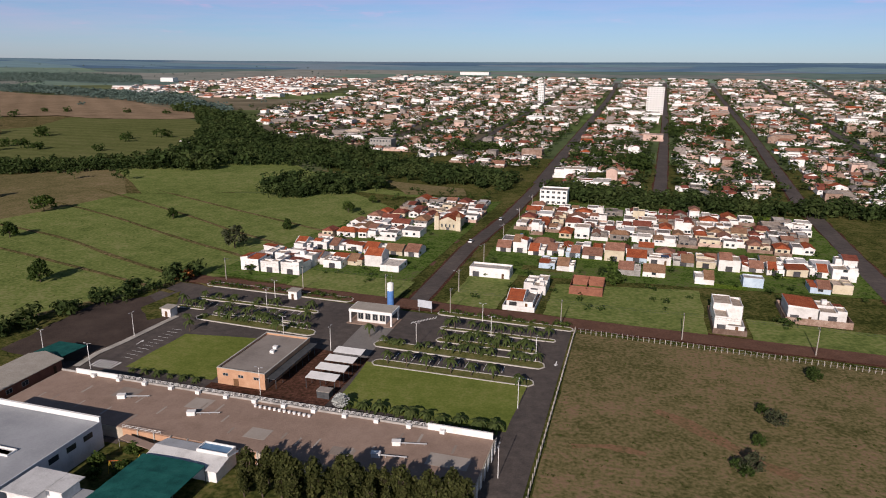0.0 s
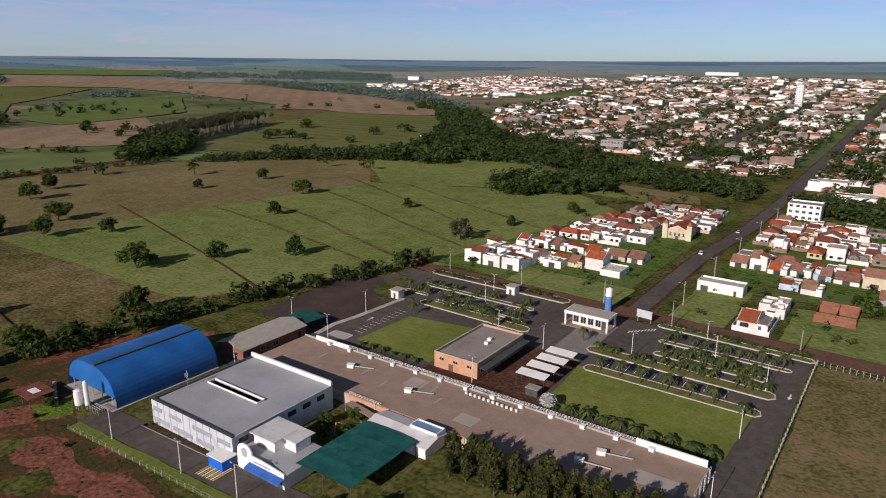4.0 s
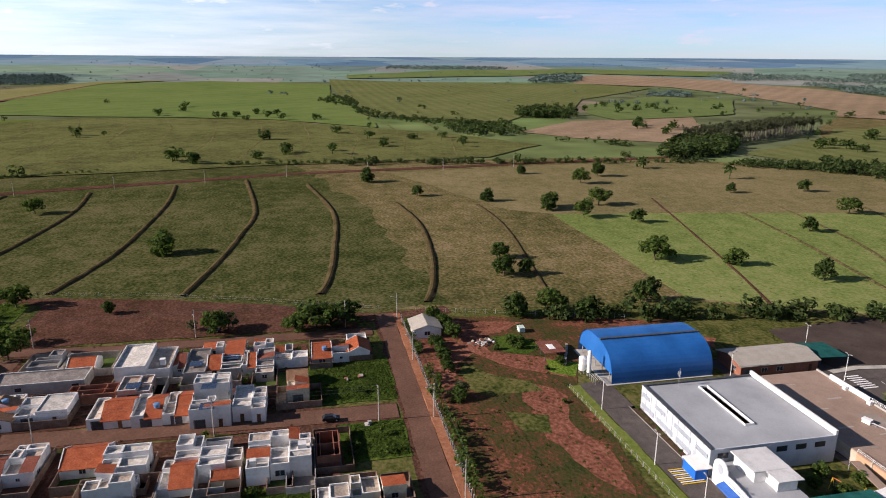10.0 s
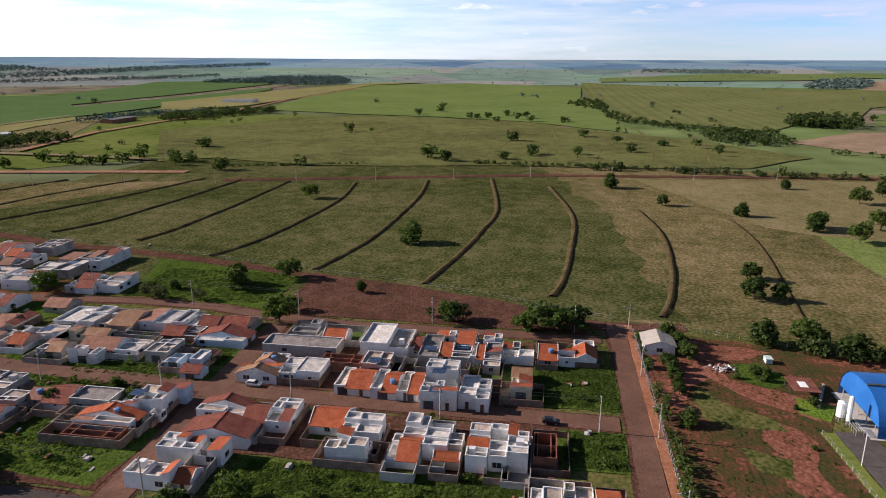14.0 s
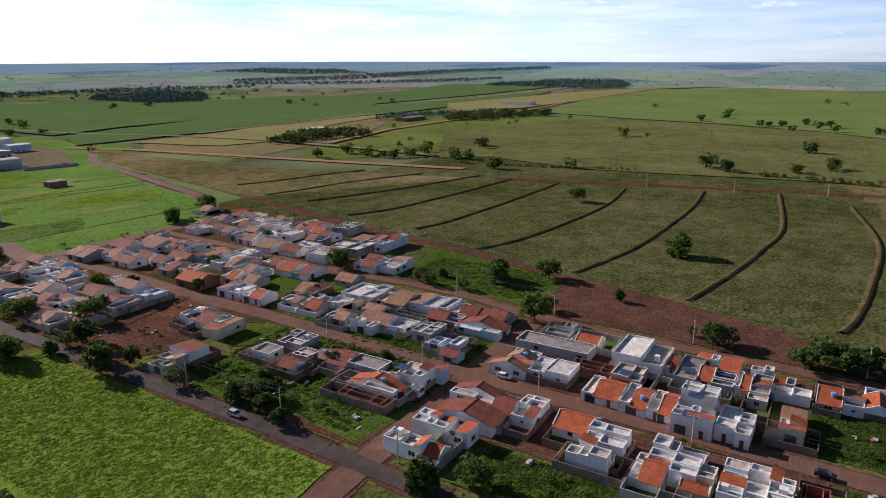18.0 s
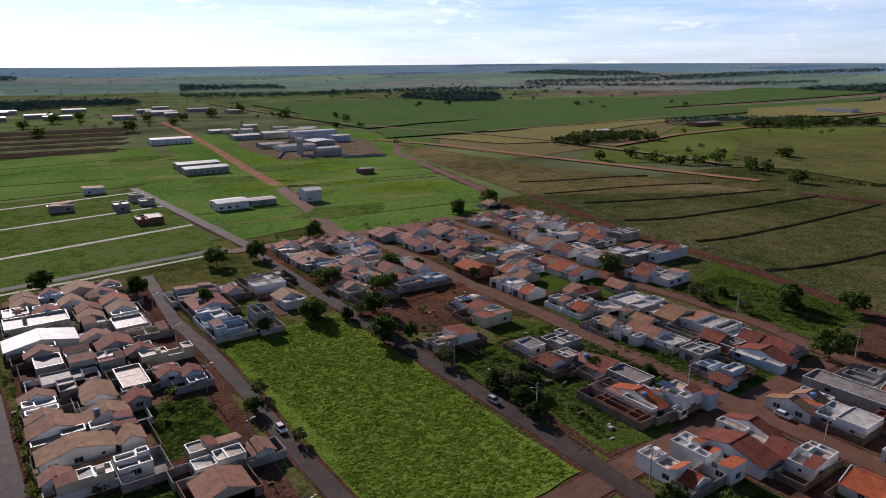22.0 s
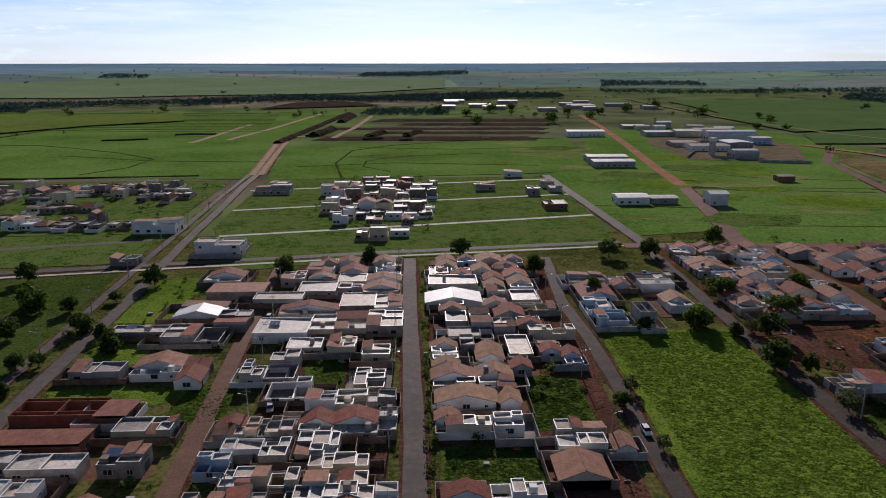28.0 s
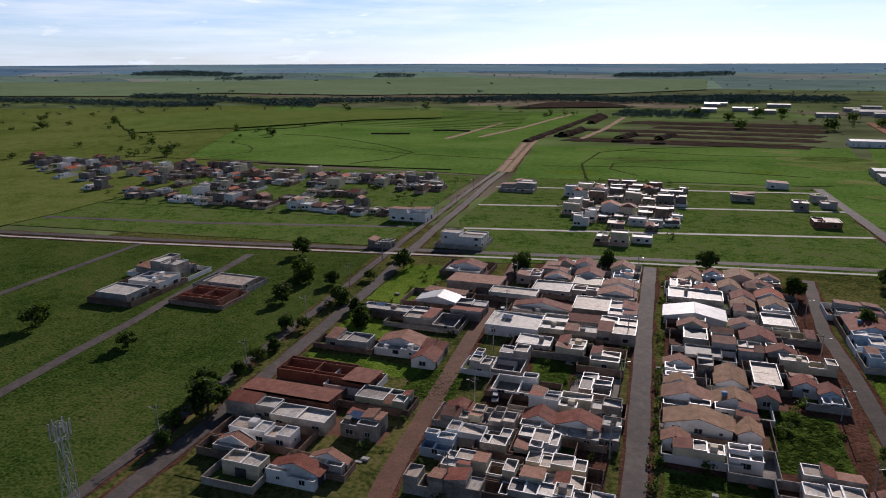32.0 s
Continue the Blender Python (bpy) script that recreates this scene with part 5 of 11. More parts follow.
house(-177.5, -235.3, -165.5, -227.7, 3.5, "R", "g", "+x")
house(-199.9, -238.0, -191.8, -227.0, 3.5, "P", "w", "-x")
house(-191.2, -235.8, -183.1, -227.0, 3.5, "F", "g", "-x")
house(-197.0, -222.7, -181.0, -216.3, 3.6, "F", "w", "-x")
house(-197.0, -215.7, -181.0, -209.3, 3.6, "P", "g", "-x")
house(-203.9, -226.7, -197.3, -217.0, 3.8, "F", "w", "-x")
house(-225.0, -228.1, -211.1, -218.9, 3.6, "B", "w", "-x")
house(-228.9, -215.0, -220.8, -204.0, 3.6, "F", "l", "-x")
house(-220.2, -215.0, -212.1, -204.0, 3.6, "R", "w", "-x")
house(-248.0, -217.1, -240.3, -207.9, 3.6, "R", "w", "-x")
house(-239.7, -217.1, -232.0, -207.9, 3.6, "P", "g", "-x")
house(-253.1, -257.8, -245.8, -245.2, 3.6, "F", "w", "-x")
house(-245.2, -257.8, -237.9, -245.2, 3.6, "F", "w", "-x")
house(-245.5, -276.9, -233.5, -266.3, 3.8, "F", "w", "-x")
house(-245.5, -265.7, -233.5, -258.1, 3.8, "R", "w", "-x")
house(-263.7, -239.7, -245.3, -233.3, 3.6, "B", "w", "-x")
house(-263.7, -232.7, -245.3, -226.3, 3.6, "R", "w", "-x")
house(-201.5, -193.5, -189.5, -185.8, 3.6, "T", "w", "-x")
house(-201.5, -185.2, -189.5, -177.5, 3.6, "R", "w", "-x")
house(-222.3, -198.0, -211.1, -187.0, 4, "F", "w", "-x")
house(-226.0, -172.0, -218.9, -161.0, 3.6, "R", "w", "-x")
house(-218.2, -172.0, -211.1, -161.0, 3.6, "R", "w", "-x")
house(-227.3, -160.7, -213.7, -152.8, 3.8, "F", "w", "-x")
house(-250.0, -196.6, -226.0, -189.3, 4, "F", "w", "-x")
house(-250.0, -188.7, -226.0, -181.4, 4, "F", "g", "-x")
house(-258.4, -181.1, -237.6, -176.3, 4, "F", "w", "-x")
house(-266.4, -219.0, -253.6, -209.0, 3.8, "F", "w", "-x")
house(177, -191, 191, -180, 3.6, "F", "g", "-x", lot=(173.5, -193, 193, -178), yard="c")
house(176, -207, 190, -195, 3.8, "F", "w", "-x", lot=(173.5, -208, 196, -193.2), yard="c")
house(180, -222, 200, -210, 6.2, "F", "w", "-x", lot=(174.5, -224, 203, -208.2), yard="c")
house(145, -200, 162, -188, 3.0, "U", "r", "+x", lot=(142, -202, 164.5, -186), yard="s")
house(147, -216, 164, -205, 3.3, "F", "g", "+x", lot=(144, -218, 167.5, -203), yard="c")

# ---- campus ----
BLUE = mat("blue_sheet_metal", [(0.010, 0.088, 0.29), (0.013, 0.115, 0.37), (0.022, 0.140, 0.42)], 0.15, 0.45, 2.0, 0.2, 0.05, spec=0.4)
SHEET = mat("grey_metal_roof", [(0.300, 0.316, 0.335), (0.355, 0.372, 0.394), (0.410, 0.428, 0.450)], 0.1, 0.6, 2.0, 0.25, 0.05, tile=(2.0, "Y", 0.9))
CLAD = mat("white_cladding", [(0.40, 0.43, 0.47), (0.49, 0.52, 0.56), (0.55, 0.58, 0.62)], 0.3, 0.5, 2.0, 0.3, 0.05)
LOUVRE = mat("grey_louvre", [(0.30, 0.335, 0.375), (0.37, 0.405, 0.445)], 0.5, 0.5, 2.0, 0.3, 0.05)
OBRICK = mat("orange_brick", [(0.40, 0.225, 0.138), (0.51, 0.300, 0.188), (0.57, 0.36, 0.24)], 0.4, 0.9, 4.0, 0.4, 0.3)
DARKSTEEL = mat("dark_steel", [(0.05, 0.055, 0.06), (0.09, 0.095, 0.10)], 1.0, 0.5, 3.0, 0.2, 0.0)
WHITE = mat("white_paint", [(0.68, 0.68, 0.66), (0.78, 0.78, 0.76), (0.82, 0.82, 0.80)], 0.4, 0.6, 2.0, 0.3, 0.05)
KERB = mat("white_kerb", [(0.40, 0.38, 0.34), (0.55, 0.53, 0.49)], 0.6, 0.8, 3.0, 0.3, 0.1)
NET = mat("green_shade_net", [(0.008, 0.060, 0.055), (0.012, 0.095, 0.085), (0.020, 0.120, 0.105)], 0.35, 0.8, 4.0, 0.3, 0.2)
STEEL = mat("galvanised_steel", [(0.36, 0.37, 0.38), (0.48, 0.49, 0.50)], 0.8, 0.45, 4.0, 0.3, 0.0, metal=0.3)
CONC_POST = mat("weathered_concrete_post", [(0.30, 0.27, 0.24), (0.42, 0.38, 0.34)], 0.5, 0.9, 3.0, 0.3, 0.2, rand=0.15)
MULCH = mat("planting_bed_soil", [(0.055, 0.035, 0.022), (0.095, 0.060, 0.036)], 0.4, 0.95, 3.0, 0.4, 0.5)

# ground of the campus
sheet("bare_yard", wavy([(-208, 27), (-95, 28), (-95, 64), (-150, 66), (-165, 72), (-180, 110), (-186, 125), (-200, 70)], 6, 1.5), 0.02, PATCHY, "bare red earth yard with patches of grass", "yard")
sheet("red_earth", wavy([(-198, 30), (-152, 29), (-152, 33), (-170, 39), (-176, 45), (-168, 50), (-160, 60), (-156, 66), (-166, 70), (-176, 50), (-184, 47), (-196, 66), (-202, 44)], 3, 2.2, 4), 0.03, SOIL, "bare trodden red earth in the yard", "soil")
sheet("red_earth", wavy([(-154, 56), (-146, 50), (-128, 50), (-112, 55), (-105, 60), (-118, 62), (-134, 58), (-146, 62)], 3, 2.6, 7), 0.03, SOIL, "bare worn red earth in the yard", "soil")
sheet("grass_patch", wavy([(-170, 41), (-161, 47), (-156, 55), (-150, 57), (-150, 44), (-154, 38.5), (-164, 38)], 3, 1.4, 2), 0.04, GRASS, "short green grass patch in the yard", "grass")
sheet("grass_patch", wavy([(-186, 52), (-176, 53), (-172, 60), (-178, 66), (-188, 60)], 3, 1.6, 3), 0.04, WEED, "weedy patch round a rubble heap", "grass")
sheet("grass_patch", wavy([(-142, 44), (-132, 46), (-130, 52), (-138, 54)], 3, 1.6, 5), 0.04, GRASS, "dark grass patch in the yard", "grass")
sheet("grass_patch", wavy([(-168, 64), (-160, 62), (-156, 68), (-164, 72)], 3, 1.2, 6), 0.04, GRASS_LUSH, "green grass patch beside the tanks", "grass")
strip("earth_walk", [(-211, 27.2), (-160, 27.2), (-100, 27.4)], 2.2, 0.2, mat("orange_earth_walk", [(0.20, 0.085, 0.045), (0.29, 0.125, 0.070), (0.36, 0.175, 0.105)], 0.1, 0.95, 1.5, 0.4, 0.4, spec=0, mid=0.4), "raised orange earth walk along the fence", "walk", h=0.12, step=4, amp=0.3)
sheet("grass_patch", wavy([(-190, 120), (-176, 96), (-170, 106), (-162, 134), (-176, 142)], 3, 2.0), 0.05, GRASS, "grassy ground behind the barn", "grass")
sheet("red_earth", wavy([(-184, 92), (-178, 88), (-172, 100), (-166, 116), (-172, 120)], 3, 1.6, 8), 0.06, SOIL, "bare red earth behind the barn", "soil")
sheet("campus_court", [(-158, 108), (-26, 108), (-17, 112), (-17, 203.5), (-165, 209), (-166, 190), (-158, 138)], 0.05, ASPHALT, "dark asphalt drives and parking bays", "paving")
sheet("gravel_lot", wavy([(-175, 140), (-160, 138), (-146, 140), (-144, 177), (-165, 192), (-178, 180)], 5, 1), 0.10, mat("dark_gravel_lot", [(0.045, 0.034, 0.029), (0.068, 0.051, 0.043), (0.09, 0.068, 0.056)], 0.1, 0.95, 2.5, 0.3, 0.3), "dark gravel parking lot", "parking lot")
for nm, pts in (("lawn", [(-132, 141), (-104.5, 141), (-104.5, 170), (-131, 166)]), ("lawn", [(-68, 138), (-25, 138), (-24, 163), (-70, 164)])):
    sheet(nm, wavy(pts, 6, 0.4), 0.14, LAWN, "mown green lawn on the campus", "lawn")
sheet("forecourt", [(-81, 166), (-71, 166), (-71.5, 189.5), (-82, 189.5)], 0.13, mat("grey_block_paving", [(0.17, 0.16, 0.15), (0.24, 0.225, 0.21)], 0.3, 0.9, 2.2, 0.6, 0.2), "grey block-paved forecourt before the gate", "paving")
sheet("terrace", [(-104, 137), (-70, 137), (-70, 166), (-88, 168), (-88, 140), (-104, 140)], 0.11, SOIL_DARK, "reddish brick terrace between brick hall and canopies", "paving")
strip("drive", [(-152, 71.2), (-78, 75.2), (-40, 84), (-22, 104)], 8, 0.10, ASPHALT, "dark asphalt drive along the grey hall", "road", step=5)
strip("planting_bed", [(-138, 75.7), (-108, 76.9)], 2.0, 0.1, WEED, "narrow planted bed along the hall front", "garden", step=3, amp=0.2)
strip("kerb", [(-138, 74.6), (-108, 75.8)], 0.25, 0.16, CONCRETE, "pale concrete kerb of the planted bed", "kerb", step=4)
strip("grass_verge", [(-151, 65.6), (-85, 69)], 3.2, 0.09, LAWN, "narrow green verge between drive and fence", "verge", step=4, amp=0.4)
strip("planting_bed", [(-137, 75.9), (-112, 77)], 2.0, 0.12, MULCH, "narrow planting bed with dark soil", "bed", step=4, amp=0.2)
strip("side_road", [(-20.5, 104), (-20.5, 204)], 7, 0.12, ASPHALT, "asphalt side road beside the fenced field", "road", step=6)
sheet("garden", wavy([(-108, 84), (-79, 84), (-79, 109), (-106, 109)], 5, 0.4), 0.10, GRASS, "shaded garden between hall and wall", "garden")
sheet("back_garden", wavy([(-78, 80), (-26, 96), (-26, 109.5), (-78, 109.5)], 5, 0.5), 0.10, GRASS, "grass below tall trees", "garden")
sheet("fenced_field", wavy([(-15.5, 60), (200, 60), (200, 198), (-15.5, 203)], 8, 0.5), 0.03, mat("coarse_olive_grass", [(0.080, 0.078, 0.030), (0.135, 0.120, 0.052), (0.185, 0.150, 0.075), (0.225, 0.150, 0.092)], 0.03, 0.95, 1.0, 0.4, 0.6, spec=0, mid=0.2, tight=0.07), "fenced field of coarse olive grass", "field")
STREAK = mat("thin_reddish_grass", [(0.12, 0.095, 0.045), (0.19, 0.125, 0.068), (0.26, 0.140, 0.090)], 0.15, 0.95, 1.1, 0.4, 0.5, spec=0, mid=0.5, tight=0.05)
strip("bare_streak", [(8, 159), (12.6, 155.5), (19.5, 150.5), (25.6, 144.4), (36, 138)], 3, 0.07, STREAK, "bare reddish streak worn in the grass", "soil", step=1.5, amp=2.6, seed=2)
strip("bare_streak", [(-10, 137), (-2, 139), (6, 138)], 2, 0.07, STREAK, "bare reddish streak worn in the grass", "soil", step=1.5, amp=1.8, seed=6)


# kerbed parking islands
def island(pts, m=None):
    """A kerbed bed: pale kerb all round, grass or mulch inside."""
    g = Geo()
    n = len(pts)
    cx, cy = sum(p[0] for p in pts) / n, sum(p[1] for p in pts) / n
    inner = []
    for i, (x, y) in enumerate(pts):
        (xa, ya), (xb, yb) = pts[i - 1], pts[(i + 1) % n]
        d = math.hypot(xb - xa, yb - ya) or 1
        nx, ny = -(yb - ya) / d, (xb - xa) / d
        k = 0.38 if nx * (cx - x) + ny * (cy - y) > 0 else -0.38
        inner.append((x + nx * k, y + ny * k))
    for i in range(n):
        j = (i + 1) % n
        p, q, r, t = pts[i], pts[j], inner[j], inner[i]
        g.face([(*p, 0.32), (*q, 0.32), (*r, 0.32), (*t, 0.32)])
        g.face([(*p, 0), (*q, 0), (*q, 0.32), (*p, 0.32)])
        g.face([(*t, 0.32), (*r, 0.32), (*r, 0), (*t, 0)])
    setting("kerb", g, KERB, "pale painted kerb round a planted island", "kerb")
    sheet("planted_island", inner, 0.20, m or BED, "grassy planted island with palms", "island")


BED = mat("dry_bed_grass", [(0.085, 0.095, 0.030), (0.135, 0.138, 0.048), (0.185, 0.165, 0.075)], 0.15, 0.95, 1.5, 0.4, 0.5, spec=0, mid=0.4, tight=0.05)


def band(x0, y0, x1, y1, d):
    """Outline of a long bed d deep with rounded ends."""
    return [(x0 + d * 0.3, y0), (x1 - d * 0.3, y1), (x1, y1 + d * 0.35), (x1 - d * 0.1, y1 + d * 0.8), (x1 - d * 0.4, y1 + d), (x0 + d * 0.4, y0 + d), (x0 + d * 0.1, y0 + d * 0.8), (x0, y0 + d * 0.35)]


for q in ((-154, 208.2, -94, 207.2, 5.0), (-147.4, 194.8, -100.5, 194.0, 2.6), (-149.4, 185.6, -138.5, 185.4, 2.2), (-137, 177.6, -93, 175.6, 5.0), (-134, 184.2, -98, 183.2, 1.6), (-62, 205.2, -16.5, 203.4, 3.5), (-57.5, 193.3, -20.7, 193.2, 2.4), (-73, 174.3, -21.3, 173.2, 5.0), (-56, 183.4, -25, 183.0, 3.2), (-68.5, 162.2, -22.5, 162.0, 4.4)):
    island(band(*q))
strip("footwalk", [(-145, 137), (-146, 146), (-144.6, 156), (-143.2, 178)], 2.0, 0.16, CONCRETE, "pale concrete footwalk beside the bays", "walk", h=0.12, step=4)
sheet("gravel_grass", wavy([(-160, 181), (-150, 172), (-146, 178), (-149, 184), (-158, 200)], 3, 1.0, 3), 0.14, GRASS, "rough grass at the edge of the gravel lot", "grass")
for x, y, rz in ((-139.8, 156.2, 0), (-18.7, 178.4, 180)):
    g = Geo()
    z = 0.19
    c, d = (1, 1) if rz == 0 else (-1, -1)
    g.face([(x - 0.15, y - 1.6 * d, z), (x + 0.15, y - 1.6 * d, z), (x + 0.15, y + 0.6 * d, z), (x - 0.15, y + 0.6 * d, z)][::c])
    g.face([(x - 0.6, y + 0.6 * d, z), (x + 0.6, y + 0.6 * d, z), (x, y + 1.9 * d, z)][::c])
    setting("lane_arrow", g, WHITE, "white painted lane arrow", "marking")
for x, y, w, d, n, ax in ((-137.6, 146, 3.6, 0.14, 11, 0), (-142, 138.5, 0.5, 4.5, 7, 1), (-67.5, 194.8, 0.3, 2.0, 9, 2)):
    g = Geo()
    for k in range(n):
        u, v = (x, y + 2.2 * k) if ax == 0 else (x + 1.1 * k, y) if ax == 1 else (x + 0.75 * k, y + 0.8 * k)
        g.face([(u, v, 0.185), (u + w, v, 0.185), (u + w, v + d, 0.185), (u, v + d, 0.185)])
    setting("painted_lines", g, WHITE, "white painted bay lines and crossing stripes", "marking")
for y0, xa, xb in ((170.2, -66, -30), (191.8, -140, -106), (191, -52, -28)):
    g = Geo()
    x = xa
    while x < xb:
        g.face([(x, y0 - 2.2, 0.125), (x + 0.14, y0 - 2.2, 0.125), (x + 0.14, y0 + 2.2, 0.125), (x, y0 + 2.2, 0.125)])
        x += 2.6
    setting("bay_lines", g, WHITE, "white painted parking bay lines", "marking")


def grey_hall():
    ob = thing("grey_hall", pose(-122.5, 91.8, 0), "large flat-roofed hall clad in pale grey panels", "building")
    g = Geo()
    g.ring(-14.5, -14.7, 14.5, 14.7, 0, 6.2, 0.25)
    part("wall", g, CLAD, ob)
    g = Geo()
    for k in range(12):
        x = -14.5 + 2.4 * (k + 1)
        if x < 14:
            g.box(x - 0.05, -14.78, 0, x + 0.05, -14.7, 6.2)
    part("cladding_joints", g, LOUVRE, ob)
    for z0, z1, runs in ((3.7, 4.7, ((-13.8, -10.5), (-7.6, -3.2), (1.0, 7.5), (9.5, 13.8))), (0.9, 2.0, ((-13.8, -8), (-6.5, 0.5), (2, 8), (9, 13.6)))):
        for a, b in runs:
            f = Geo()
            f.box(a, -14.82, z0, b, -14.7, z1)
            w = part("window", f, LOUVRE, ob, "horizontal grey louvred window")
            s = Geo()
            for j in range(4):
                s.box(a, -14.92, z0 + 0.1 + 0.25 * j, b, -14.82, z0 + 0.16 + 0.25 * j)
            part("slat", s, LOUVRE, w)
    for k in range(6):
        f = Geo()
        f.box(14.5, -13 + 4.5 * k, 4.0, 14.6, -10.6 + 4.5 * k, 5.2)
        part("window", f, GLASS, ob)
    g = Geo()
    g.box(-14.3, -14.5, 5.7, 14.3, -1.6, 5.95)
    g.box(-14.3, 0.3, 5.7, 14.3, 14.5, 5.95)
    g.box(-14.3, -1.6, 5.7, -11.0, 0.3, 5.95)
    g.box(6.8, -1.6, 5.7, 14.3, 0.3, 5.95)
    part("roof", g, SHEET, ob, "grey standing-seam metal roof")
    g = Geo()
    g.ring(-11.2, -1.8, 7.0, 0.5, 5.9, 6.35, 0.16)
    part("roof_slot", g, WHITE, ob, "white-rimmed long slot in the roof")
    g = Geo()
    g.box(-11.0, -1.6, 4.6, 6.8, 0.3, 4.7)
    part("slot_floor", g, DARKSTEEL, ob)
    g = Geo()
    g.box(-14.5, 14.2, 6.2, 14.5, 14.75, 7.3)
    part("parapet", g, WHITE, ob)
    g = Geo()
    g.box(-14.55, -14.75, 6.2, 14.55, -14.0, 6.32)
    g.box(-14.55, -14.0, 6.2, -13.9, 14.2, 6.32)
    part("gutter", g, DARKSTEEL, ob)
    g = Geo()
    g.bar((-13, -6, 6), (-13, -6, 10.5), 0.06, 0.04)
    for a in (0, 120, 240):
        g.box(-13 + 0.3 * math.cos(radians(a)) - 0.1, -6 + 0.3 * math.sin(radians(a)) - 0.1, 8.8, -13 + 0.3 * math.cos(radians(a)) + 0.1, -6 + 0.3 * math.sin(radians(a)) + 0.1, 9.6)
    g.bar((-13.5, -6, 8.4), (-12.5, -6, 8.4), 0.03, 0.03)
    part("antenna_mast", g, STEEL, ob)


grey_hall()


def arch_barn():
    """Arched sheet-metal hall with open gable end."""
    ob = thing("arched_barn", pose(-161, 90, 0), "large arched barn of bright blue sheet metal", "barn")
    n, W, Hh, L = 24, 11.3, 9.2, 14.5
    prof = []
    for i in range(n + 1):
        a = math.pi * i / n
        c, s = math.cos(a), math.sin(a)
        prof.append((W * math.copysign(abs(c) ** 0.72, c), Hh * abs(s) ** 0.80))
    seg = 5
    for k in range(seg):
        g = Geo()
        y0, y1 = -L + 2 * L * k / seg, -L + 2 * L * (k + 1) / seg - 0.05
        for i in range(n):
            (xa, za), (xb, zb) = prof[i], prof[i + 1]
            g.face([(xa, y0, za), (xa, y1, za), (xb, y1, zb), (xb, y0, zb)])
            q = 0.985
            g.face([(xa * q, y0, za * q), (xb * q, y0, zb * q), (xb * q, y1, zb * q), (xa * q, y1, za * q)])
        part("roof_panel", g, BLUE, ob)
    for yy, z0 in ((-L + 0.1, 2.6), (L - 0.1, 0.0)):
        ring = [(x * 0.99, yy, z * 0.99) for x, z in prof if z * 0.99 >= z0]
        xe = W * 0.99 * (1 - (z0 / Hh) ** 2.5) ** 0.36
        g = Geo()
        g.face([(xe, yy, z0)] + ring + [(-xe, yy, z0)])
        part("gable", g, BLUE, ob)
    g = Geo()
    xa, za = prof[11]
    g.box(xa - 0.4, -L, za - 0.1, xa + 0.4, L, za + 0.34)
    part("ridge_vent", g, DARKSTEEL, ob, "dark ridge ventilation strip")
    for k in range(5):
        x = -9 + 4.5 * k
        g = Geo()
        g.bar((x, -L + 0.3, 0), (x, -L + 0.3, 2.7), 0.12, 0.12)
        part("post", g, STEEL, ob)
    g = Geo()
    g.box(-W, -L - 1.5, 0, W + 0.6, L, 0.18)
    part("floor_slab", g, CONCRETE, ob)


arch_barn()

for x, y, r, h in ((-155.5, 71.5, 0.55, 6.0), (-157.5, 70.5, 1.0, 3.6)):
    ob = thing("storage_tank", pose(x, y, 0), "white upright storage tank on a steel stand", "tank", "tanks by the barn")
    g = Geo()
    g.bar((0, 0, 1.2), (0, 0, 1.2 + h), r, r, 16)
    g.bar((0, 0, 1.2 + h), (0, 0, 1.5 + h), r, r * 0.4, 16)
    part("vessel", g, WHITE, ob)
    for a in (45, 135, 225, 315):
        g = Geo()
        c, s = r * 0.8 * math.cos(radians(a)), r * 0.8 * math.sin(radians(a))
        g.bar((c, s, 0), (c, s, 1.25), 0.07, 0.07)
        part("leg", g, STEEL, ob)
    g = Geo()
    g.bar((r + 0.1, 0, 0.3), (r + 0.1, 0, 1.2 + h), 0.05, 0.05)
    part("pipe", g, STEEL, ob)
ob = thing("pipe_rack", pose(-153, 72, 0), "low galvanised pipe rack beside the barn", "rack")
g = Geo()
for k in range(4):
    g.bar((-1 + 1.2 * k, -0.8, 0), (-1 + 1.2 * k, -0.8, 1.5), 0.05, 0.05)
    g.bar((-1 + 1.2 * k, 0.8, 0), (-1 + 1.2 * k, 0.8, 1.5), 0.05, 0.05)
part("posts", g, STEEL, ob)
g = Geo()
for y in (-0.8, -0.2, 0.4, 0.8):
    g.bar((-1.2, y, 1.5), (2.8, y, 1.5), 0.06, 0.06)
part("pipes", g, STEEL, ob)


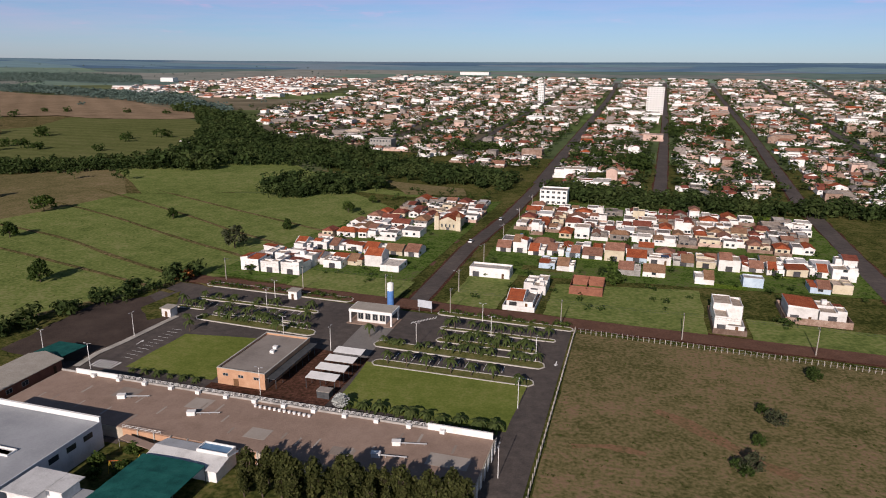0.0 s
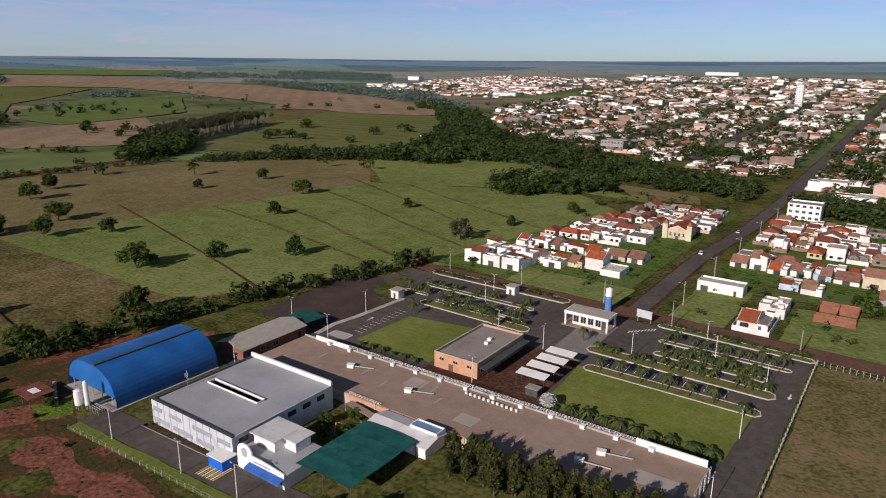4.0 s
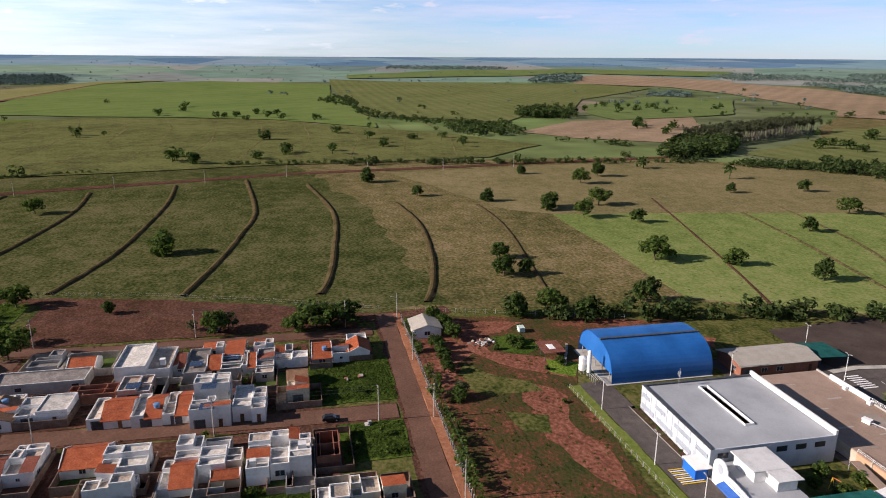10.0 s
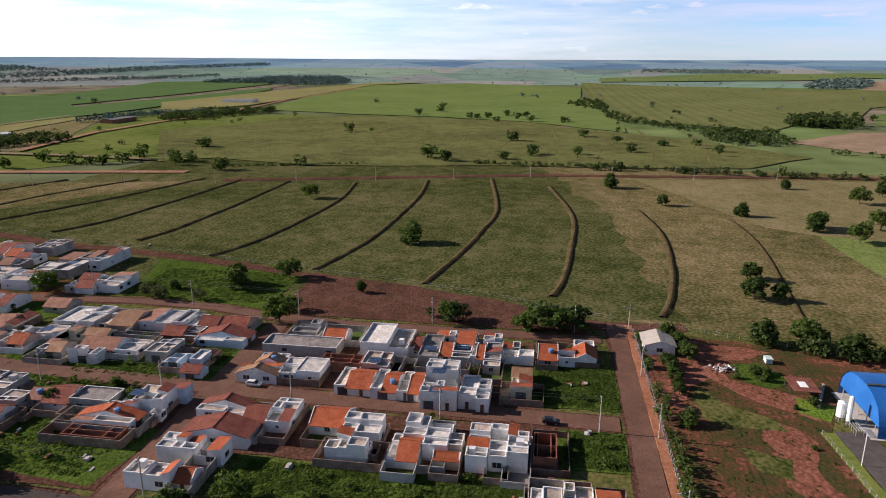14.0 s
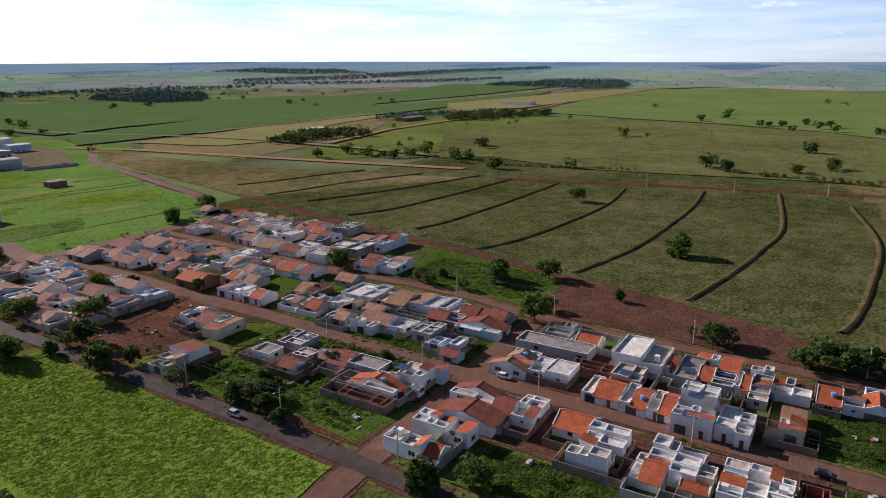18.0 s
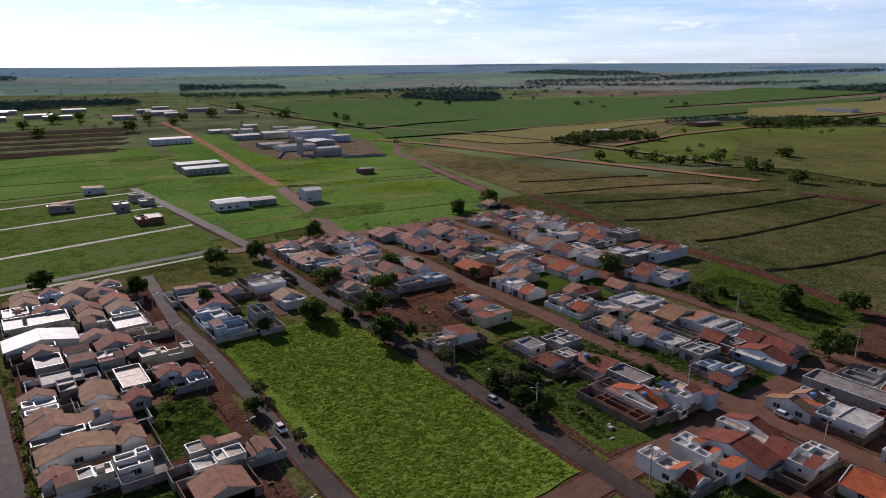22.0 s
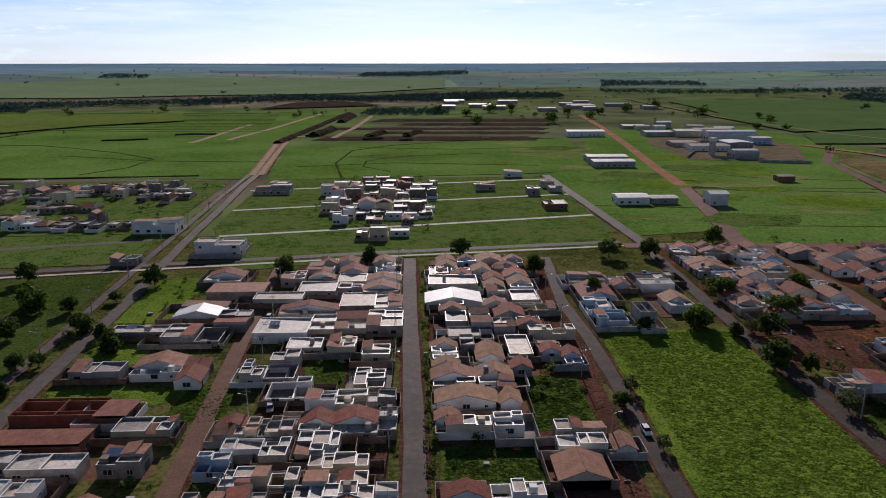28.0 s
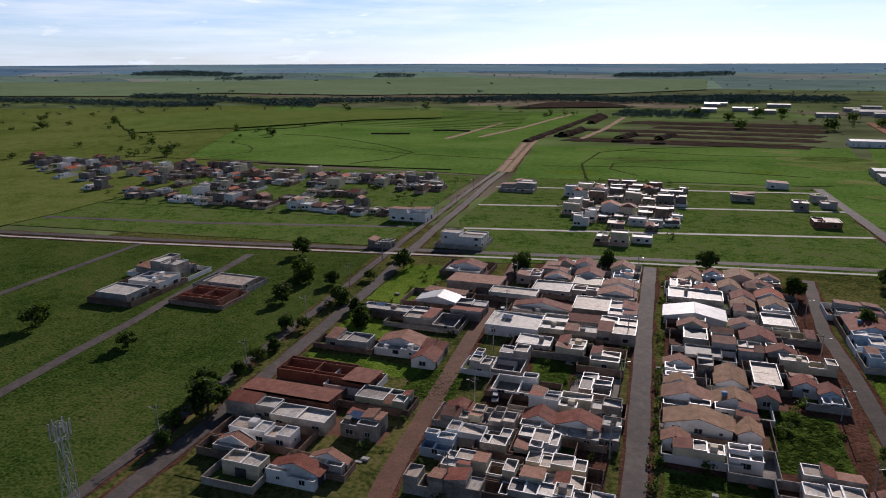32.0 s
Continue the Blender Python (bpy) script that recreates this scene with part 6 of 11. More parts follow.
def low_house(name, x0, y0, x1, y1, h, wallm, roofm, label, hip=1.4, over=0.5, front="+x", blank=False):
    """A low building with a shallow gabled sheet roof."""
    ob = thing(name, pose((x0 + x1) / 2, (y0 + y1) / 2, 0), label, "building")
    a, b = (x1 - x0) / 2, (y1 - y0) / 2
    g = Geo()
    g.ring(-a, -b, a, b, 0, h, 0.2)
    part("wall", g, wallm, ob)
    along_y = b > a
    for s in (-1, 1):
        g = Geo()
        for t in (0, 0.12):
            if along_y:
                p = [(0, -b - over, h + hip + t), (s * (a + over), -b - over, h - 0.1 + t), (s * (a + over), b + over, h - 0.1 + t), (0, b + over, h + hip + t)]
            else:
                p = [(-a - over, 0, h + hip + t), (-a - over, s * (b + over), h - 0.1 + t), (a + over, s * (b + over), h - 0.1 + t), (a + over, 0, h + hip + t)]
            g.face(p if t else p[::-1])
        part("roof_slope", g, roofm, ob)
    for s in (-1, 1):
        g = Geo()
        if along_y:
            g.face([(-a, s * (b - 0.02), h), (a, s * (b - 0.02), h), (0, s * (b - 0.02), h + hip)])
        else:
            g.face([(s * (a - 0.02), -b, h), (s * (a - 0.02), b, h), (s * (a - 0.02), 0, h + hip)])
        part("gable", g, wallm, ob)
    if not blank:
        openings(ob, 2 * a, 2 * b, h, random.Random(3), front)
    return ob


PALE_ROOF = mat("pale_tiled_roof", [(0.347, 0.319, 0.274), (0.403, 0.370, 0.319), (0.448, 0.414, 0.364)], 0.4, 0.85, 2.5, 0.35, 0.2, tile=(2.2, "Y", 0.85))
low_house("brown_block", -158, 111, -147, 134.5, 3.2, WALLS["r"][0], PALE_ROOF, "low brown brick block with pale shallow roof")
low_house("caretaker_house", -198, 25.5 + 4, -189, 38, 3.0, WALLS["w"][0], PALE_ROOF, "small white house with pale roof by the fence", front="-y")
ob = thing("green_awning", pose(-153, 140, 0), "dark green shade awning behind the brick block", "awning")
g = Geo()
g.face([(-5, -4, 3.2), (5, -4, 3.2), (5, 5, 2.8), (-5, 5, 2.8)])
g.face([(-5, 5, 2.7), (5, 5, 2.7), (5, -4, 3.1), (-5, -4, 3.1)])
part("shade_cloth", g, NET, ob)
for x in (-4.8, 4.8):
    for y in (-3.8, 4.8):
        g = Geo()
        g.bar((x, y, 0), (x, y, 2.9), 0.06, 0.06)
        part("post", g, DARKSTEEL, ob)

# entrance lobby
ob = thing("lobby", pose(-98, 83, 0), "single-storey white lobby with flat grey roof", "building")
g = Geo()
g.ring(-9, -5.5, 5.5, 5.5, 0, 3.3, 0.2)
part("wall", g, WALLS["w"][0], ob)
g = Geo()
g.box(-9.3, -5.3, 3.3, 6.0, 5.8, 3.5)
part("roof", g, SHEET, ob)
g = Geo()
g.ring(-8.5, -1.5, -2, 5.2, 3.5, 6.0, 0.2)
g.box(-2, 1.0, 3.5, 1.5, 5.2, 6.0)
part("upper_volume", g, WALLS["w"][0], ob)
g = Geo()
g.box(-9.0, -2.2, 6.0, -1.4, 5.8, 6.25)
g.box(-1.4, 0.4, 6.0, 2.4, 5.8, 6.2)
part("upper_roof", g, TILES["W"][0], ob)
g = Geo()
prof = [(-8.6, 0), (5.5, 0), (5.5, 3.6), (-1, 4.2)] + [(-6.2 + 2.3 * math.cos(radians(a)), 4.2 + 2.0 * math.sin(radians(a))) for a in range(0, 181, 20)] + [(-8.6, 3.9)]
g.face([(x, -5.9, z) for x, z in prof])
g.face([(x, -5.6, z) for x, z in reversed(prof)])
for i in range(len(prof)):
    (xa, za), (xb, zb) = prof[i], prof[(i + 1) % len(prof)]
    g.face([(xa, -5.6, za), (xb, -5.6, zb), (xb, -5.9, zb), (xa, -5.9, za)])
part("sign_wall", g, WHITE, ob, "white curved sign wall with a round emblem")
g = Geo()
for k in range(18):
    w = 2 * math.pi * k / 18
    w2 = 2 * math.pi * (k + 1) / 18
    g.face([(-6.2, -5.95, 4.3), (-6.2 + 0.95 * math.cos(w), -5.95, 4.3 + 1.05 * math.sin(w)), (-6.2 + 0.95 * math.cos(w2), -5.95, 4.3 + 1.05 * math.sin(w2))])
part("emblem", g, LOUVRE, ob)
for k, (a, b) in enumerate(((-3.4, -2.4), (-2.2, -0.9), (-0.7, 0.6), (0.8, 1.6))):
    g = Geo()
    g.box(a, -5.96, 3.0, b, -5.9, 3.35)
    part("letter_bar", g, LOUVRE, ob)
g = Geo()
g.face([(-4.8, -5.9, 2.6), (-4.8, -7.4, 2.1), (5.5, -7.4, 2.1), (5.5, -5.9, 2.6)])
g.box(-4.8, -7.45, 1.7, 5.5, -7.38, 2.1, bottom=True)
part("blue_awning", g, mat("blue_canvas", [(0.03, 0.10, 0.36), (0.05, 0.14, 0.44)], 0.5, 0.8, 3.0, 0.2, 0.1), ob)
for k in range(4):
    place(PANELS, "door", ob, -3.4 + 2.5 * k, -5.95, 0, 0, 0.7)
ob = thing("blue_kiosk", pose(-109.5, 75.0, 0), "bright blue entrance kiosk with white flat roof", "kiosk")
g = Geo()
g.ring(-2.3, -1.3, 2.3, 1.3, 0, 2.6, 0.1)
part("wall", g, mat("bright_blue_panel", [(0.012, 0.11, 0.50), (0.02, 0.14, 0.58)], 0.5, 0.5, 2.0, 0.2, 0.0), ob)
g = Geo()
g.box(-2.6, -1.5, 2.6, 2.6, 2.4, 2.8, bottom=True)
part("roof", g, WHITE, ob)

# shade net over the play court, cafe behind it
ob = thing("shade_net", pose(-86, 91.5, 0), "large sagging dark green shade net on posts", "shade net")
g = Geo()
n = 16
P = [[(-7.4 + 14.8 * i / n, -10.5 + 20.5 * j / n, 3.9 + 0.35 * math.cos((i / n - 0.5) * 3.0) - 0.08 * abs(math.sin(j / n * math.pi * 4)) + 0.10 * noise.noise((i * 0.6, j * 0.6, 2))) for j in range(n + 1)] for i in range(n + 1)]
for i in range(n):
    for j in range(n):
        g.face([P[i][j], P[i + 1][j], P[i + 1][j + 1], P[i][j + 1]])
        g.face([(x, y, z - 0.05) for x, y, z in (P[i][j + 1], P[i + 1][j + 1], P[i + 1][j], P[i][j])])
part("net", g, NET, ob)
for x in (-7.3, 0, 7.3):
    for y in (-10.3, 0, 9.8):
        g = Geo()
        g.bar((x, y, 0), (x, y, 3.9), 0.09, 0.07)
        part("post", g, DARKSTEEL, ob)
ob = thing("canteen", pose(-84, 105.3, 0), "low canteen with pale roof and blue rooflight", "building")
g = Geo()
g.ring(-8.5, -3.5, 7.5, 3.5, 0, 3.0, 0.2)
part("wall", g, WALLS["w"][0], ob)
g = Geo()
g.face([(-9.5, -4.2, 3.0), (8.2, -4.2, 3.0), (8.2, 0.2, 3.9), (-9.5, 0.2, 3.9)])
g.face([(-9.5, 0.2, 3.9), (8.2, 0.2, 3.9), (8.2, 4.2, 3.0), (-9.5, 4.2, 3.0)])
part("roof", g, TILES["W"][0], ob)
g = Geo()
g.ring(0.5, 0.2, 7.8, 3.4, 3.2, 4.5, 0.25)
part("rooflight_rim", g, WHITE, ob)
g = Geo()
g.box(0.7, 0.4, 4.0, 7.6, 3.2, 4.15)
part("rooflight", g, mat("blue_glazing", [(0.10, 0.20, 0.34), (0.16, 0.28, 0.42)], 0.4, 0.3, 2.0, 0.2, 0.0), ob)

# wide low hall: orange brick front, brown roof with repaired fields, white guard rail along the back
def wide_hall():
    zr, x0, x1, y0, y1 = 2.9, -141.8, -26.0, 110.3, 129.8
    ob = tagged(new("wide_hall"), "wide low hall with orange brick front and brown roof", "building")
    for k in range(8):
        x = -106 + 4.25 * k
        g = Geo()
        g.box(x, 110.0, 0, x + 3.95, 110.25, 2.75)
        part("brick_panel", g, OBRICK, ob)
        g = Geo()
        g.box(x + 3.95, 109.85, 0, x + 4.25, 110.3, 3.05)
        part("pillar", g, CONCRETE, ob)
    g = Geo()
    g.box(x0, 110.1, 0, -106.1, 110.28, 2.8)
    g.box(-72, 110.1, 0, x1, 110.28, 2.8)
    g.box(x0 - 0.2, 110.3, 0, x0, y1, 2.8)
    g.box(x1, 110.3, 0, x1 + 0.2, y1, 2.8)
    g.box(x0, y1, 0, x1, y1 + 0.2, 2.8)
    part("wall", g, WALLS["b"][0], ob)
    g = Geo()
    g.box(x0, y0, 2.7, x1, y1, zr)
    part("roof", g, PAVER, ob)
    q = random.Random(4)
    for i in range(26):
        w, d = q.uniform(0.35, 0.6), q.uniform(2.2, 4.2)
        if i % 5 == 4:
            w, d = q.uniform(5, 9), q.uniform(3, 5)
        x, y = -136 + 4.1 * i, q.uniform(111, 124)
        g = Geo()
        g.box(x, y, zr, x + w, y + d, zr + 0.012 + 0.001 * i)
        part("roof_patch", g, mat("patched_roof_%d" % (i % 3), [[(0.12, 0.095, 0.08), (0.17, 0.135, 0.115)], [(0.33, 0.29, 0.25), (0.40, 0.36, 0.32)], [(0.25, 0.21, 0.18), (0.31, 0.26, 0.22)]][0 if i % 5 == 4 else 1 + i % 2], 0.2, 0.9, 4.0, 0.3, 0.2), ob)
    g = Geo()
    g.box(x0, y1 - 0.3, zr, -27, y1, zr + 0.5)
    part("parapet", g, WALLS["g"][0], ob)
    for a, c, hh in ((-137, -124, 1.25), (-41, -26.2, 1.5)):
        g = Geo()
        g.box(a, y1 - 0.36, zr, c, y1 + 0.06, zr + hh)
        part("white_screen", g, WHITE, ob)
    for k in range(33):
        x = -123.6 + 2.55 * k
        g = Geo()
        g.bar((x, y1 - 0.15, zr + 0.5), (x, y1 - 0.15, zr + 1.35), 0.045, 0.045, 4)
        part("rail_post", g, WHITE, ob)
    for z in (0.78, 1.06, 1.35):
        g = Geo()
        g.bar((-123.6, y1 - 0.15, zr + z), (-41, y1 - 0.15, zr + z), 0.04, 0.04, 4)
        part("rail", g, WHITE, ob)
    g = Geo()
    for z in (3.3, 3.65):
        g.bar((-106, 110.15, z), (-96, 110.15, z), 0.04, 0.04, 4)
    for k in range(6):
        g.bar((-106 + 2 * k, 110.15, 3.0), (-106 + 2 * k, 110.15, 3.65), 0.04, 0.04, 4)
    part("front_rail", g, WHITE, ob)
    # white lattice frames down the end wall
    for k in range(6):
        y = 111.5 + 3.4 * k
        g = Geo()
        for v in (0, 1.1):
            g.bar((x1 + 0.5, y + v, 0), (x1 + 0.5, y + v, 3.4), 0.06, 0.06, 4)
        for m in range(5):
            g.bar((x1 + 0.5, y, 0.2 + 0.62 * m), (x1 + 0.5, y + 1.1, 0.5 + 0.62 * m), 0.035, 0.035, 4)
            g.bar((x1 + 0.5, y, 0.5 + 0.62 * m), (x1 + 0.5, y + 1.1, 0.5 + 0.62 * m), 0.035, 0.035, 4)
        part("lattice", g, WHITE, ob)
    for k in range(13):
        t = thing("roof_vent", pose(-131 + 7.8 * k, y1 - 1.0, zr), "white ventilation box beside the roof rail", "roof vent", "vents along the rail")
        g = Geo()
        g.box(-0.55, -0.4, 0, 0.55, 0.4, 0.8)
        g.box(-0.62, -0.47, 0.8, 0.62, 0.47, 0.9)
        part("body", g, WHITE, t)
    for k in range(12):
        t = thing("roof_cowl", pose(-83 + 1.3 * k, y1 - 2.6 - 0.05 * k, zr), "low white ventilation cowl on the roof", "roof cowl", "cowls on the hall roof")
        g = Geo()
        g.bar((0, 0, 0), (0, 0, 0.5), 0.33, 0.28, 8)
        g.bar((0, 0, 0.5), (0, 0, 0.6), 0.42, 0.12, 8)
        part("body", g, WHITE, t)
    for x, y, rz in ((-116, 121.5, 22), (-95, 119.5, 22), (-45.5, 121.5, 15), (-48, 116, 10)):
        t = thing("cooling_unit", pose(x, y, zr + 0.02, 0, 0, rz), "roof cooling unit with a long white duct", "cooling unit", "cooling units on the roof")
        g = Geo()
        g.box(-0.9, -0.6, 0, 0.9, 0.6, 0.9)
        g.box(-1.0, -0.7, 0.9, 1.0, 0.7, 1.0)
        part("casing", g, WHITE, t)
        g = Geo()
        g.bar((0.9, 0, 0.45), (6.5, 0, 0.3), 0.16, 0.16, 6)
        for u in (2, 4, 6):
            g.box(u, -0.25, 0, u + 0.1, 0.25, 0.3)
        part("duct", g, STEEL, t)


wide_hall()

# brick hall
ob = thing("brick_hall", pose(-95, 152.5, 0), "flat-roofed hall of orange brick", "building")
g = Geo()
g.ring(-7, -12.5, 7, 12.5, 0, 4.6, 0.25)
part("wall", g, OBRICK, ob)
g = Geo()
g.box(-6.75, -12.25, 3.9, 6.75, 12.25, 4.1)
part("roof", g, mat("taupe_roof_membrane", [(0.21, 0.185, 0.165), (0.27, 0.24, 0.215), (0.31, 0.28, 0.25)], 0.15, 0.9, 2.0, 0.3, 0.1), ob)
g = Geo()
g.ring(-7.1, -12.6, 7.1, 12.6, 4.6, 4.75, 0.4)
part("coping", g, CONCRETE, ob)
for x, y in ((1.5, 1.0), (0.8, 3.8)):
    g = Geo()
    g.box(x - 0.6, y - 0.5, 4.1, x + 0.6, y + 0.5, 4.9)
    part("roof_unit", g, WHITE, ob)
for k in range(6):
    f = place(SASH, "window", ob, 7.0, -10 + 4 * k, 2.2, 90, 1.6, 1, 1.6)
    place(PANE, "glass", f, 0, 0, 0)
for k in range(3):
    f = place(SASH, "window", ob, -4.5 + 4.5 * k, -12.5, 3.0, 0, 1.4, 1, 0.7)
    place(PANE, "glass", f, 0, 0, 0)
place(LEAF, "door", ob, -1.5, -12.55, 0, 0, 1.6)
for k in range(7):
    g = Geo()
    g.bar((9.2, -11 + 3.6 * k, 0), (9.2, -11 + 3.6 * k, 3.2), 0.1, 0.1, 6)
    part("veranda_post", g, DARKSTEEL, ob)
g = Geo()
g.box(7, -12, 3.2, 9.6, 12, 3.35, bottom=True)
part("veranda_roof", g, DARKSTEEL, ob)

# white canopies
for k in range(4):
    ob = thing("canopy", pose(-74.6, 145.8 + 5.6 * k, 0), "white corrugated canopy on a dark steel frame", "canopy", "canopies beside the brick hall")
    g = Geo()
    for t in (0, 0.08):
        p = [(-4.2, -1.75, 3.2 + t), (4.2, -1.75, 3.2 + t), (4.2, 1.75, 3.5 + t), (-4.2, 1.75, 3.5 + t)]
        g.face(p if t else p[::-1])
    part("roof_sheet", g, WHITE, ob)
    for x in (-4, 0, 4):
        for y, z in ((-1.6, 3.2), (1.6, 3.48)):
            g = Geo()
            g.bar((x, y, 0), (x, y, z), 0.08, 0.08, 6)
            part("post", g, DARKSTEEL, ob)
    g = Geo()
    g.box(-4.3, 1.75, 3.1, 4.3, 2.1, 3.25, bottom=True)
    part("gutter", g, DARKSTEEL, ob)

# gate house, tower, sign panel
ob = thing("gate_house", pose(-79.5, 193.4, 0), "white gate house with wide flat canopy roof", "gate house")
g = Geo()
g.box(-7.4, -3.6, 4.0, 7.4, 3.8, 4.9, bottom=True)
part("canopy", g, WHITE, ob)
g = Geo()
g.box(-7.1, -3.3, 4.9, 7.1, 3.5, 5.0)
part("roof_deck", g, PALE_ROOF, ob)
g = Geo()
g.ring(-5.2, -1.8, 4.6, 3.0, 0, 4.0, 0.2)
part("wall", g, WALLS["w"][0], ob)
for k in range(4):
    f = place(SASH, "window", ob, -4 + 2.5 * k, -1.8, 2.2, 0, 1.7, 1, 2.0)
    place(PANE, "glass", f, 0, 0, 0)
for x in (-7, 7):
    for y in (-3.2, 3.2):
        g = Geo()
        g.box(x - 0.25, y - 0.25, 0, x + 0.25, y + 0.25, 4.0)
        part("pillar", g, WHITE, ob)
g = Geo()
g.box(-8, -4.2, 0, 8, 4.2, 0.25)
part("plinth", g, PAVER, ob)
ob = thing("water_tower", pose(-79.8, 209, 0), "slim blue and white cylindrical water tower", "water tower")
g = Geo()
g.bar((0, 0, 0), (0, 0, 5.6), 1.15, 1.15, 20)
part("blue_shaft", g, mat("mid_blue_paint", [(0.08, 0.20, 0.48), (0.11, 0.25, 0.55)], 0.5, 0.5, 2.0, 0.2, 0.0), ob)
g = Geo()
g.bar((0, 0, 5.6), (0, 0, 8.2), 1.15, 1.15, 20)
g.bar((0, 0, 8.2), (0, 0, 8.6), 1.15, 0.3, 20)
part("white_top", g, WHITE, ob)
g = Geo()
g.bar((0.4, 0, 8.3), (0.4, 0, 11.5), 0.05, 0.03)
part("mast", g, STEEL, ob)
ob = thing("billboard", pose(-66.5, 206.5, 0, 0, 0, -6), "pale grey blank-backed billboard on posts", "billboard")
g = Geo()
g.box(-2.6, -0.1, 1.6, 2.6, 0.1, 4.2, bottom=True)
part("panel", g, CLAD, ob)
for x in (-2.2, 2.2):
    g = Geo()
    g.bar((x, 0.2, 0), (x, 0.2, 3.8), 0.1, 0.1)
    part("post", g, STEEL, ob)
for x, y, lab in ((-115, 206, "small white transformer hut in the planting"), (-146, 178, "small guard booth with grey roof")):
    ob = thing("hut", pose(x, y, 0), lab, "hut")
    g = Geo()
    g.ring(-1.7, -1.7, 1.7, 1.7, 0, 3.0, 0.15)
    part("wall", g, WALLS["w"][0], ob)
    g = Geo()
    g.box(-2.1, -2.1, 3.0, 2.1, 2.1, 3.25, bottom=True)
    part("roof", g, PALE_ROOF, ob)
    place(LEAF, "door", ob, 0, -1.72, 0)

# fences
POST = Geo()
POST.box(-0.09, -0.09, 0, 0.09, 0.09, 1.9)
POST.v[4:8] = [(x + 0.0, y, z) for x, y, z in POST.v[4:8]]
POST.face([(-0.09, -0.09, 1.9), (0.09, -0.09, 1.9), (0.0, 0.25, 2.2)])
POST = POST.mesh("post", CONC_POST)


def fence(line, gap, label, wires=3, hgt=1.9, sc=1.0):
    ob = tagged(new("fence"), label, "fence")
    for (x0, y0), (x1, y1) in zip(line, line[1:]):
        d = math.hypot(x1 - x0, y1 - y0)
        n = max(1, int(d / gap))
        for k in range(n + 1):
            place(POST, "post", ob, x0 + (x1 - x0) * k / n, y0 + (y1 - y0) * k / n, 0, 0, sc, sc, sc * hgt / 1.9)
        for j in range(wires):
            g = Geo()
            z = hgt * (j + 0.8) / wires
            g.bar((x0, y0, z), (x1, y1, z), 0.015, 0.015, 4)
            part("wire", g, STEEL, ob)


fence([(-15.8, 203.5), (60, 199), (130, 195)], 1.55, "fence of leaning pale concrete posts along the field", 2, 1.7, 0.85)
fence([(-16, 203), (-16, 110), (-24, 90)], 2.6, "wire fence on pale concrete posts by the side road", 3, 1.6, 1.2)
fence([(-150, 64), (-85, 67.5)], 2.4, "pale post and wire fence between drive and bare yard", 2, 1.4, 0.75)
fence([(-205, 28), (-95, 28.4)], 1.7, "dark wire fence on concrete posts beside the dirt street", 3, 2.0, 1.0)
fence([(-212, 34), (-203, 66), (-193, 100)], 3.2, "rough wooden post fence along the pasture", 2, 1.5, 1.0)
fence([(-216, 22), (-232, -18), (-245, -58), (-252, -95), (-270, -164), (-277, -212), (-300, -290)], 5.0, "rough pasture fence along the dirt road", 2, 1.4, 1.0)

# rubble heap, field shelter and water tank in the yard
def yard_things():
    q = random.Random(9)
    ob = thing("rubble_heap", pose(-182.5, 49.5, 0.05), "heap of broken bricks and timber on red earth", "rubble")
    for k in range(46):
        g = Geo()
        w, d, h = q.uniform(0.2, 0.9), q.uniform(0.15, 0.4), q.uniform(0.12, 0.4)
        g.box(-w, -d, 0, w, d, h)
        r = q.uniform(0, 3.2)
        o = part("rubble_piece", g, q.choice([WALLS["r"][0], CONC_POST, DOOR, WALLS["w"][0], BRICKWALL]), ob)
        o.matrix_local = pose(r * math.cos(k * 2.4), 1.3 * r * math.sin(k * 2.4), max(0, 0.7 - 0.25 * r), q.uniform(-20, 20), q.uniform(-20, 20), q.uniform(0, 180))
    ob = thing("field_tank", pose(-188.8, 63.3, 0.02), "pale box tank standing in the weeds", "tank")
    g = Geo()
    g.box(-1.3, -0.9, 0.2, 1.3, 0.9, 1.5)
    g.box(-1.4, -1.0, 1.5, 1.4, 1.0, 1.6)
    part("body", g, mat("pale_green_tank", [(0.42, 0.52, 0.47), (0.52, 0.62, 0.56)], 0.6, 0.6, 3.0, 0.2, 0.0), ob)
    g = Geo()
    for x in (-1, 1):
        g.box(x - 0.15, -0.7, 0, x + 0.15, 0.7, 0.2)
    part("feet", g, CONC_POST, ob)
    ob = thing("yard_shelter", pose(-170.5, 66.2, 0), "dark open shelter with a pale sheet on top", "shelter")
    g = Geo()
    g.box(-4.2, -3.2, 2.5, 4.2, 3.2, 2.62, bottom=True)
    part("roof", g, RUST, ob)
    g = Geo()
    g.box(-1.4, -1.0, 2.63, 1.8, 0.9, 2.70)
    part("pale_sheet", g, WHITE, ob)
    for x in (-3.9, 0, 3.9):
        for y in (-2.9, 2.9):
            g = Geo()
            g.bar((x, y, 0), (x, y, 2.5), 0.08, 0.07, 5)
            part("post", g, DARKSTEEL, ob)
    ob = tagged(new("stone_wall"), "low rough stone wall beside the shelter", "wall")
    g = Geo()
    for k in range(14):
        x, y = -176 + 0.95 * k, 73 - 0.42 * k
        g.box(x, y, 0, x + 0.9, y + 0.5, 0.7 + 0.15 * (k % 3))
    part("coping", g, CONC_POST, ob)


yard_things()

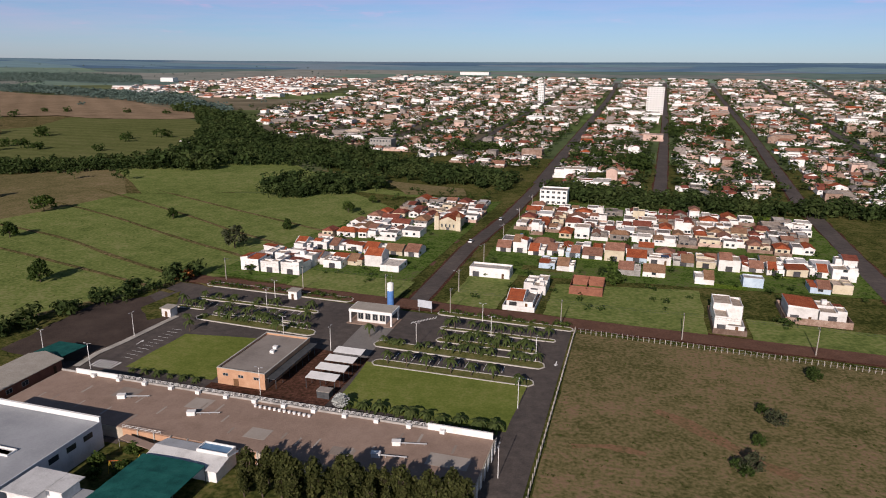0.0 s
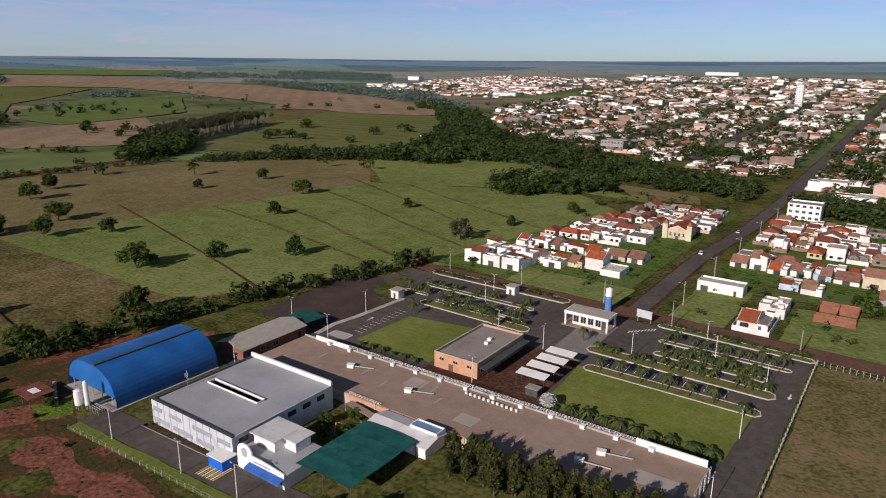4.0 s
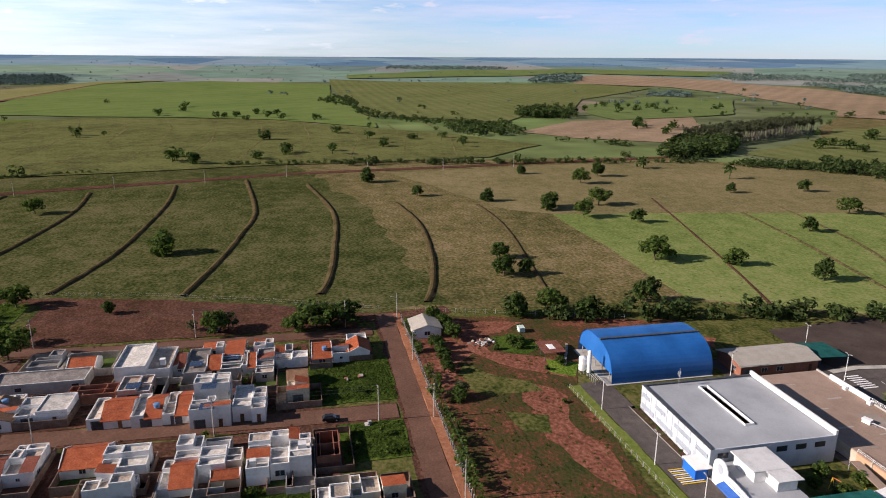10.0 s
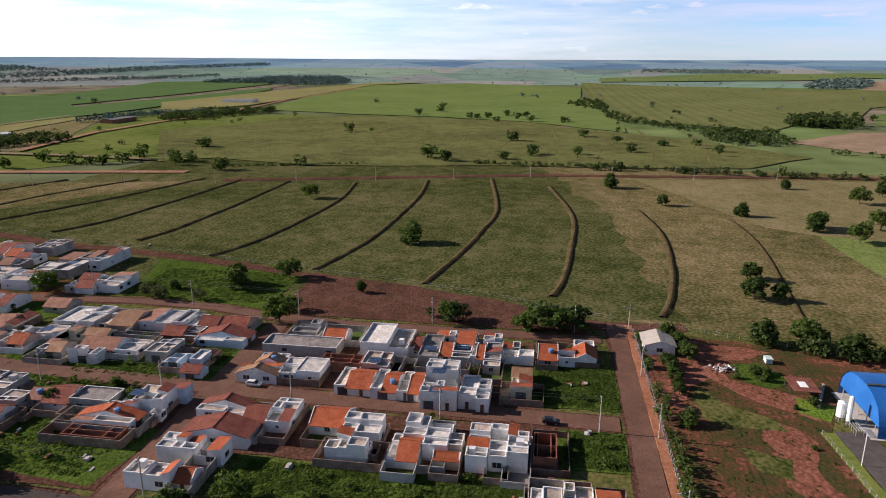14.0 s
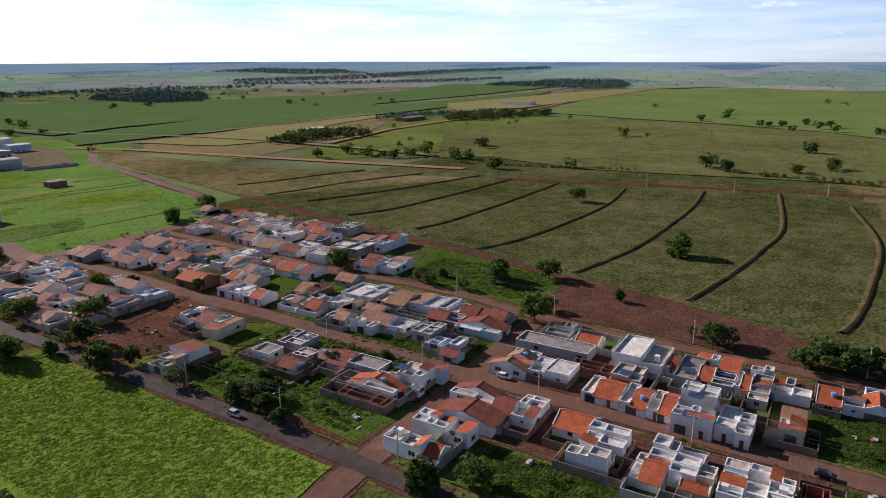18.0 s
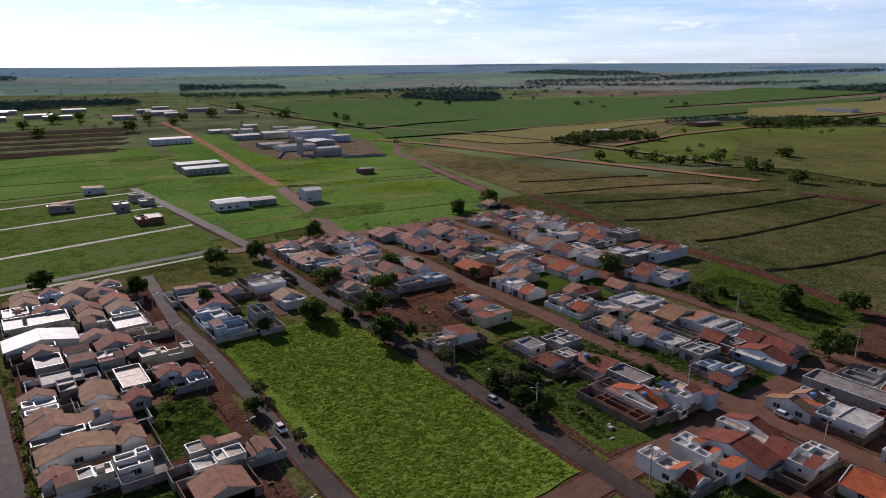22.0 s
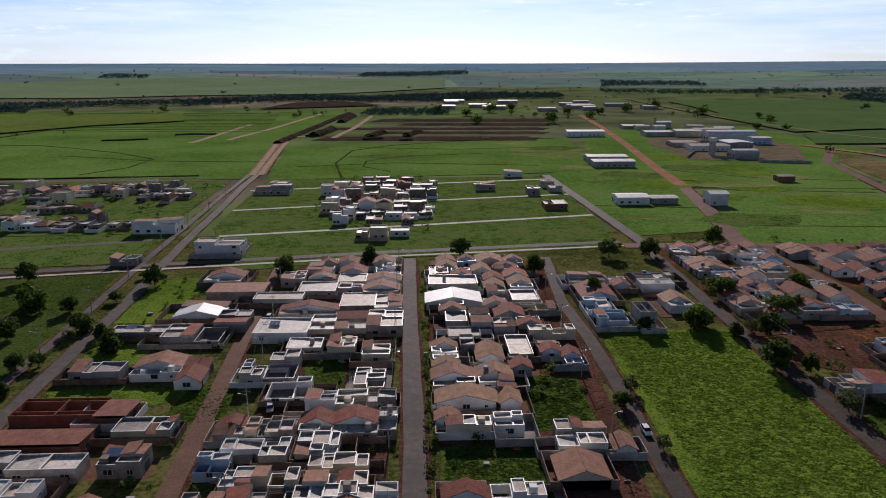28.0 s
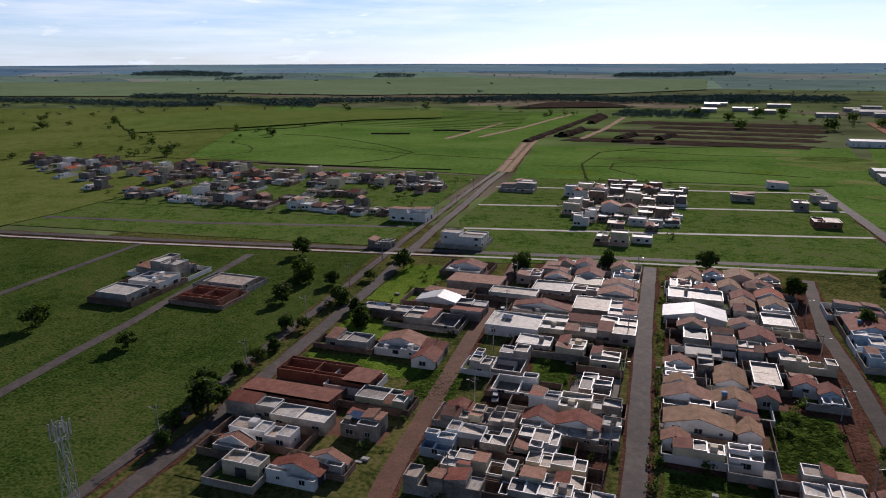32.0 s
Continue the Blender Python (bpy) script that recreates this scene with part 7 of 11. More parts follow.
# silvery shrub and dark service box by the canopies
ob = thing("silver_shrub", pose(-65.8, 137.4, 0.1), "silvery white-leaved shrub beside the rail", "shrub")
g, q = Geo(), random.Random(3)
for k in range(7):
    g.bar((0, 0, 0), (1.2 * math.cos(k), 1.2 * math.sin(k), 2.6), 0.07, 0.03, 5)
part("stems", g, CONC_POST, ob)
g = Geo()
for k in range(520):
    a, r, z = q.uniform(0, 6.28), 2.1 * q.random() ** 0.5, q.uniform(0.6, 3.6)
    r *= math.sin(math.pi * min(1, max(0.12, z / 4)))
    x, y, w = r * math.cos(a), r * math.sin(a), q.uniform(0.15, 0.32)
    u, v = q.uniform(-1, 1), q.uniform(-1, 1)
    g.face([(x - w, y - w * u, z - w * v), (x + w * v, y - w, z), (x + w, y + w * u, z + w * v), (x - w * v, y + w, z)])
part("leaves", g, mat("silver_leaves", [(0.30, 0.32, 0.30), (0.42, 0.44, 0.42), (0.52, 0.53, 0.51)], 0.6, 0.8, 3.0, 0.3, 0.0, island=0.3, spec=0.05), ob)
ob = thing("service_box", pose(-72, 141.5, 0.1), "dark service box with pale lid", "service box")
g = Geo()
g.box(-1.7, -1.2, 0, 1.7, 1.2, 1.9)
part("body", g, DARKSTEEL, ob)
g = Geo()
g.box(-1.85, -1.35, 1.9, 1.85, 1.35, 2.05)
part("lid", g, CONC_POST, ob)

# playground, crossing stripes and covered way in the garden court
def garden_things():
    yel = mat("yellow_paint", [(0.55, 0.36, 0.04), (0.66, 0.45, 0.06)], 0.8, 0.6, 3.0, 0.2, 0.0)
    blue = mat("slide_blue", [(0.03, 0.13, 0.45), (0.05, 0.18, 0.55)], 0.8, 0.45, 3.0, 0.2, 0.0)
    red = mat("red_orange_paint", [(0.50, 0.11, 0.03), (0.60, 0.16, 0.05)], 0.8, 0.6, 3.0, 0.2, 0.0)
    ob = thing("playground_slide", pose(-94.3, 101.5, 0.1, 0, 0, 30), "small playground slide with blue chute", "slide")
    g = Geo()
    g.v = [(-0.4, -1.6, 0.2), (0.4, -1.6, 0.2), (0.4, 0.9, 1.5), (-0.4, 0.9, 1.5), (-0.4, -1.6, 0.1), (0.4, -1.6, 0.1), (0.4, 0.9, 1.4), (-0.4, 0.9, 1.4)]
    g.f = [(0, 1, 2, 3), (7, 6, 5, 4), (0, 4, 5, 1), (1, 5, 6, 2), (2, 6, 7, 3), (3, 7, 4, 0)]
    g.s = [0] * 6
    part("chute", g, blue, ob)
    g = Geo()
    g.box(-0.5, 0.9, 1.35, 0.5, 1.9, 1.5, bottom=True)
    part("platform", g, red, ob)
    for x in (-0.45, 0.45):
        for y in (0.95, 1.85):
            g = Geo()
            g.bar((x, y, 0), (x, y, 2.4), 0.06, 0.06, 5)
            part("post", g, yel, ob)
    ob = thing("swing_frame", pose(-98.4, 99.7, 0.1, 0, 0, 20), "yellow steel swing frame in the garden", "swing")
    for s in (-1.6, 1.6):
        g = Geo()
        g.bar((s, -1, 0), (s, 0, 2.3), 0.06, 0.06, 5)
        g.bar((s, 1, 0), (s, 0, 2.3), 0.06, 0.06, 5)
        part("leg_pair", g, yel, ob)
    g = Geo()
    g.bar((-1.7, 0, 2.3), (1.7, 0, 2.3), 0.06, 0.06, 5)
    part("beam", g, red, ob)
    for s in (-0.7, 0.7):
        g = Geo()
        g.bar((s - 0.2, 0, 0.5), (s - 0.2, 0, 2.3), 0.02, 0.02, 4)
        g.bar((s + 0.2, 0, 0.5), (s + 0.2, 0, 2.3), 0.02, 0.02, 4)
        g.box(s - 0.25, -0.15, 0.42, s + 0.25, 0.15, 0.5)
        part("seat", g, DARKSTEEL, ob)
    ob = tagged(new("covered_way"), "covered way with a brown sheet roof", "covered way")
    g = Geo()
    p = [(-104, 106.6), (-91, 104.2), (-90.6, 106.2), (-103.6, 108.6)]
    g.v = [(*c, 2.62) for c in p] + [(*c, 2.5) for c in p]
    g.f, g.s = [(0, 1, 2, 3), (7, 6, 5, 4), (0, 4, 5, 1), (1, 5, 6, 2), (2, 6, 7, 3), (3, 7, 4, 0)], [0] * 6
    part("roof", g, PAVER, ob)
    for x, y in p:
        g = Geo()
        g.bar((x, y, 0), (x, y, 2.5), 0.07, 0.07, 5)
        part("post", g, STEEL, ob)
    for k in range(9):
        g = Geo()
        x = -111.6 + 0.62 * k
        y0 = 70.2 + 0.05 * k
        g.face([(x, y0, 0.24), (x + 0.34, y0, 0.24), (x + 0.34, y0 + 5.2, 0.24), (x, y0 + 5.2, 0.24)])
        setting("crossing_stripe", g, WHITE if k % 2 else yel, "yellow and white painted crossing stripe", "marking")


garden_things()

# ---- trees ----
LEAVES = [
    mat("dark_foliage", [(0.020, 0.038, 0.010), (0.042, 0.070, 0.017), (0.075, 0.105, 0.030)], 0.5, 0.8, 2.0, 0.4, 0.0, island=0.35, spec=0.1, leafy=0.35),
    mat("mid_foliage", [(0.030, 0.054, 0.012), (0.060, 0.095, 0.021), (0.105, 0.140, 0.036)], 0.5, 0.8, 2.0, 0.4, 0.0, island=0.35, spec=0.1, leafy=0.35),
    mat("grey_foliage", [(0.040, 0.050, 0.026), (0.065, 0.074, 0.040), (0.090, 0.095, 0.055)], 0.5, 0.8, 2.0, 0.4, 0.0, island=0.3, spec=0.1, leafy=0.35),
    mat("casuarina_needles", [(0.034, 0.042, 0.014), (0.064, 0.072, 0.024), (0.100, 0.102, 0.040)], 0.5, 0.85, 2.0, 0.4, 0.0, island=0.4, spec=0.05, leafy=0.35),
]
BARK = mat("grey_brown_bark", [(0.060, 0.045, 0.033), (0.105, 0.080, 0.060), (0.15, 0.12, 0.095)], 2.0, 0.95, 8.0, 0.4, 0.6)
WOODS = mat("woodland_foliage", [(0.022, 0.038, 0.013), (0.044, 0.068, 0.022), (0.076, 0.098, 0.034)], 0.05, 0.85, 1.0, 0.3, 0.0, island=0.4, spec=0.05, leafy=0.3)


def leaf_clump(g, c, r, rr, n):
    """Small leaf sprays facing every way round a centre."""
    for _ in range(n):
        d = Vector((rr.gauss(0, 1), rr.gauss(0, 1), rr.gauss(0, 1))).normalized()
        p = Vector(c) + d * r * rr.uniform(0.55, 1.05)
        u = (d + Vector((rr.uniform(-0.8, 0.8), rr.uniform(-0.8, 0.8), rr.uniform(-0.4, 0.8)))).normalized()
        a = u.orthogonal().normalized()
        b = u.cross(a)
        w = rr.uniform(0, 6.28)
        a, b = a * math.cos(w) + b * math.sin(w), b * math.cos(w) - a * math.sin(w)
        s = r * rr.uniform(0.30, 0.56)
        g.face([tuple(p - a * s), tuple(p - b * s * 0.55 + u * s * 0.12), tuple(p + a * s), tuple(p + b * s * 0.6 + u * s * 0.12)])


def tree_kind(seed, spread, low, leaf, clumps, per, size=0.78):
    """A tree one metre high, to be scaled: trunk with limbs, crown of leaf sprays in uneven clumps."""
    rr = random.Random(seed)
    t, c = Geo(), Geo()
    top = Vector((rr.uniform(-0.04, 0.04), rr.uniform(-0.04, 0.04), low + 0.12))
    t.bar((0, 0, -0.02), tuple(top), 0.030, 0.020, 6)
    for i in range(clumps):
        a = 6.283 * i / clumps + rr.uniform(-0.5, 0.5)
        q = rr.uniform(0.15, 1.0) ** 0.6
        z = low + (1 - low) * rr.uniform(0.16, 0.88) * (1.1 - 0.4 * q)
        p = Vector((math.cos(a) * spread * q, math.sin(a) * spread * q, z))
        t.bar(tuple(top * rr.uniform(0.7, 1.0)), tuple(p), 0.013, 0.004, 4, cap=False)
        leaf_clump(c, p, (1 - low) * rr.uniform(0.17, 0.30) * size, rr, per)
    leaf_clump(c, (0, 0, low + (1 - low) * 0.72), (1 - low) * 0.32 * size, rr, per)
    ob = new("tree")
    part("trunk", t, BARK, ob)
    part("crown", c, leaf, ob)
    return ob


KINDS = [
    tagged(tree_kind(1, 0.40, 0.16, LEAVES[0], 26, 36), "broad dark green tree with rounded crown", "tree", "trees"),
    tagged(tree_kind(2, 0.52, 0.22, LEAVES[1], 27, 34), "wide spreading green pasture tree", "tree", "trees"),
    tagged(tree_kind(3, 0.32, 0.10, LEAVES[0], 24, 36), "dense dark green upright tree", "tree", "trees"),
    tagged(tree_kind(4, 0.44, 0.24, LEAVES[2], 20, 22), "thin greyish half-bare tree", "tree", "trees"),
    tagged(tree_kind(5, 0.46, 0.04, LEAVES[1], 26, 32), "low bushy green tree", "tree", "trees"),
    tagged(tree_kind(6, 0.11, 0.08, LEAVES[3], 84, 15, 0.34), "tall narrow grey-green casuarina tree", "tree", "trees"),
]
SPENT = set()


def tree(x, y, h, kind=-1, wide=1.0):
    rr = random.Random(int(x * 31 + y * 17))
    if math.hypot(x, y) > 520:
        LONE.add(x, y, h, rr, wide * 1.1)
        return None
    if kind < 0:
        kind = rr.choice([0, 0, 1, 1, 2, 3, 4] if math.hypot(x, y) < 320 else [0, 1, 1, 2, 0])
    s = wide * rr.uniform(0.9, 1.15)
    m = pose(x, y, zg(x, y), 0, 0, rr.uniform(0, 360)) @ Matrix.Diagonal((h * s, h * s, h, 1))
    if kind not in SPENT:
        SPENT.add(kind)
        KINDS[kind].matrix_basis = m
        return KINDS[kind]
    o = copy_thing(KINDS[kind], pose(0, 0, 0))
    o.matrix_basis = m
    return o


FAR_TREE = []
for sd in range(4):
    q, rq = Geo(), random.Random(40 + sd)
    for i in range(5):
        a = rq.uniform(0, 6.28)
        leaf_clump(q, (0.26 * math.cos(a), 0.26 * math.sin(a), rq.uniform(0.3, 0.8)), 0.28, rq, 13)
    q.bar((0, 0, 0), (0, 0, 0.5), 0.04, 0.02, 4, cap=False)
    FAR_TREE.append((np.array(q.v), q.f))
LIGHT_TREE = []
for sd in range(5):
    q, rq = Geo(), random.Random(60 + sd)
    for i in range(3):
        a = rq.uniform(0, 6.28)
        leaf_clump(q, (0.24 * math.cos(a), 0.24 * math.sin(a), rq.uniform(0.3, 0.75)), 0.36, rq, 8)
    LIGHT_TREE.append((np.array(q.v), q.f))


class Wood:
    """Many small trees gathered into one mesh."""

    def __init__(self, light=False):
        self.v, self.f, self.k = [], [], 0
        self.kinds = LIGHT_TREE if light else FAR_TREE

    def add(self, x, y, h, rr, wide=1.0):
        v, f = self.kinds[rr.randrange(4)]
        a = rr.uniform(0, 6.28)
        c, s = math.cos(a) * h * wide, math.sin(a) * h * wide
        self.v.append(np.stack([x + v[:, 0] * c - v[:, 1] * s, y + v[:, 0] * s + v[:, 1] * c, zg(x, y) - 0.3 + v[:, 2] * h], 1))
        self.f += [tuple(i + self.k for i in q) for q in f]
        self.k += len(v)

    def done(self, name, label, m=None):
        me = bpy.data.meshes.new(name)
        me.from_pydata(np.concatenate(self.v), [], self.f)
        me.materials.append(m or WOODS)
        tagged(new(name, me), label, "trees", "", "stuff")


LONE, HEDGE = Wood(), Wood()


def belt(line, width, h):
    """A band of trees along a line."""
    rr = random.Random(int(line[0][0] * 7 + line[0][1]))
    far = math.hypot(*line[0])
    for (x0, y0), (x1, y1) in zip(line, line[1:]):
        d = math.hypot(x1 - x0, y1 - y0)
        gap = h * 0.42
        n = max(1, int((0.7 if width <= 14 and far > 300 else 1.3) * d / gap * max(1.0, width / (h * 1.4))))
        for _ in range(n):
            u, v = rr.random(), rr.gauss(0, 0.33)
            px_ = x0 + (x1 - x0) * u - (y1 - y0) / d * v * width
            py_ = y0 + (y1 - y0) * u + (x1 - x0) / d * v * width
            HEDGE.add(px_, py_, h * rr.uniform(0.45, 1.15), rr, rr.uniform(0.8, 1.3))


def grove(poly, n, h, wood):
    """Trees spread over an outlined area."""
    rr = random.Random(n)
    xs, ys = [p[0] for p in poly], [p[1] for p in poly]
    done = 0
    while done < n:
        x, y = rr.uniform(min(xs), max(xs)), rr.uniform(min(ys), max(ys))
        if inside(poly, x, y):
            wood.add(x, y, h * rr.uniform(0.5, 1.2), rr, rr.uniform(0.9, 1.4))
            done += 1


tree(-385, 105, 8.5)
tree(-334, 145, 10.5)
tree(-363, 166, 10.6)
tree(-318, 168, 7.5)
tree(-253, 143, 11.0)
tree(-254, 150, 4.7)
tree(-241, 172, 7.6)
tree(-215, 193, 9.3)
tree(-284, 242, 7.9)
tree(-315, 292, 9.9)
tree(-377, 313, 8.2)
tree(-430, 295, 10.8)
tree(-382, 264, 6.8)
tree(-431, 183, 11.0)
tree(-456, 206, 11.0)
tree(-483, 256, 11.0)
tree(-173, 258, 11.0)
tree(-168, 297, 6.1)
tree(-155, 342, 7.1)
tree(-237, 299, 6.3)
tree(-356, 394, 5.5)
tree(-476, 155, 7.9)
tree(-408, 67, 6.9)
tree(-705, 109, 7.7)
tree(-362, 136, 9.3)
tree(-268, 79, 7.3)
tree(-244, 74, 8.8)
tree(-244, 83, 6.9)
tree(-506, 578, 11.0)
tree(-493, 617, 11.0)
tree(-644, 611, 11.0)
tree(-534, 493, 7.5)
tree(-564, 479, 11.0)
tree(-801, 414, 11.0)
tree(-746, 428, 10.4)
tree(-689, 138, 9.0)
tree(-634, 149, 8.5)
tree(-524, 167, 9.6)
tree(-1304, 181, 11.0)
tree(-1532, 1063, 11.0)
tree(-1048, 839, 11.0)
tree(-301, -62, 11.0)
tree(-578, -104, 11.0)
tree(-564, -87, 9.7)
tree(-591, -39, 6.9)
tree(-723, -40, 11.0)
tree(-948, 19, 11.0)
tree(-1205, -189, 11.0)
tree(-602, 24, 10.9)
tree(-609, -16, 8.4)
tree(-767, 37, 10.7)
tree(-462, 41, 11.0)
tree(-678, 79, 6.9)
tree(-712, 144, 8.9)
tree(-354, 132, 10.4)
tree(-381, 382, 7.9)
tree(-346, 389, 8.3)
tree(-624, 593, 11.0)
tree(-241, -98, 8.5)
tree(-226, -112, 8.5)
tree(-196, -84, 9.8)
tree(-205, -30, 7.8)
tree(-209, -37, 3.7)
tree(-208, -26, 6.0)
tree(-204, 1, 9.0, 1, 1.5)
tree(-205, 9, 8.0, 0, 1.5)
tree(-201, -5, 6.5, 1, 1.4)
tree(-492, -251, 11.0)
tree(-508, -297, 10.9)
tree(-396, -144, 9.4)
tree(-534, -345, 11.0)
tree(-774, -231, 8.1)
tree(-200, 38, 6.6)
tree(-196, 40, 5.2)
tree(-197, 89, 7.3)
tree(-203, 78, 8.8)
tree(-202, 66, 8.8)
tree(-205, 114, 9.7)
tree(-229, -66, 4.6)
tree(-607, -326, 9.1)
tree(-524, -198, 10.0)
tree(-1227, -874, 11.0)
tree(-782, -206, 6.5)
tree(-98, -65, 8.4)
tree(-105, -57, 6.4)
tree(-98, -194, 5.2)
tree(-109, -230, 8.5)
tree(-108, -193, 8.5)
tree(-89, -201, 8.5)
tree(-98, -170, 8.5)
tree(-103, -108, 4.6)
tree(-105.5, -115, 5.4)
tree(-106, -126, 6)
tree(-211, -180, 8.5)
tree(-263, -322, 9.4)
tree(-229, -308, 8.6)
tree(-137, -303, 9.4)
tree(-101, -284, 8.5)
tree(-237, -238, 3.5)
tree(-231, -115, 8.5)
tree(-207, -84, 5.7)
tree(-212, -140, 6.1)
tree(-141, -236, 7.2)
tree(-389, -634, 8.6)
tree(-576, -86, 8.5)
tree(-805, -239, 6.5)
tree(-523, -305, 8.7)
tree(-623, -333, 10.1)
tree(-507, -360, 7.7)
tree(-500, -384, 7.8)
tree(-1231, -191, 11.0)
tree(-1086, -208, 10.1)
tree(-1346, -343, 10.4)
tree(-567, -362, 9.7)
tree(-489, -944, 11.0)
tree(-448, -1083, 11.0)
tree(-83, -284, 8.5)
tree(-18, -288, 8.5)
tree(21, -279, 8.5)
tree(-46, -260, 8.5)
tree(-120, -209, 8.5)
tree(-103, -177, 6.8)
tree(-234, -315, 7.4)
tree(-110, -121, 6)
tree(-210, -134, 6.3)
tree(-505, -976, 11.0)
tree(-429, -1049, 11.0)
tree(152, -258, 8.5)
tree(135, -229, 8.4)
tree(54, -265, 8.5)
tree(107, -206, 6.5)
tree(98.5, -200, 5.5)
tree(93, -195, 5.5)
tree(191, -1131, 11.0)
tree(567, -1150, 11.0)
tree(436, -1209, 11.0)
tree(717, -2824, 11.0)
tree(101.8, -124, 9.5, wide=1.25)
tree(131, -223, 8.5)
tree(189, -154, 8.5)
tree(119, -223, 6)
tree(91, -189, 6.9)
tree(101, -252, 8.5)
tree(53, -260, 8.5)
tree(427, -501, 10.1)
tree(460, -724, 11.0)
tree(751, -786, 11.0)
tree(613, -1233, 11.0)
tree(459, -1279, 11.0)
tree(-63, -234, 7.6)
tree(-6, 257, 6.5)
tree(49, 188, 3.4)
tree(35, 159, 4.6)
tree(30, 149, 3.1)
tree(27, 137, 5.0)
tree(-152, 371, 5.0)

belt([(-205, 64), (-195, 84), (-193, 100), (-188, 128), (-182, 162), (-169, 196), (-164, 221)], 8, 7)
belt([(-475, 338), (-457, 405), (-387, 453)], 16, 7)
belt([(-468, 400), (-428, 414), (-410, 452), (-316, 453)], 30, 9)
belt([(-530, 150), (-523, 217), (-511, 276), (-505, 330)], 10, 5)
belt([(-556, -60), (-553, -13), (-550, 40), (-545, 90), (-536, 140)], 7, 4)
belt([(-538, 20), (-540, 60)], 6, 7)
belt([(-534, 95), (-528, 150)], 6, 6)
belt([(-508, -262), (-520, -215), (-540, -150)], 5, 2.5)
flame = tree(-165, 211, 5.0, 1, 1.3)
tagged(flame, "small spreading tree in orange-red flower beside the car park", "tree")
for crown in [c for c in flame.children if "crown" in c.name or "leaves" in c.name]:
    crown.data = crown.data.copy()
    crown.data.materials[0] = mat("orange_blossom", [(0.14, 0.060, 0.022), (0.26, 0.095, 0.030), (0.36, 0.150, 0.050)], 0.5, 0.8, 2.0, 0.4, 0.0, island=0.35, spec=0.05)

HEDGE.done("tree_belts", "bands of dark green trees along creeks and fields")
# leaf colour for the farthest trees, with distance haze mixed into it
mat("haze_tinted_foliage", [(0.063, 0.098, 0.085), (0.097, 0.142, 0.122), (0.133, 0.181, 0.160)], 0.02, 0.9, 0.5, 0.3, 0.0, island=0.35, spec=0)


def inside(poly, x, y):
    hit = False
    for i in range(len(poly)):
        (xa, ya), (xb, yb) = poly[i], poly[i - 1]
        if (ya > y) != (yb > y) and x < (xb - xa) * (y - ya) / (yb - ya) + xa:
            hit = not hit
    return hit


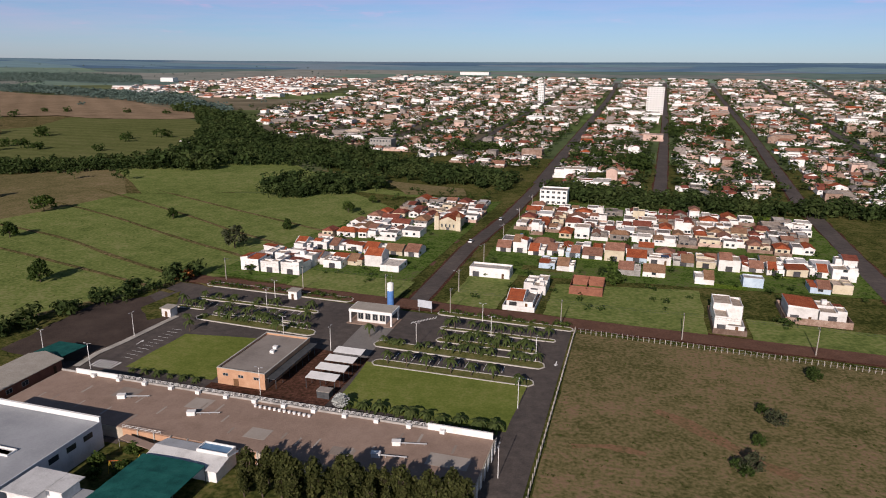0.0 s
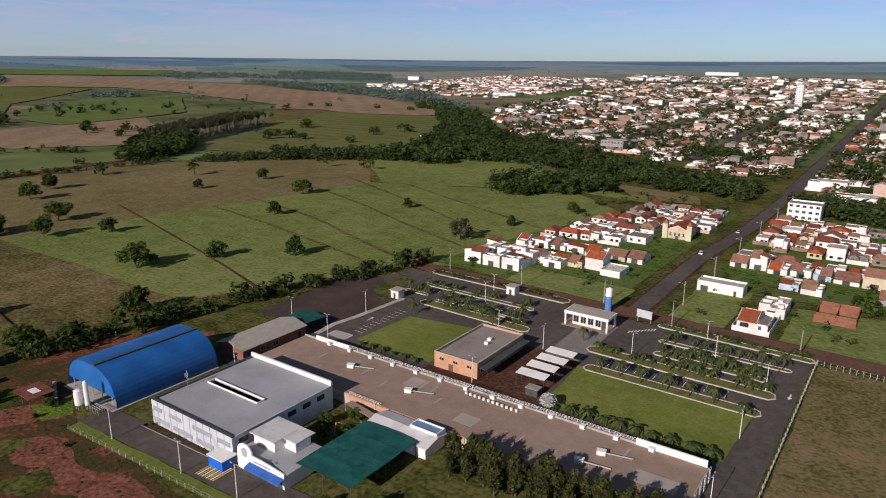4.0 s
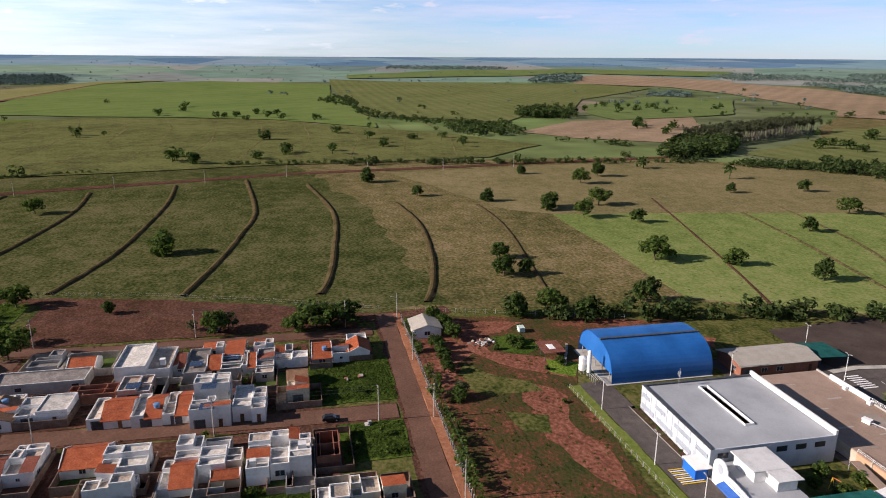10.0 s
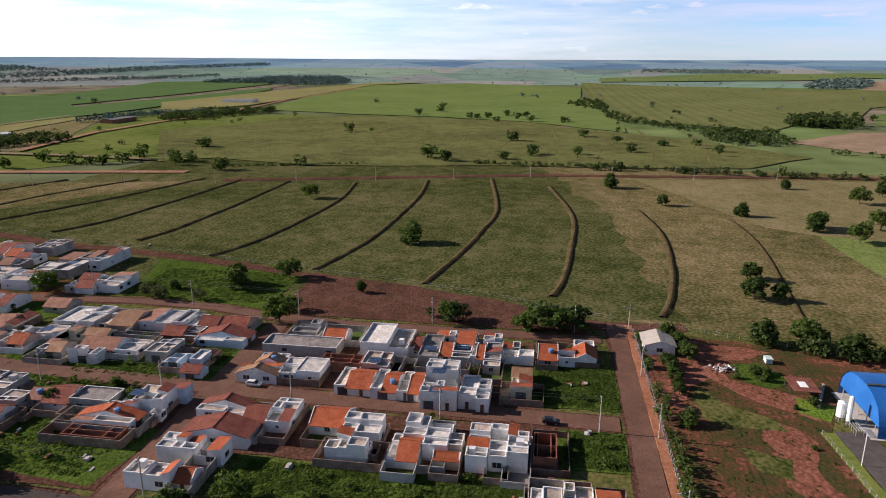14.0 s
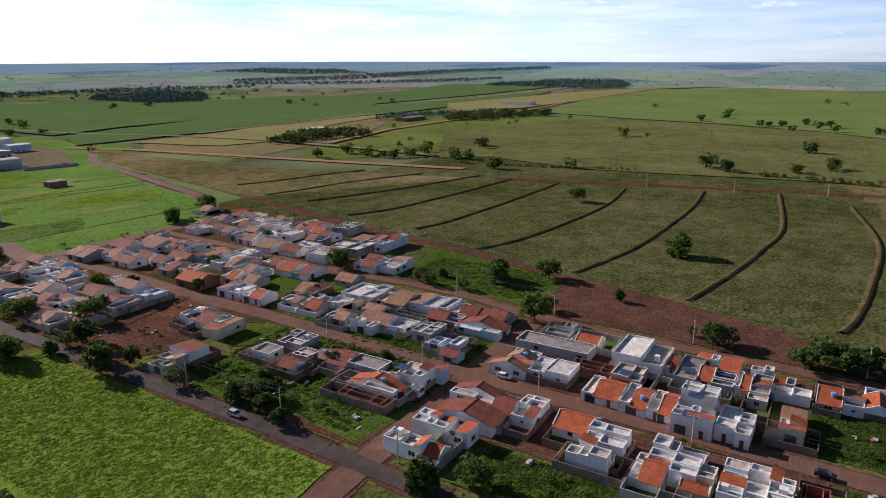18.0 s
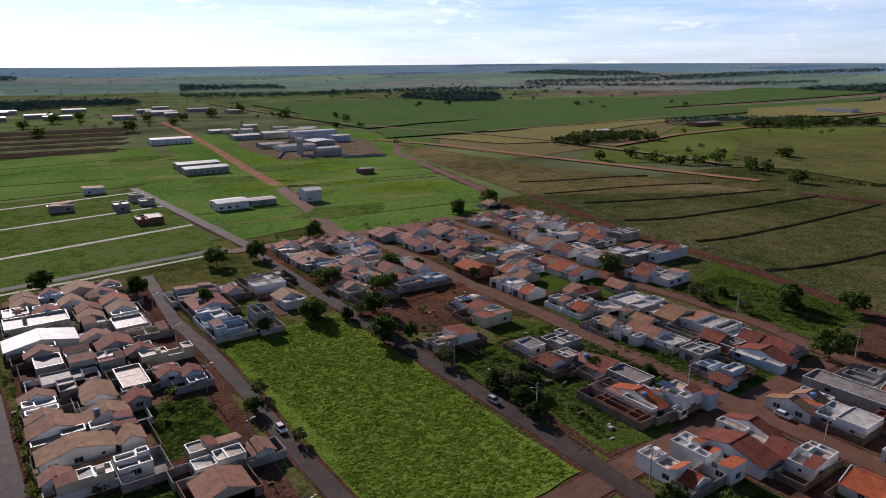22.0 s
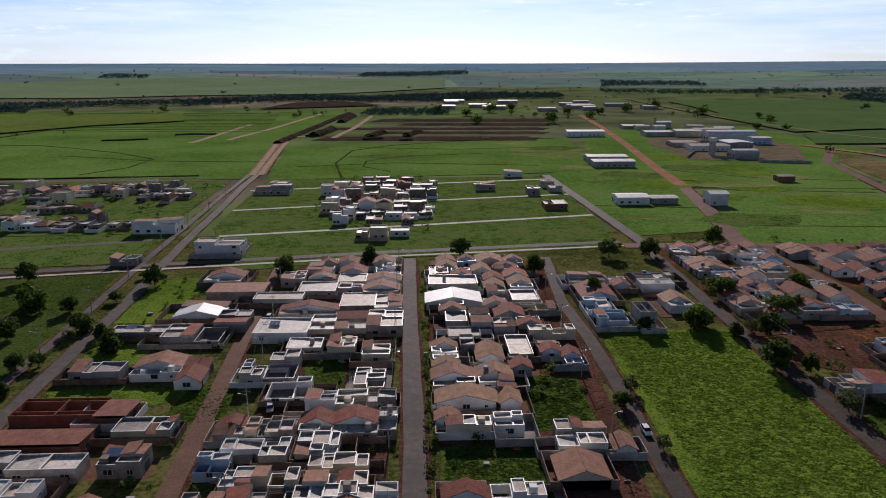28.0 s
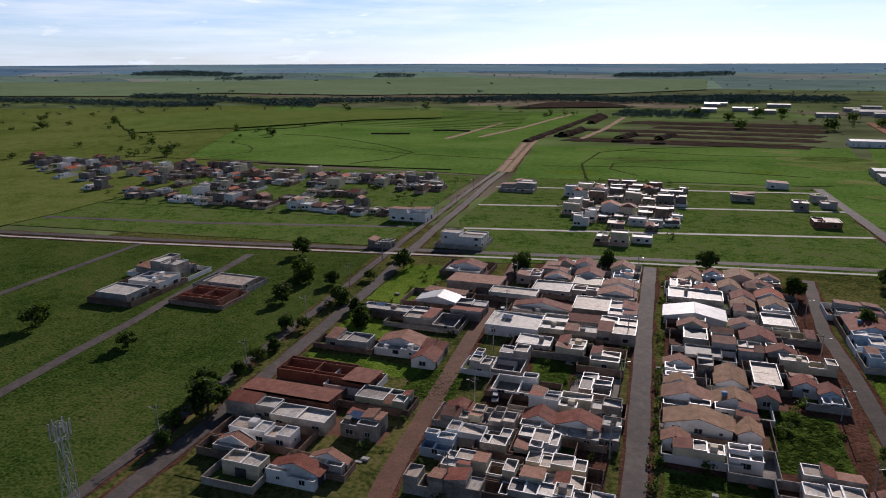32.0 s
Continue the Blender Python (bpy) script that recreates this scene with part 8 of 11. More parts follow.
# woods beyond the near pastures: height, spacing, outline
FAR_WOODS = [
    (11, 11, [(-1975, -1035), (-2000, -876), (-1990, -715), (-2031, -625), (-2224, -654), (-2386, -732), (-2322, -941), (-2228, -974), (-2086, -1060)]),
    (14, 12, [(-2020, 669), (-1978, 748), (-2021, 835), (-2255, 941), (-2385, 957), (-2348, 818)]),
    (12, 9, [(-961, 293), (-934, 319), (-917, 371), (-980, 403), (-1029, 402), (-1040, 350)]),
    (8, 13, [(-1353, 27), (-1169, 80), (-1303, 100), (-1488, 98), (-1487, 59)]),
    (7, 13, [(-1169, 80), (-1008, 82), (-943, 101), (-1018, 116), (-1131, 103), (-1271, 97)]),
    (6.5, 12, [(-960, 108), (-909, 134), (-834, 171), (-893, 183), (-979, 144), (-1018, 116)]),
    (8, 10, [(-770, 158), (-720, 184), (-714, 219), (-746, 247), (-848, 251), (-893, 220), (-862, 180)]),
    (5, 11, [(-666, 238), (-631, 284), (-648, 292), (-684, 247)]),
    (6, 8, [(-623, 286), (-611, 312), (-631, 322), (-644, 295)]),
    (5, 11, [(-547, 245), (-537, 280), (-556, 289), (-566, 256)]),
    (11, 7, [(-543, 297), (-522, 308), (-533, 356), (-552, 381), (-630, 433), (-656, 412), (-631, 370)]),
    (4.5, 7, [(-489, 331), (-459, 366), (-419, 389), (-391, 418), (-377, 448), (-389, 462), (-428, 426), (-479, 381), (-506, 348)]),
    (12, 8, [(-361, 430), (-334, 436), (-312, 445), (-364, 515), (-382, 466)]),
    (9, 13, [(-2150, 1339), (-1936, 1313), (-1887, 1498), (-1598, 1554), (-1703, 1655), (-2078, 1649), (-2268, 1511)]),
    (10, 11, [(-1719, 1366), (-1406, 1278), (-1093, 1190), (-831, 1058), (-726, 1008), (-954, 1317), (-1144, 1414), (-1198, 1336), (-1536, 1454), (-1728, 1415)]),
    (9, 10, [(-1418, 744), (-1352, 808), (-1461, 881), (-1535, 876), (-1511, 808)]),
    (8, 14, [(-2948, 354), (-2785, 560), (-2780, 830), (-2960, 883), (-3094, 621), (-3141, 377)]),
    (9, 12, [(-1885, 1661), (-1566, 1655), (-1448, 1747), (-1704, 2060), (-1939, 2054), (-2112, 1864)]),
    (11, 10, [(-1409, 1236), (-1297, 1283), (-1084, 1217), (-845, 1088), (-696, 936), (-602, 901), (-660, 1006), (-882, 1188), (-1175, 1357), (-1438, 1406), (-1540, 1352)]),
    (11, 9, [(-736, 946), (-670, 921), (-512, 728), (-417, 621), (-359, 581), (-374, 637), (-492, 785), (-608, 910), (-779, 1048)]),
    (8, 7, [(-447, 382), (-412, 402), (-383, 421), (-353, 440), (-372, 465), (-401, 442), (-427, 417), (-463, 396)]),
    (10, 12, [(-950, -1364), (-957, -1275), (-1042, -1253), (-1148, -1364), (-1213, -1493), (-1087, -1556)]),
    (8, 14, [(-1567, -1732), (-1799, -1457), (-2064, -1244), (-2338, -1167), (-2450, -1223), (-1898, -1536), (-1646, -1818)]),
    (10, 9, [(-522, -538), (-534, -508), (-587, -512), (-634, -488), (-675, -519), (-642, -567), (-566, -562)]),
    (8, 10, [(-834, -630), (-841, -585), (-970, -588), (-1032, -537), (-1094, -569), (-978, -636), (-906, -651)]),
    (9, 10, [(-874, -530), (-926, -483), (-1007, -464), (-1045, -436), (-1119, -467), (-1063, -532), (-967, -564)]),
    (9, 13, [(-555, -2109), (-734, -2144), (-888, -2091), (-919, -2287), (-639, -2417)]),
    (8, 13, [(-489, -1866), (-671, -1746), (-847, -1757), (-890, -1847), (-693, -1908), (-519, -1978)]),
    (12, 12, [(-919, -1485), (-944, -1303), (-1074, -1280), (-1207, -1434), (-1199, -1600), (-1021, -1608)]),
    (9, 14, [(-826, -1777), (-855, -1683), (-989, -1752), (-1249, -1665), (-1491, -1586), (-1550, -1649), (-1309, -1803), (-1041, -1876), (-890, -1880)]),
    (9, 16, [(-2086, -2451), (-2173, -2004), (-2399, -1823), (-2586, -2152), (-2462, -2499)]),
    (9, 16, [(-1667, -1842), (-2011, -1627), (-2722, -1524), (-3179, -1327), (-3419, -1427), (-2814, -1694), (-2128, -1827), (-1769, -1952)]),
    (9, 9, [(1372, -1118), (1247, -1146), (1027, -1109), (986, -1086), (861, -1161), (925, -1257), (1089, -1201), (1342, -1235), (1476, -1204)]),
    (9, 10, [(1221, -1321), (1076, -1330), (931, -1296), (795, -1238), (639, -1367), (477, -1436), (511, -1536), (692, -1481), (871, -1358), (1177, -1477), (1284, -1419)]),
    (9, 10, [(764, -1190), (659, -1203), (728, -1319), (810, -1273)]),
    (10, 10, [(465, -1398), (278, -1536), (71, -1510), (-61, -1507), (-233, -1626), (-336, -1611), (-368, -1775), (-110, -1811), (117, -1668), (310, -1710), (504, -1516)]),
    (9, 14, [(2063, -2262), (1682, -2356), (1762, -2588), (2169, -2738), (2222, -2472)]),
    (9, 14, [(1586, -2153), (1450, -2197), (1411, -2326), (1490, -2457), (1649, -2273)]),
    (9, 14, [(1155, -2586), (1004, -2635), (1048, -2816), (1229, -2812)]),
    (9, 14, [(249, -2844), (57, -2837), (-218, -3030), (-237, -3304), (231, -3175)]),
    (7, 8, [(90, -1118), (-48, -1136), (-57, -1254), (78, -1258)]),
]


def plant_woods():
    """Fill each outline with crowns of uneven height on a jittered grid."""
    near, away = Wood(), Wood(True)
    q = random.Random(31)
    for h, gap, poly in FAR_WOODS:
        xs, ys = [p[0] for p in poly], [p[1] for p in poly]
        far = math.hypot(*poly[0]) > (950 if poly[0][1] < -600 else 1600)
        y = min(ys)
        while y < max(ys):
            x = min(xs)
            while x < max(xs):
                u, v = x + q.uniform(-0.6, 0.6) * gap, y + q.uniform(-0.6, 0.6) * gap
                if inside(poly, u, v) and q.random() < 0.88:
                    (away if far else near).add(u, v, h * q.uniform(0.6, 1.25), q, q.uniform(1.0, 1.5))
                x += gap
            y += gap
    near.done("creek_thickets", "dark green thickets along the winding creek")
    away.done("far_woods", "distant woods between far fields, tinted pale blue for haze", MATS["haze_tinted_foliage"])


plant_woods()
# a stand of tall bare-stemmed eucalyptus
STAND = Geo()
stand_top = Wood()
q = random.Random(8)
for _ in range(420):
    u, v = q.random(), q.random()
    x, y = -627 - 98 * u + 26 * v + q.uniform(-3, 3), 372 + 190 * u + 30 * v + q.uniform(-3, 3)
    h = q.uniform(14, 19)
    STAND.bar((x, y, 0), (x + q.uniform(-0.6, 0.6), y + q.uniform(-0.6, 0.6), h * 0.85), 0.22, 0.1, 5, cap=False)
    for k in range(2):
        stand_top.add(x + q.uniform(-1, 1), y + q.uniform(-1, 1), 4.5, q, 0.9)
        stand_top.v[-1][:, 2] += h * (0.62 + 0.16 * k)
setting("eucalyptus_stems", STAND, mat("pale_eucalyptus_bark", [(0.10, 0.085, 0.07), (0.17, 0.145, 0.12), (0.25, 0.215, 0.18)], 0.8, 0.9, 3.0, 0.4, 0.3, spec=0), "tall pale stems of a eucalyptus stand", "trees", "stuff")
stand_top.done("eucalyptus_crowns", "thin grey-green crowns of a eucalyptus stand", LEAVES[2])
creek = Wood()
grove([(-720, 1040), (-640, 900), (-463, 705), (-350, 648), (-273, 612), (-210, 548), (-153, 515), (-120, 495), (-84, 482), (-84, 432), (-112, 436), (-164, 448), (-197, 464), (-242, 482), (-323, 484), (-377, 464), (-392, 500), (-430, 580), (-500, 700), (-640, 880)], 1050, 9, creek)
grove([(-223, 366), (-202, 367), (-181, 386), (-157, 412), (-163, 430), (-191, 442), (-221, 430), (-245, 404)], 150, 9.5, creek)
grove([(-330, 470), (-300, 476), (-310, 490), (-340, 480)], 14, 12, creek)
grove([(-60, 446), (-30, 446), (23, 430), (80, 428), (130, 432), (220, 445), (220, 418), (80, 406), (53, 404), (9, 398), (-40, 410), (-60, 414)], 330, 9, creek)
creek.done("creek_wood", "dense dark green wood along the creek")
# ---- open lots and fields near the houses ----
def lots(name, pts, z, m, label, cat, step=5, amp=0.8, seg=0, seed=0):
    return sheet(name, wavy(pts, step, amp, seed), z, m, label, cat, seg)


lots("green_field", [(-96, -86), (-70, -84), (-54, -84), (-54, -118), (-56, -192), (-66, -200), (-98, -200)], 0.06, GRASS_LUSH, "big lush green vacant field between streets", "field")
lots("weedy_lot", [(-178, -2), (-153, -2), (-153, 20), (-178, 20)], 0.06, WEED, "vacant lot overgrown with dark green weeds", "lot")
lots("weedy_lot", [(-143, 5), (-127, 5), (-127, 19.5), (-143, 19.5)], 0.06, WEED, "small vacant lot with weeds", "lot")
lots("weedy_lot", [(-121, -62), (-104, -62), (-103, 16), (-117, 16), (-121, -10)], 0.06, WEED, "vacant strip overgrown with weeds", "lot")
GREENS = [[(-182, -199), (-196, -195), (-201, -175), (-202, -164), (-190, -159), (-172, -173)], [(-133, -161), (-145, -160), (-149, -150), (-133, -149), (-129, -154)], [(-106, -143), (-124, -149), (-125, -140), (-125, -118), (-116, -110), (-105, -124)], [(-130, -182), (-137, -192), (-133, -176), (-123, -164), (-106, -173), (-110, -192), (-128, -198)]]
for ring in GREENS[:3]:
    lots("weedy_lot", ring, 0.075, WEED, "green weedy lot between the houses", "lot")
lots("weedy_lot", [(-258, -162), (-254, -140), (-244, -94), (-207, -94), (-212, -120), (-213, -148)], 0.06, WEED, "vacant lot with bright weeds", "lot")
lots("weedy_lot", [(-128, -84), (-106, -88), (-112, -140), (-150, -152), (-152, -128), (-130, -118)], 0.06, WEED, "vacant lot with bushes", "lot")
lots("bare_plot", [(-243, -90), (-237, -60), (-224, -22), (-210, 14), (-202, 14), (-204, -88)], 0.05, SOIL_DARK, "bare dark red earth plot", "plot")
lots("bare_plot", [(-128, -197), (-137, -192), (-133, -176), (-123, -164), (-116, -168), (-106, -173), (-110, -192)], 0.07, SOIL_DARK, "bare reddish brown plot", "plot")
lots("house_block", [(-192, -82), (-192, -2), (-153, -2), (-153, -82)], 0.04, SOIL_DARK, "reddish ground between the houses", "ground")
lots("house_block", [(-143, -78), (-122, -78), (-122, 4), (-143, 4)], 0.04, SOIL_DARK, "reddish ground between the houses", "ground")
lots("house_block", [(-192, -160), (-153, -150), (-153, -86), (-192, -86)], 0.04, WEED, "patchy ground between the houses", "ground")
lots("house_block", [(-143, -120), (-105, -120), (-105, -86), (-143, -86)], 0.04, SOIL_DARK, "reddish ground between the houses", "ground")
lots("house_block", [(-285, -330), (-160, -305), (-106, -300), (-105, -205), (-150, -160), (-215, -165), (-260, -215)], 0.03, PATCHY, "reddish ground between the houses", "ground")
lots("house_block", [(-44, -105), (-4, -105), (-2, -275), (-56, -275)], 0.03, SOIL_DARK, "reddish ground between the houses", "ground")
lots("house_block", [(7, -105), (36, -105), (50, -275), (8, -278)], 0.03, SOIL_DARK, "reddish ground between the houses", "ground")
lots("house_block", [(46, -100), (92, -100), (106, -262), (62, -270)], 0.03, GRASS, "patchy ground between the houses", "ground")
lots("weedy_lot", [(-26, -134), (-4, -134), (-4, -112), (-26, -112)], 0.06, WEED, "vacant lot with weeds", "lot")
for ring in ([(80, -262), (101, -258), (100, -212), (84, -212)], [(58, -163), (78, -166), (96, -164), (96, -158), (70, -156), (57, -158)], [(80, -195), (98, -194), (97, -178), (79, -180)]):
    lots("weedy_lot", ring, 0.06, GRASS_LUSH, "green vacant lot between the houses", "lot")
lots("weedy_lot", [(60, -165), (48, -165), (47, -146), (62, -146)], 0.06, WEED, "vacant lot with weeds", "lot")
lots("weedy_lot", [(22, -188), (32, -188), (31, -160), (20, -160)], 0.06, WEED, "vacant lot with weeds", "lot")
lots("weedy_lot", [(-42, -168), (-26, -168), (-27, -140), (-42, -140)], 0.06, WEED, "vacant lot with weeds", "lot")
lots("roadside_field", [(104, -62), (345, -62), (345, -90), (330, -236), (230, -250), (121, -268), (110, -140)], 0.05, WEED_DARK, "wide green vacant land beside the avenue", "field", 10, 1)
lots("green_lot", [(80, -268), (20, -285), (-90, -300), (-96, -345), (105, -345)], 0.05, ESTATE, "green vacant land beyond the canal", "field", 10, 1)
lots("green_lot", [(330, -262), (125, -282), (122, -335), (330, -325)], 0.05, ESTATE, "green vacant land beyond the canal", "field", 10, 1)
lots("green_lot", [(-110, -312), (-150, -308), (-205, -440), (-300, -425), (-280, -330), (-250, -303), (-165, -302)], 0.06, MEADOW, "bright green vacant land", "field", 10, 1)
lots("green_lot", [(-104, -320), (-150, -330), (-190, -500), (-100, -500)], 0.05, MEADOW, "bright green vacant land", "field", 10, 1)
lots("green_meadow", [(110, -495), (-95, -520), (-140, -540), (-168, -770), (132, -702)], 0.07, MEADOW, "wide bright green meadow", "field", 20, 2)
lots("green_meadow", [(122, -500), (420, -520), (760, -1230), (120, -1180), (150, -760)], 0.07, MEADOW, "wide bright green meadow", "field", 20, 2)
for i, (y0, y1, xa, xb) in enumerate(((-745, -790, -128, 118), (-815, -850, -150, 60), (-868, -905, -160, 120), (-925, -975, -175, 30), (-990, -1050, -190, 70))):
    lots("ploughed_land", [(xa, y0), (xb, y0 - 14), (xb - 14, y1), (xa - 12, y1 + 10)], 0.12, PLOUGH, "dark freshly graded earth", "field", 9, 7, 0, i)
    lots("pale_spoil", [(xa, y1 + 3), (xb, y1 - 4), (xb, y1 - 8), (xa, y1 - 2)], 0.16, SOIL_DARK, "pale graded earth between dark fields", "field", 9, 5, 0, i + 9)
lots("estate_ground", [(106, -345), (0, -312), (-96, -345), (-98, -505), (110, -498)], 0.04, ESTATE, "green lots of the new estate", "ground", 10, 1)
lots("estate_ground", [(470, -320), (130, -335), (135, -495), (480, -490)], 0.06, ESTATE, "green lots of the new estate", "ground", 10, 1)
lots("far_pasture", [(260, -60), (1200, 100), (1700, -700), (760, -1230), (420, -520), (330, -500), (330, -90)], 0.03, FAR_GRASS, "wide green pasture beside the estate", "field", 40, 4, 150)
lots("works_land", [(-160, -620), (-200, -860), (-430, -900), (-440, -640), (-350, -560), (-300, -430), (-205, -445)], 0.03, MEADOW, "green and bare land round the works", "field", 15, 3)
lots("works_land", [(-150, -330), (-190, -500), (-215, -620), (-160, -600), (-98, -510)], 0.02, MEADOW, "green land beside the sheds", "field", 15, 2)
rp = random.Random(44)
for i in range(34):
    x, y, rad = rp.uniform(-330, 90), rp.uniform(-720, -330), rp.uniform(6, 22)
    if -100 < x and y > -510:
        continue
    ring = [(x + rad * rp.uniform(0.6, 1.5) * 1.6 * math.cos(a * math.tau / 9), y + rad * rp.uniform(0.5, 1.3) * math.sin(a * math.tau / 9)) for a in range(9)]
    lots("weed_patch", ring, 0.085 + 0.0015 * i, rp.choice((ESTATE, GRASS_LUSH, GRASS_BRIGHT)), "irregular patch of taller weeds in the grass", "weeds", 4, 1.6, 0, i)
lots("verge_land", [(-300, -330), (-440, -240), (-400, -420), (-400, -640), (-360, -570)], 0.03, GRASS_OLIVE, "olive land between the roads", "field", 15, 2)
lots("green_field", [(-300, 352), (-182, 402), (-112, 392), (-200, 436), (-330, 540), (-470, 620), (-420, 520), (-392, 436)], 0.06, GRASS_BRIGHT, "green pasture below the creek wood", "field", 20, 4)
lots("brown_field", [(-470, 620), (-600, 800), (-820, 960), (-1000, 900), (-760, 640), (-560, 480), (-420, 470)], 0.05, GRASS_OLIVE, "brownish pasture below the creek wood", "field", 30, 6)
lots("old_pasture", [(-545, -330), (-700, -345), (-1010, -330), (-1040, -520), (-930, -640), (-640, -500), (-520, -480), (-450, -420)], 0.04, FAR_GRASS, "olive pasture beyond the main road", "field", 30, 6)
lots("old_pasture", [(-640, -505), (-930, -645), (-1000, -740), (-480, -680), (-420, -600), (-430, -470), (-520, -485)], 0.05, GRASS_DRY, "dry pale pasture beside the main road", "field", 30, 6)
# fields beyond the near pastures
HILL_BRIGHT = mat("cultivated_green", [(0.098, 0.142, 0.042), (0.128, 0.176, 0.052), (0.158, 0.196, 0.066)], 0.006, 0.95, 0.3, 0.3, 0.3, spec=0, mid=0.03, tight=0.03, tile=(0.008, "DIAGONAL", 0.93))
HILL_GREEN = mat("hill_pasture", [(0.085, 0.122, 0.042), (0.120, 0.162, 0.054), (0.155, 0.185, 0.074)], 0.006, 0.95, 0.3, 0.35, 0.3, spec=0, mid=0.04, tight=0.03)
HILL_OLIVE = mat("olive_row_field", [(0.092, 0.110, 0.038), (0.135, 0.150, 0.054), (0.178, 0.176, 0.078)], 0.006, 0.95, 0.3, 0.35, 0.3, spec=0, mid=0.05, tight=0.03, tile=(0.014, "Y", 0.86))
HILL_PINK = mat("pinkish_stubble", [(0.200, 0.145, 0.092), (0.275, 0.200, 0.130), (0.330, 0.245, 0.165)], 0.006, 0.95, 0.3, 0.35, 0.3, spec=0, mid=0.05, tight=0.03, tile=(0.012, "DIAGONAL", 0.88))
HILL_DRY = mat("yellowed_field", [(0.150, 0.150, 0.055), (0.205, 0.192, 0.078), (0.250, 0.220, 0.105)], 0.006, 0.95, 0.3, 0.35, 0.3, spec=0, mid=0.05, tight=0.03)
ROWS = mat("mown_rows", [(0.085, 0.130, 0.030), (0.130, 0.180, 0.042), (0.165, 0.205, 0.060)], 0.008, 0.95, 0.3, 0.35, 0.3, spec=0, mid=0.05, tight=0.03, tile=(0.020, "Y", 0.72))
CANE = mat("sugar_cane", [(0.062, 0.112, 0.038), (0.080, 0.134, 0.046), (0.099, 0.152, 0.056)], 0.01, 0.95, 0.3, 0.3, 0.3, spec=0, mid=0.05, tight=0.02)
# paler, cooler green than the hill pasture: haze put into the base colour
HAZE_MEADOW = mat("haze_tinted_grazing", [(0.120, 0.172, 0.094), (0.156, 0.214, 0.115), (0.191, 0.236, 0.140)], 0.004, 0.95, 0.2, 0.35, 0.3, spec=0, mid=0.03, tight=0.03)
LOWER = mat("patchy_lower_pasture", [(0.058, 0.055, 0.026), (0.092, 0.098, 0.036), (0.125, 0.135, 0.046), (0.155, 0.148, 0.062)], 0.010, 0.95, 0.5, 0.35, 0.3, spec=0, mid=0.06, tight=0.04)
